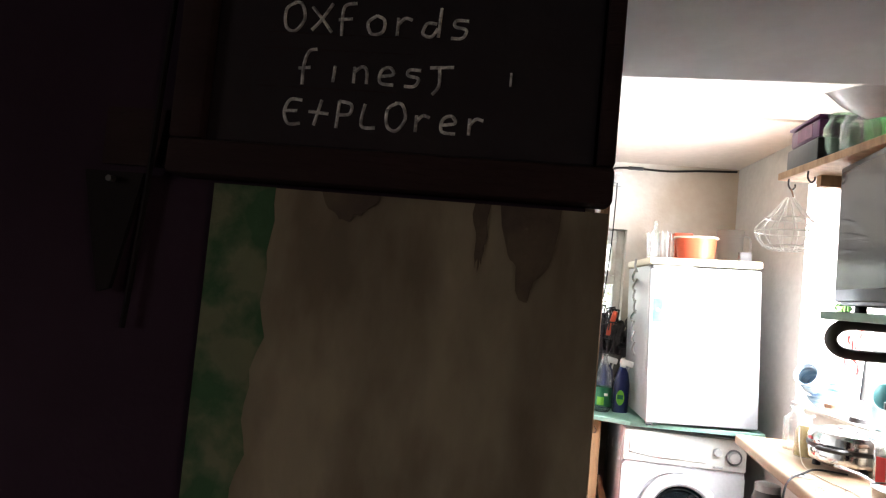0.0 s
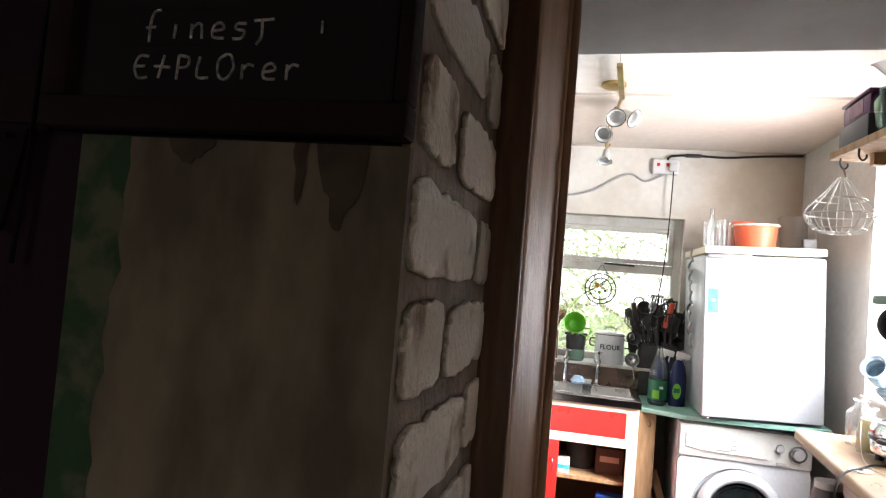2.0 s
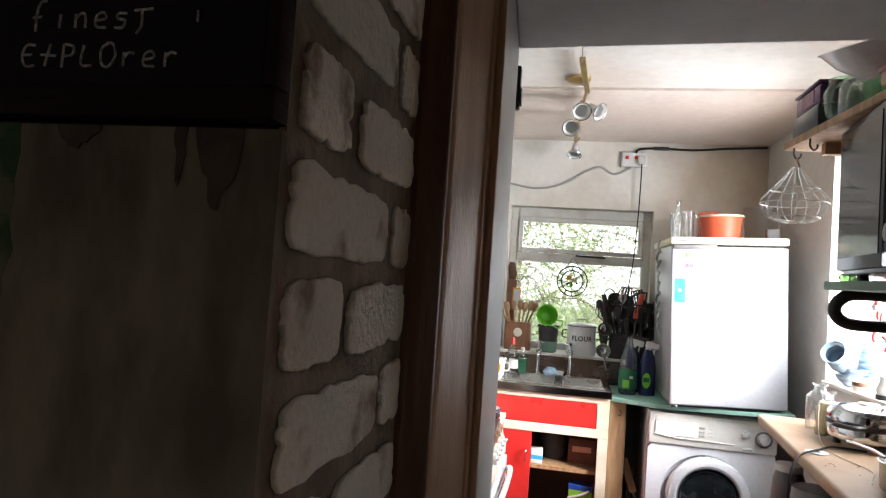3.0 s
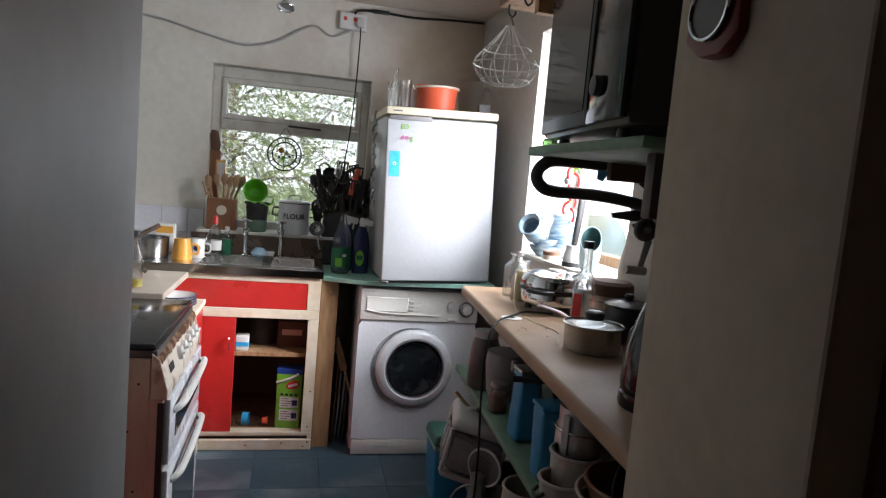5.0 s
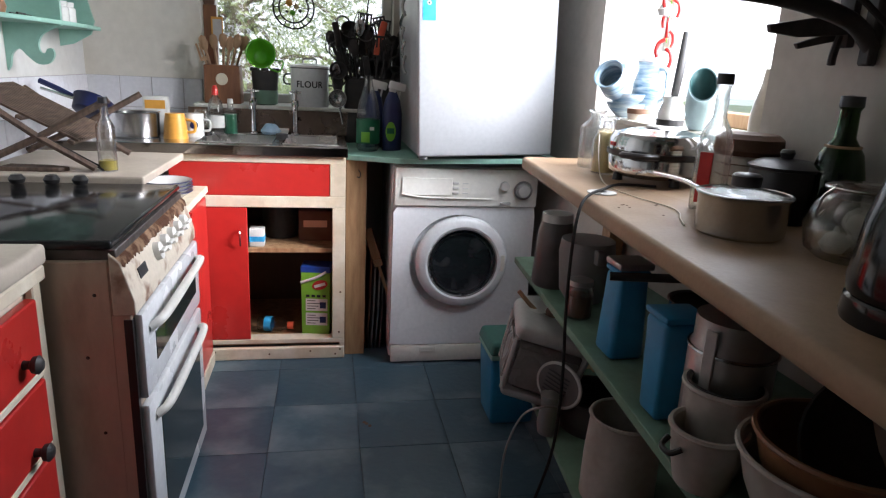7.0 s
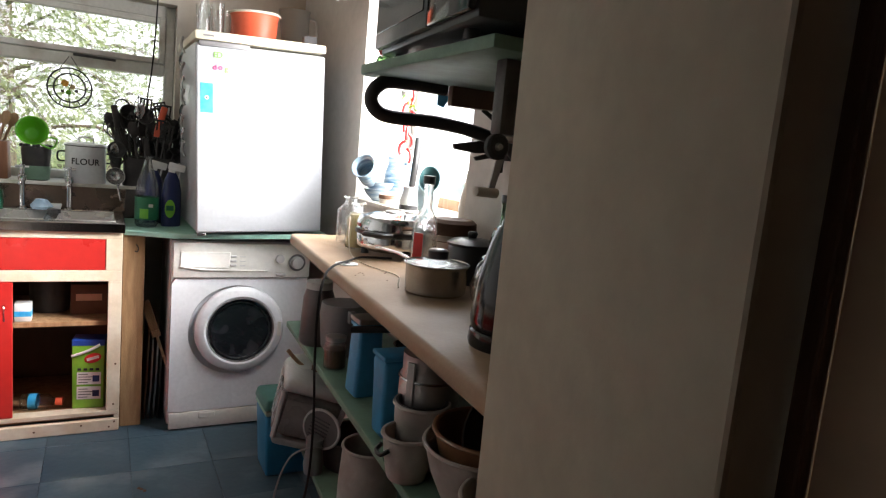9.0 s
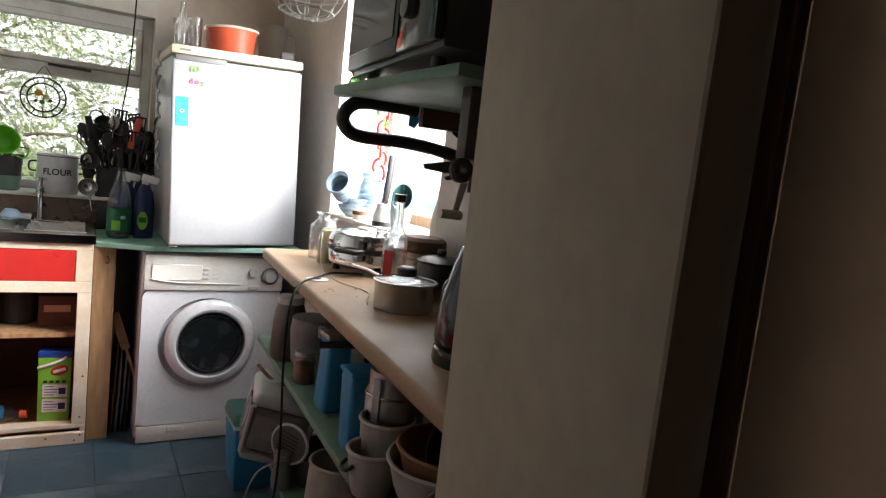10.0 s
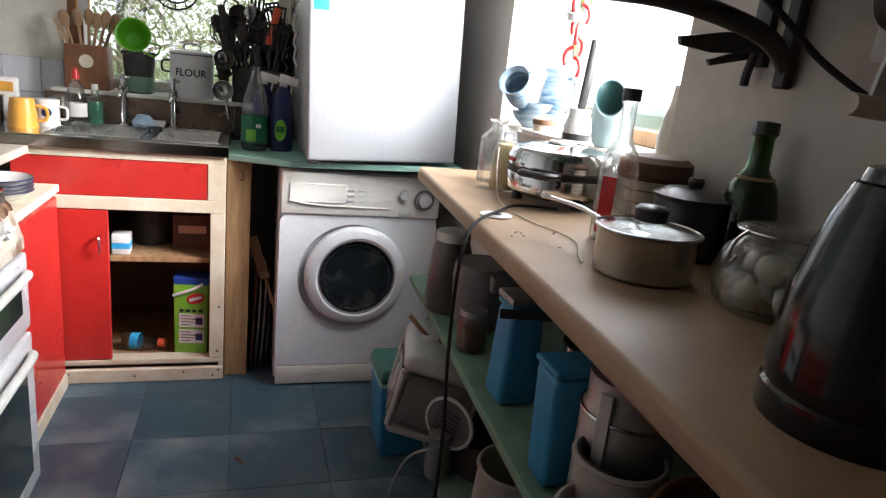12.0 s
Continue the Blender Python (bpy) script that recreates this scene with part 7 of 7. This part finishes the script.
part("print", moved(lathe([(0, 0), (0.016, 0), (0.013, 0.001), (0, 0.0012)], 14), Matrix.Translation((0.008, -0.0395, 0.05)) @ pose(0, 0, 0, 90, 0, 8)), NAVY, mug2, "dark blue print")
wbt = bottle("washing_up_bottle", "clear squeezy bottle with red cap", -0.728, 3.40, DR, [(0.032, 0), (0.034, 0.008), (0.034, 0.10), (0.026, 0.14), (0.012, 0.16), (0.012, 0.165)], PETPLASTIC)
part("cap", lathe([(0, 0.165), (0.014, 0.165), (0.012, 0.195), (0.007, 0.205), (0, 0.206)], 16), CHILLI, wbt, "red cap")
part("label", lathe([(0.0345, 0.03), (0.0352, 0.03), (0.0352, 0.08), (0.0345, 0.08)], 22), PAPER, wbt)
gsq = bottle("green_bottle", "small green squeezy bottle by the sink", -0.672, 3.435, DR, [(0.026, 0), (0.028, 0.006), (0.028, 0.09), (0.012, 0.115), (0.012, 0.13)], PETPLASTIC)
part("liquid", lathe([(0, 0.003), (0.025, 0.004), (0.025, 0.085), (0, 0.086)], 18), DARKGREEN, gsq, "green washing liquid")
part("cap", lathe([(0, 0.13), (0.013, 0.13), (0.011, 0.15), (0, 0.151)], 14), PAPER, gsq)
gt = bottle("glass_tumbler", "clear upturned tumbler on the drainer", -0.775, 3.36, DR, [(0.036, 0), (0.036, 0.003), (0.032, 0.10), (0.030, 0.105)], BOTTLEGLASS, "glass")
sbw = thing("steel_bowl", "shiny steel cooking pot on the drainer", "pot", -1.01, 3.24, DR)
part("pot", shell([(0.085, 0), (0.09, 0.005), (0.092, 0.095), (0.096, 0.098)], 0.003, 36), STEEL, sbw)
pkt = thing("soap_packet", "white and yellow packet standing behind pot", "packet", -0.97, 3.42, DR)
part("packet", box(-0.05, 0.05, -0.02, 0.02, 0.0, 0.15, 0.008), PAPER, pkt)
part("print", box(-0.04, 0.04, -0.0215, -0.0198, 0.10, 0.135), YELLOW, pkt, smooth=False)

dr = thing("wooden_dish_rack", "dark brown folding wooden dish rack, tilted", "dish rack", -1.10, 2.76, 0.873)
for k in range(17):
    y = -0.17 + 0.019 * k
    part("slat", box(-0.165, 0.165, y - 0.0055, y + 0.0055, -0.004, 0.004, 0.0015, 1), GREYWOOD, dr, smooth=False).matrix_basis = pose(-0.045, 0, 0.165, 0, 27, 0)
for d in (-0.15, 0.0, 0.15):
    part("rail", box(d - 0.010, d + 0.010, -0.19, 0.155, -0.016, -0.0045, 0.002, 1), GREYWOOD, dr, smooth=False).matrix_basis = pose(-0.045, 0, 0.165, 0, 27, 0)
for y in (-0.195, 0.162):
    part("leg", tube([(-0.17, y, 0.225), (0.0, y, 0.10), (0.15, y, 0.010)], 0.011, 6, 3, False), GREYWOOD, dr)
    part("leg", tube([(-0.18, y, 0.012), (0.0, y, 0.10), (0.19, y + 0.04, 0.215)], 0.011, 6, 3, False), GREYWOOD, dr)
bh = thing("blue_saucepan", "dark blue enamel saucepan resting on the dish rack", "saucepan", -1.09, 2.98, 1.01, rx=-30, ry=15)
part("pan", shell([(0.05, 0), (0.06, 0.006), (0.066, 0.05), (0.07, 0.055)], 0.003, 28), NAVY, bh)
part("handle", tube([(-0.06, 0, 0.045), (-0.12, 0, 0.06), (-0.19, 0.01, 0.075)], 0.010, 8, 4), NAVY, bh)
part("steel_handle", tube([(-0.055, -0.03, 0.03), (-0.16, -0.04, 0.03)], 0.005, 8, 2, False), STEEL, bh)
ob3 = bottle("oil_bottle", "square clear glass bottle with a little yellow oil", -0.925, 2.60, 0.873, [(0.025, 0), (0.027, 0.006), (0.027, 0.135), (0.012, 0.165), (0.012, 0.20), (0.014, 0.203)], BOTTLEGLASS)
part("oil", lathe([(0, 0.003), (0.0245, 0.004), (0.0245, 0.032), (0, 0.032)], 20), OIL, ob3, "yellow oil")
part("cap", lathe([(0, 0.204), (0.015, 0.204), (0.014, 0.222), (0, 0.223)], 14), BLACK, ob3)
kf = thing("carving_knife", "long dark knife lying against the rack", "knife", -1.02, 2.60, 0.8745)
part("blade", tube([(-0.10, 0.06, 0.085), (0.09, -0.02, 0.004)], 0.006, 6, 2, False), IRON, kf)
bd = thing("bread_board", "chipped pale board scraps on the slab", "board", -1.13, 2.585, 0.873)
part("board", prism([(-0.09, -0.035), (0.08, -0.03), (0.10, 0.0), (0.04, 0.03), (-0.08, 0.04)], 0, 0.012, 0.002), GREYWOOD, bd, smooth=False)
for k in range(4):
    pl = thing("plate", "white bowl plate with blue rim, stacked", "plate", -0.808, 2.80, 0.747 + 0.012 * k, group="stacked plates")
    part("plate", shell([(0.045, 0), (0.05, 0.002), (0.078, 0.022), (0.086, 0.030)], 0.003, 32), WHITECER, pl)
    part("rim", ring(0.0855, 0.0022, 32, Matrix.Translation((0, 0, 0.0285))), NAVY, pl, "dark blue rim")

# spice rack on the west wall
sr = thing("spice_rack", "mint green wall rack with scalloped ends, half full", "spice rack", WEST, 0, 0)
RY0, RYM, RY1, RD = 2.50, 2.92, 3.40, 0.185
for z, d in ((1.305, RD), (1.440, RD), (1.770, RD * 0.95), (2.02, RD * 0.8)):
    part("shelf", prism([(0.002, RY0 + 0.012), (d * 0.78, RY0 + 0.012), (d * 0.95, (RY0 + RYM) / 2), (d, RYM), (d * 0.98, (RYM + RY1) / 2), (d * 0.86, RY1 - 0.012), (0.002, RY1 - 0.012)], z, z + 0.014, 0.002), MINT, sr)
side = [(0.002, 1.24), (0.05, 1.25), (0.12, 1.29), (0.135, 1.34), (0.115, 1.42), (0.120, 1.52), (0.140, 1.66), (0.150, 1.76), (0.115, 1.82), (0.110, 1.95), (0.13, 2.05), (0.002, 2.08)]
for y in (RY0, RY1 - 0.012):
    part("side_panel", upright(side, y, y + 0.012, "y"), MINT, sr, smooth=False)
foot = [(0.002, 1.150), (0.013, 1.168), (0.022, 1.205), (0.046, 1.222), (0.070, 1.198), (0.098, 1.176), (0.130, 1.178), (0.149, 1.202), (0.146, 1.226), (0.131, 1.226), (0.121, 1.211), (0.107, 1.218), (0.106, 1.246), (0.126, 1.276), (RD - 0.004, 1.303)]
foot = [(p.x, p.y) for p in curve_points([(x, z, 0) for x, z in foot], 4)]
part("divider", upright(foot + [(RD - 0.004, 2.03), (0.002, 2.03)], RYM - 0.007, RYM + 0.007, "y"), MINT, sr, "divider with carved hook foot", smooth=False)
spice = random.Random(7)
for z, hmax in ((1.4545, 0.17), (1.7845, 0.12)):
    for y in [RY0 + 0.06 + 0.055 * q for q in range(6)] + [RYM + 0.05 + 0.058 * q for q in range(7)]:
        h, r = spice.uniform(0.07, hmax), spice.uniform(0.016, 0.022)
        s = thing("spice_jar", "small spice jar with dark contents", "jar", WEST + 0.075 + spice.uniform(-0.03, 0.035), y, z, group="spice jars")
        part("jar", lathe([(0, 0), (r, 0), (r, h * 0.7), (r * 0.6, h * 0.82), (r * 0.6, h * 0.85), (0, h * 0.85)], 16), spice.choice([CORK, STONEWARE, DARKWOOD, NAVY, FROSTED, BROWNBOWL]), s)
        part("lid", lathe([(0, h * 0.851), (r * 0.75, h * 0.851), (r * 0.75, h), (0, h)], 16), spice.choice([BLACK, PAPER, CHILLI, DULLSTEEL]), s)
        part("label", lathe([(r + 0.0004, h * 0.15), (r + 0.001, h * 0.15), (r + 0.001, h * 0.5), (r + 0.0004, h * 0.5)], 16), spice.choice([PAPER, STICKBLUE, ORANGE, CREAM]), s)
for y in (3.13, 3.20, 3.27):
    s = thing("white_jar", "white lidded pot on the spice rack", "jar", WEST + 0.08, y, 1.3195, group="white pots on rack")
    part("jar", lathe([(0, 0), (0.028, 0), (0.030, 0.006), (0.030, 0.055), (0.024, 0.062), (0.026, 0.078), (0, 0.08)], 18), WHITECER, s)
rj = thing("brown_jar", "squat brown jar on the spice rack", "jar", WEST + 0.09, 2.66, 1.3195)
part("jar", lathe([(0, 0), (0.03, 0), (0.036, 0.02), (0.028, 0.05), (0, 0.055)], 18), BROWNBOWL, rj)
sd = thing("scissors", "dark scissors lying on the spice rack", "scissors", WEST + 0.11, 2.78, 1.3195)
part("blades", joined(tube([(0, -0.06, 0.004), (0.01, 0.06, 0.004)], 0.004, 6, 2, False), tube([(0.02, -0.06, 0.006), (-0.005, 0.06, 0.008)], 0.004, 6, 2, False)), IRON, sd)

# ---- inside the sink cabinet and the gap beside it ----
CB = 0.0805
bx = thing("detergent_box", "green and blue washing powder box with handle", "box", -0.302, 3.165, CB, rz=-8)
part("box", tub(0, 0, 0.125, 0.09, 0.315, 0.05, 0.003), LIME, bx)
part("blue_top", box(-0.0635, 0.0635, -0.0455, 0.0455, 0.288, 0.3155, 0.002, 1), NAVYBLUE, bx, "dark blue printed top", smooth=False)
part("handle", tube([(-0.062, -0.048, 0.245), (0.0, -0.055, 0.27), (0.045, -0.05, 0.295)], 0.006, 8, 5), PAPER, bx, "white strap handle")
part("emblem", moved(lathe([(0, 0), (0.034, 0), (0.03, 0.0015), (0, 0.002)], 24), Matrix.Translation((0.018, -0.0458, 0.235)) @ pose(0, 0, 0, 90, -18, 0) @ Matrix.Diagonal((1, 0.62, 1, 1))), CHILLI, bx, "red oval emblem")
part("emblem_bar", moved(box(-0.024, 0.024, -0.0005, 0.0012, -0.006, 0.006), Matrix.Translation((0.018, -0.0485, 0.235)) @ pose(0, 0, 0, 0, -18, 0)), PAPER, bx, smooth=False)
for z0, z1 in ((0.118, 0.172), (0.052, 0.108)):
    lb = part("label", box(-0.042, 0.050, -0.0462, -0.0445, z0, z1), PAPER, bx, "white printed label", smooth=False)
    for k in range(4):
        part("text_bar", box(-0.036, 0.0 + 0.012 * (k % 3), -0.0470, -0.0463, z0 + 0.008 + 0.012 * k, z0 + 0.011 + 0.012 * k), INK, lb, smooth=False)
    part("text_block", box(0.018, 0.044, -0.0470, -0.0463, z0 + 0.012, z0 + 0.04), NAVY, lb, smooth=False)
for k in range(4):
    part("icon", box(-0.040 + 0.023 * k, -0.026 + 0.023 * k, -0.0462, -0.0445, 0.18, 0.19), INK, bx, smooth=False)
clb = thing("plastic_bottle", "clear crumpled bottle with orange cap lying down", "bottle", -0.555, 3.20, CB + 0.034, ry=90, rz=-12)
part("body", shell([(0.030, 0), (0.032, 0.006), (0.030, 0.08), (0.031, 0.10), (0.014, 0.125), (0.014, 0.13)], 0.002, 20), PETPLASTIC, clb)
part("cap", lathe([(0, 0.13), (0.018, 0.13), (0.018, 0.155), (0, 0.156)], 18), ORANGE, clb, "orange-red cap")
part("label", lathe([(0.0322, 0.03), (0.033, 0.03), (0.033, 0.06), (0.0322, 0.06)], 20), STICKBLUE, clb)
wp = thing("soap_block", "blue and white packet on the cabinet shelf", "packet", -0.545, 3.15, 0.4835)
part("packet", box(-0.03, 0.03, -0.03, 0.03, 0, 0.075, 0.004), PAPER, wp)
part("print", box(-0.0305, 0.0305, -0.0305, 0.0305, 0.02, 0.045, 0.002, 1), STICKBLUE, wp)
vessel("enamel_pot", "dark pot on the cabinet shelf", -0.46, 3.32, 0.4835, 0.07, 0.08, 0.14, IRON, "pot")
cbx = thing("cardboard_box", "brown cardboard box on the cabinet shelf", "box", -0.31, 3.30, 0.4835)
part("box", box(-0.07, 0.07, -0.08, 0.08, 0, 0.13, 0.002), CORK, cbx)
part("print", box(-0.05, 0.05, -0.0815, -0.0798, 0.06, 0.09), HALLBOARD, cbx, smooth=False)
for k, (x, h, m) in enumerate(((-0.085, 0.40, WOODBLOCK), (-0.066, 0.36, DULLSTEEL), (-0.046, 0.38, DULLSTEEL), (-0.028, 0.30, IRON))):
    t = thing("baking_tray", "baking tray stored upright in the gap", "tray", x, 3.32, 0.0, ry=2.5, group="trays in the gap")
    part("tray", moved(upright([(-0.16, 0), (0.14, 0), (0.15, h * 0.2), (0.12, h), (-0.12, h), (-0.17, h * 0.5)], -0.004, 0.004, "x", 0.001), Matrix.Identity(4)), m, t, smooth=False)
pw = thing("wooden_offcut", "wooden offcut wedged between trays", "offcut", -0.048, 3.16, 0.415, rx=-14, ry=-18)
part("wood", box(-0.018, 0.018, -0.012, 0.012, 0, 0.14, 0.002), PINE, pw, smooth=False)
part("base", box(-0.018, 0.018, -0.012, 0.10, -0.03, 0.0, 0.002), PINE, pw, smooth=False)
part("lower", box(-0.006, 0.006, 0.02, 0.04, -0.40, -0.03), PINE, pw, smooth=False)
sm = thing("wall_gadget", "small black and chrome bell on the doorway side", "bell", -0.562, 0.904, 1.84)
part("body", box(-0.004, 0.014, 0.0, 0.022, -0.045, 0.045, 0.004), BLACK, sm)
part("chrome", box(0.0142, 0.018, 0.004, 0.018, -0.038, 0.0, 0.002), CHROME, sm)

# crumbs and a spill mark on the floor
for k, (x, y) in enumerate(((-0.122, 2.515), (-0.112, 2.50), (-0.13, 2.525))):
    f = thing("floor_crumb", "dark dropped crumb on the blue floor", "crumb", x, y, 0.0005, group="floor crumbs")
    part("crumb", lathe([(0, 0), (0.007, 0.0004), (0.005, 0.004), (0, 0.005)], 8), CORK, f)

# ---- outside ----
leaf_rng = np.random.default_rng(5)


def tree(x, y, height, spread, count, low):
    t = thing("conifer_tree", "green feathery tree outside the kitchen window", "tree", x, y, -0.25, group="garden trees")
    part("trunk", lathe([(0, 0), (0.16, 0), (0.12, height * 0.3), (0.05, height * 0.8), (0, height * 0.97)], 12), BARK, t)
    limbs = []
    verts, faces = [], []
    for k in range(46):
        z = low + (height - low) * (k / 46) ** 0.9
        a = k * 2.399
        ln = spread * (1 - 0.55 * (z / height)) * leaf_rng.uniform(0.7, 1.1)
        end = Vector((math.cos(a) * ln, math.sin(a) * ln, z - 0.25 * ln))
        mid = Vector((math.cos(a) * ln * 0.5, math.sin(a) * ln * 0.5, z + 0.05 * ln))
        limbs.append(tube([(0, 0, z - 0.1), mid, end], 0.018, 5, 3))
        for _ in range(count // 46):
            f = leaf_rng.uniform(0.15, 1.0) ** 0.7
            c = (Vector((0, 0, z)) * (1 - f) ** 2 + mid * 2 * f * (1 - f) + end * f * f)
            c = c + Vector(leaf_rng.normal(0, 1, 3)) * 0.20
            d = Vector((math.cos(a), math.sin(a), -0.6)) + Vector(leaf_rng.normal(0, 0.6, 3))
            d.normalize()
            s = d.cross(Vector(leaf_rng.normal(0, 1, 3))).normalized()
            L, W = leaf_rng.uniform(0.05, 0.13), leaf_rng.uniform(0.008, 0.022)
            n = len(verts)
            verts += [c - s * W * 0.4, c + d * L * 0.5 - s * W, c + d * L, c + d * L * 0.5 + s * W]
            faces.append((n, n + 1, n + 2, n + 3))
    part("limbs", joined(*limbs), BARK, t)
    me = bpy.data.meshes.new("crown")
    me.from_pydata(verts, [], faces)
    me.materials.append(LEAF)
    o = new("crown", me)
    o.parent = t


tree(-1.1, 7.2, 5.5, 2.0, 15000, 0.4)
tree(0.7, 8.4, 6.5, 2.4, 15000, 0.5)
tree(-3.2, 8.6, 6.0, 2.4, 14000, 0.5)

sky_mat = bpy.data.materials.new("bright_white_sky")
sky_mat.use_nodes = True
em_ = sky_mat.node_tree.nodes.new("ShaderNodeEmission")
em_.inputs[0].default_value, em_.inputs[1].default_value = (0.95, 0.98, 1.0, 1), 1.05
sky_mat.node_tree.links.new(em_.outputs[0], sky_mat.node_tree.nodes["Material Output"].inputs[0])
structure("backdrop", box(-90, 90, 62, 62.2, -1, 60), sky_mat, "bright white hazy sky beyond the garden", "backdrop")

# ---- pieces of floor and walls ----
tile_mesh = None
fy = 2.968 - 0.3 * 9
for i in range(-4, 4):
    for j in range(0, 12):
        x0, y0 = -0.152 + 0.299 * i, fy + 0.3 * j
        if x0 > 0.85 or y0 + 0.3 < 0.3 or y0 > 3.6 or x0 < -1.36:
            continue
        if tile_mesh is None:
            o = link("floor_tile", box(0.0009, 0.2981, 0.0009, 0.2991, -0.005, 0.0, 0.0008, 1), FLOORTILE, floor)
            tile_mesh = o.data
        else:
            o = new("floor_tile", tile_mesh)
            o.parent = floor
        o.matrix_basis = pose(x0, y0, rng.uniform(-0.0006, 0.0004), 0, 0, rng.uniform(-0.15, 0.15))

TW, TH = 0.1345, 0.1345
grout_n = structure("tiling_north", box(WEST, WX0 - 0.001, NORTH - 0.005, NORTH - 0.0005, 0.86, 1.128), GROUT, "white glazed tiles behind the drainer", "tiling")
grout_w = structure("tiling_west", box(WEST + 0.0005, WEST + 0.005, 2.40, NORTH - 0.005, 0.86, 1.128), GROUT, "white glazed tiles beside the cooker", "tiling")
tn = None
for j in range(2):
    z0 = 1.128 - TH * (j + 1)
    for i in range(4):
        w = TW if i < 3 else (WX0 - 0.004 - (WEST + 0.006 + 3 * TW))
        o = link("tile", box(0.0012, w - 0.0012, -0.006, 0.0, 0.0012, TH - 0.0012, 0.0015, 1), TILE, grout_n) if (tn is None or i == 3) else new("tile", tn)
        if tn is None:
            tn = o.data
        o.parent = grout_n
        o.matrix_basis = pose(WEST + 0.006 + TW * i, NORTH - 0.0052, z0)
    for i in range(9):
        o = new("tile", tn)
        o.parent = grout_w
        o.matrix_basis = pose(WEST + 0.0052, 2.42 + TW * i, z0, 0, 0, 90)
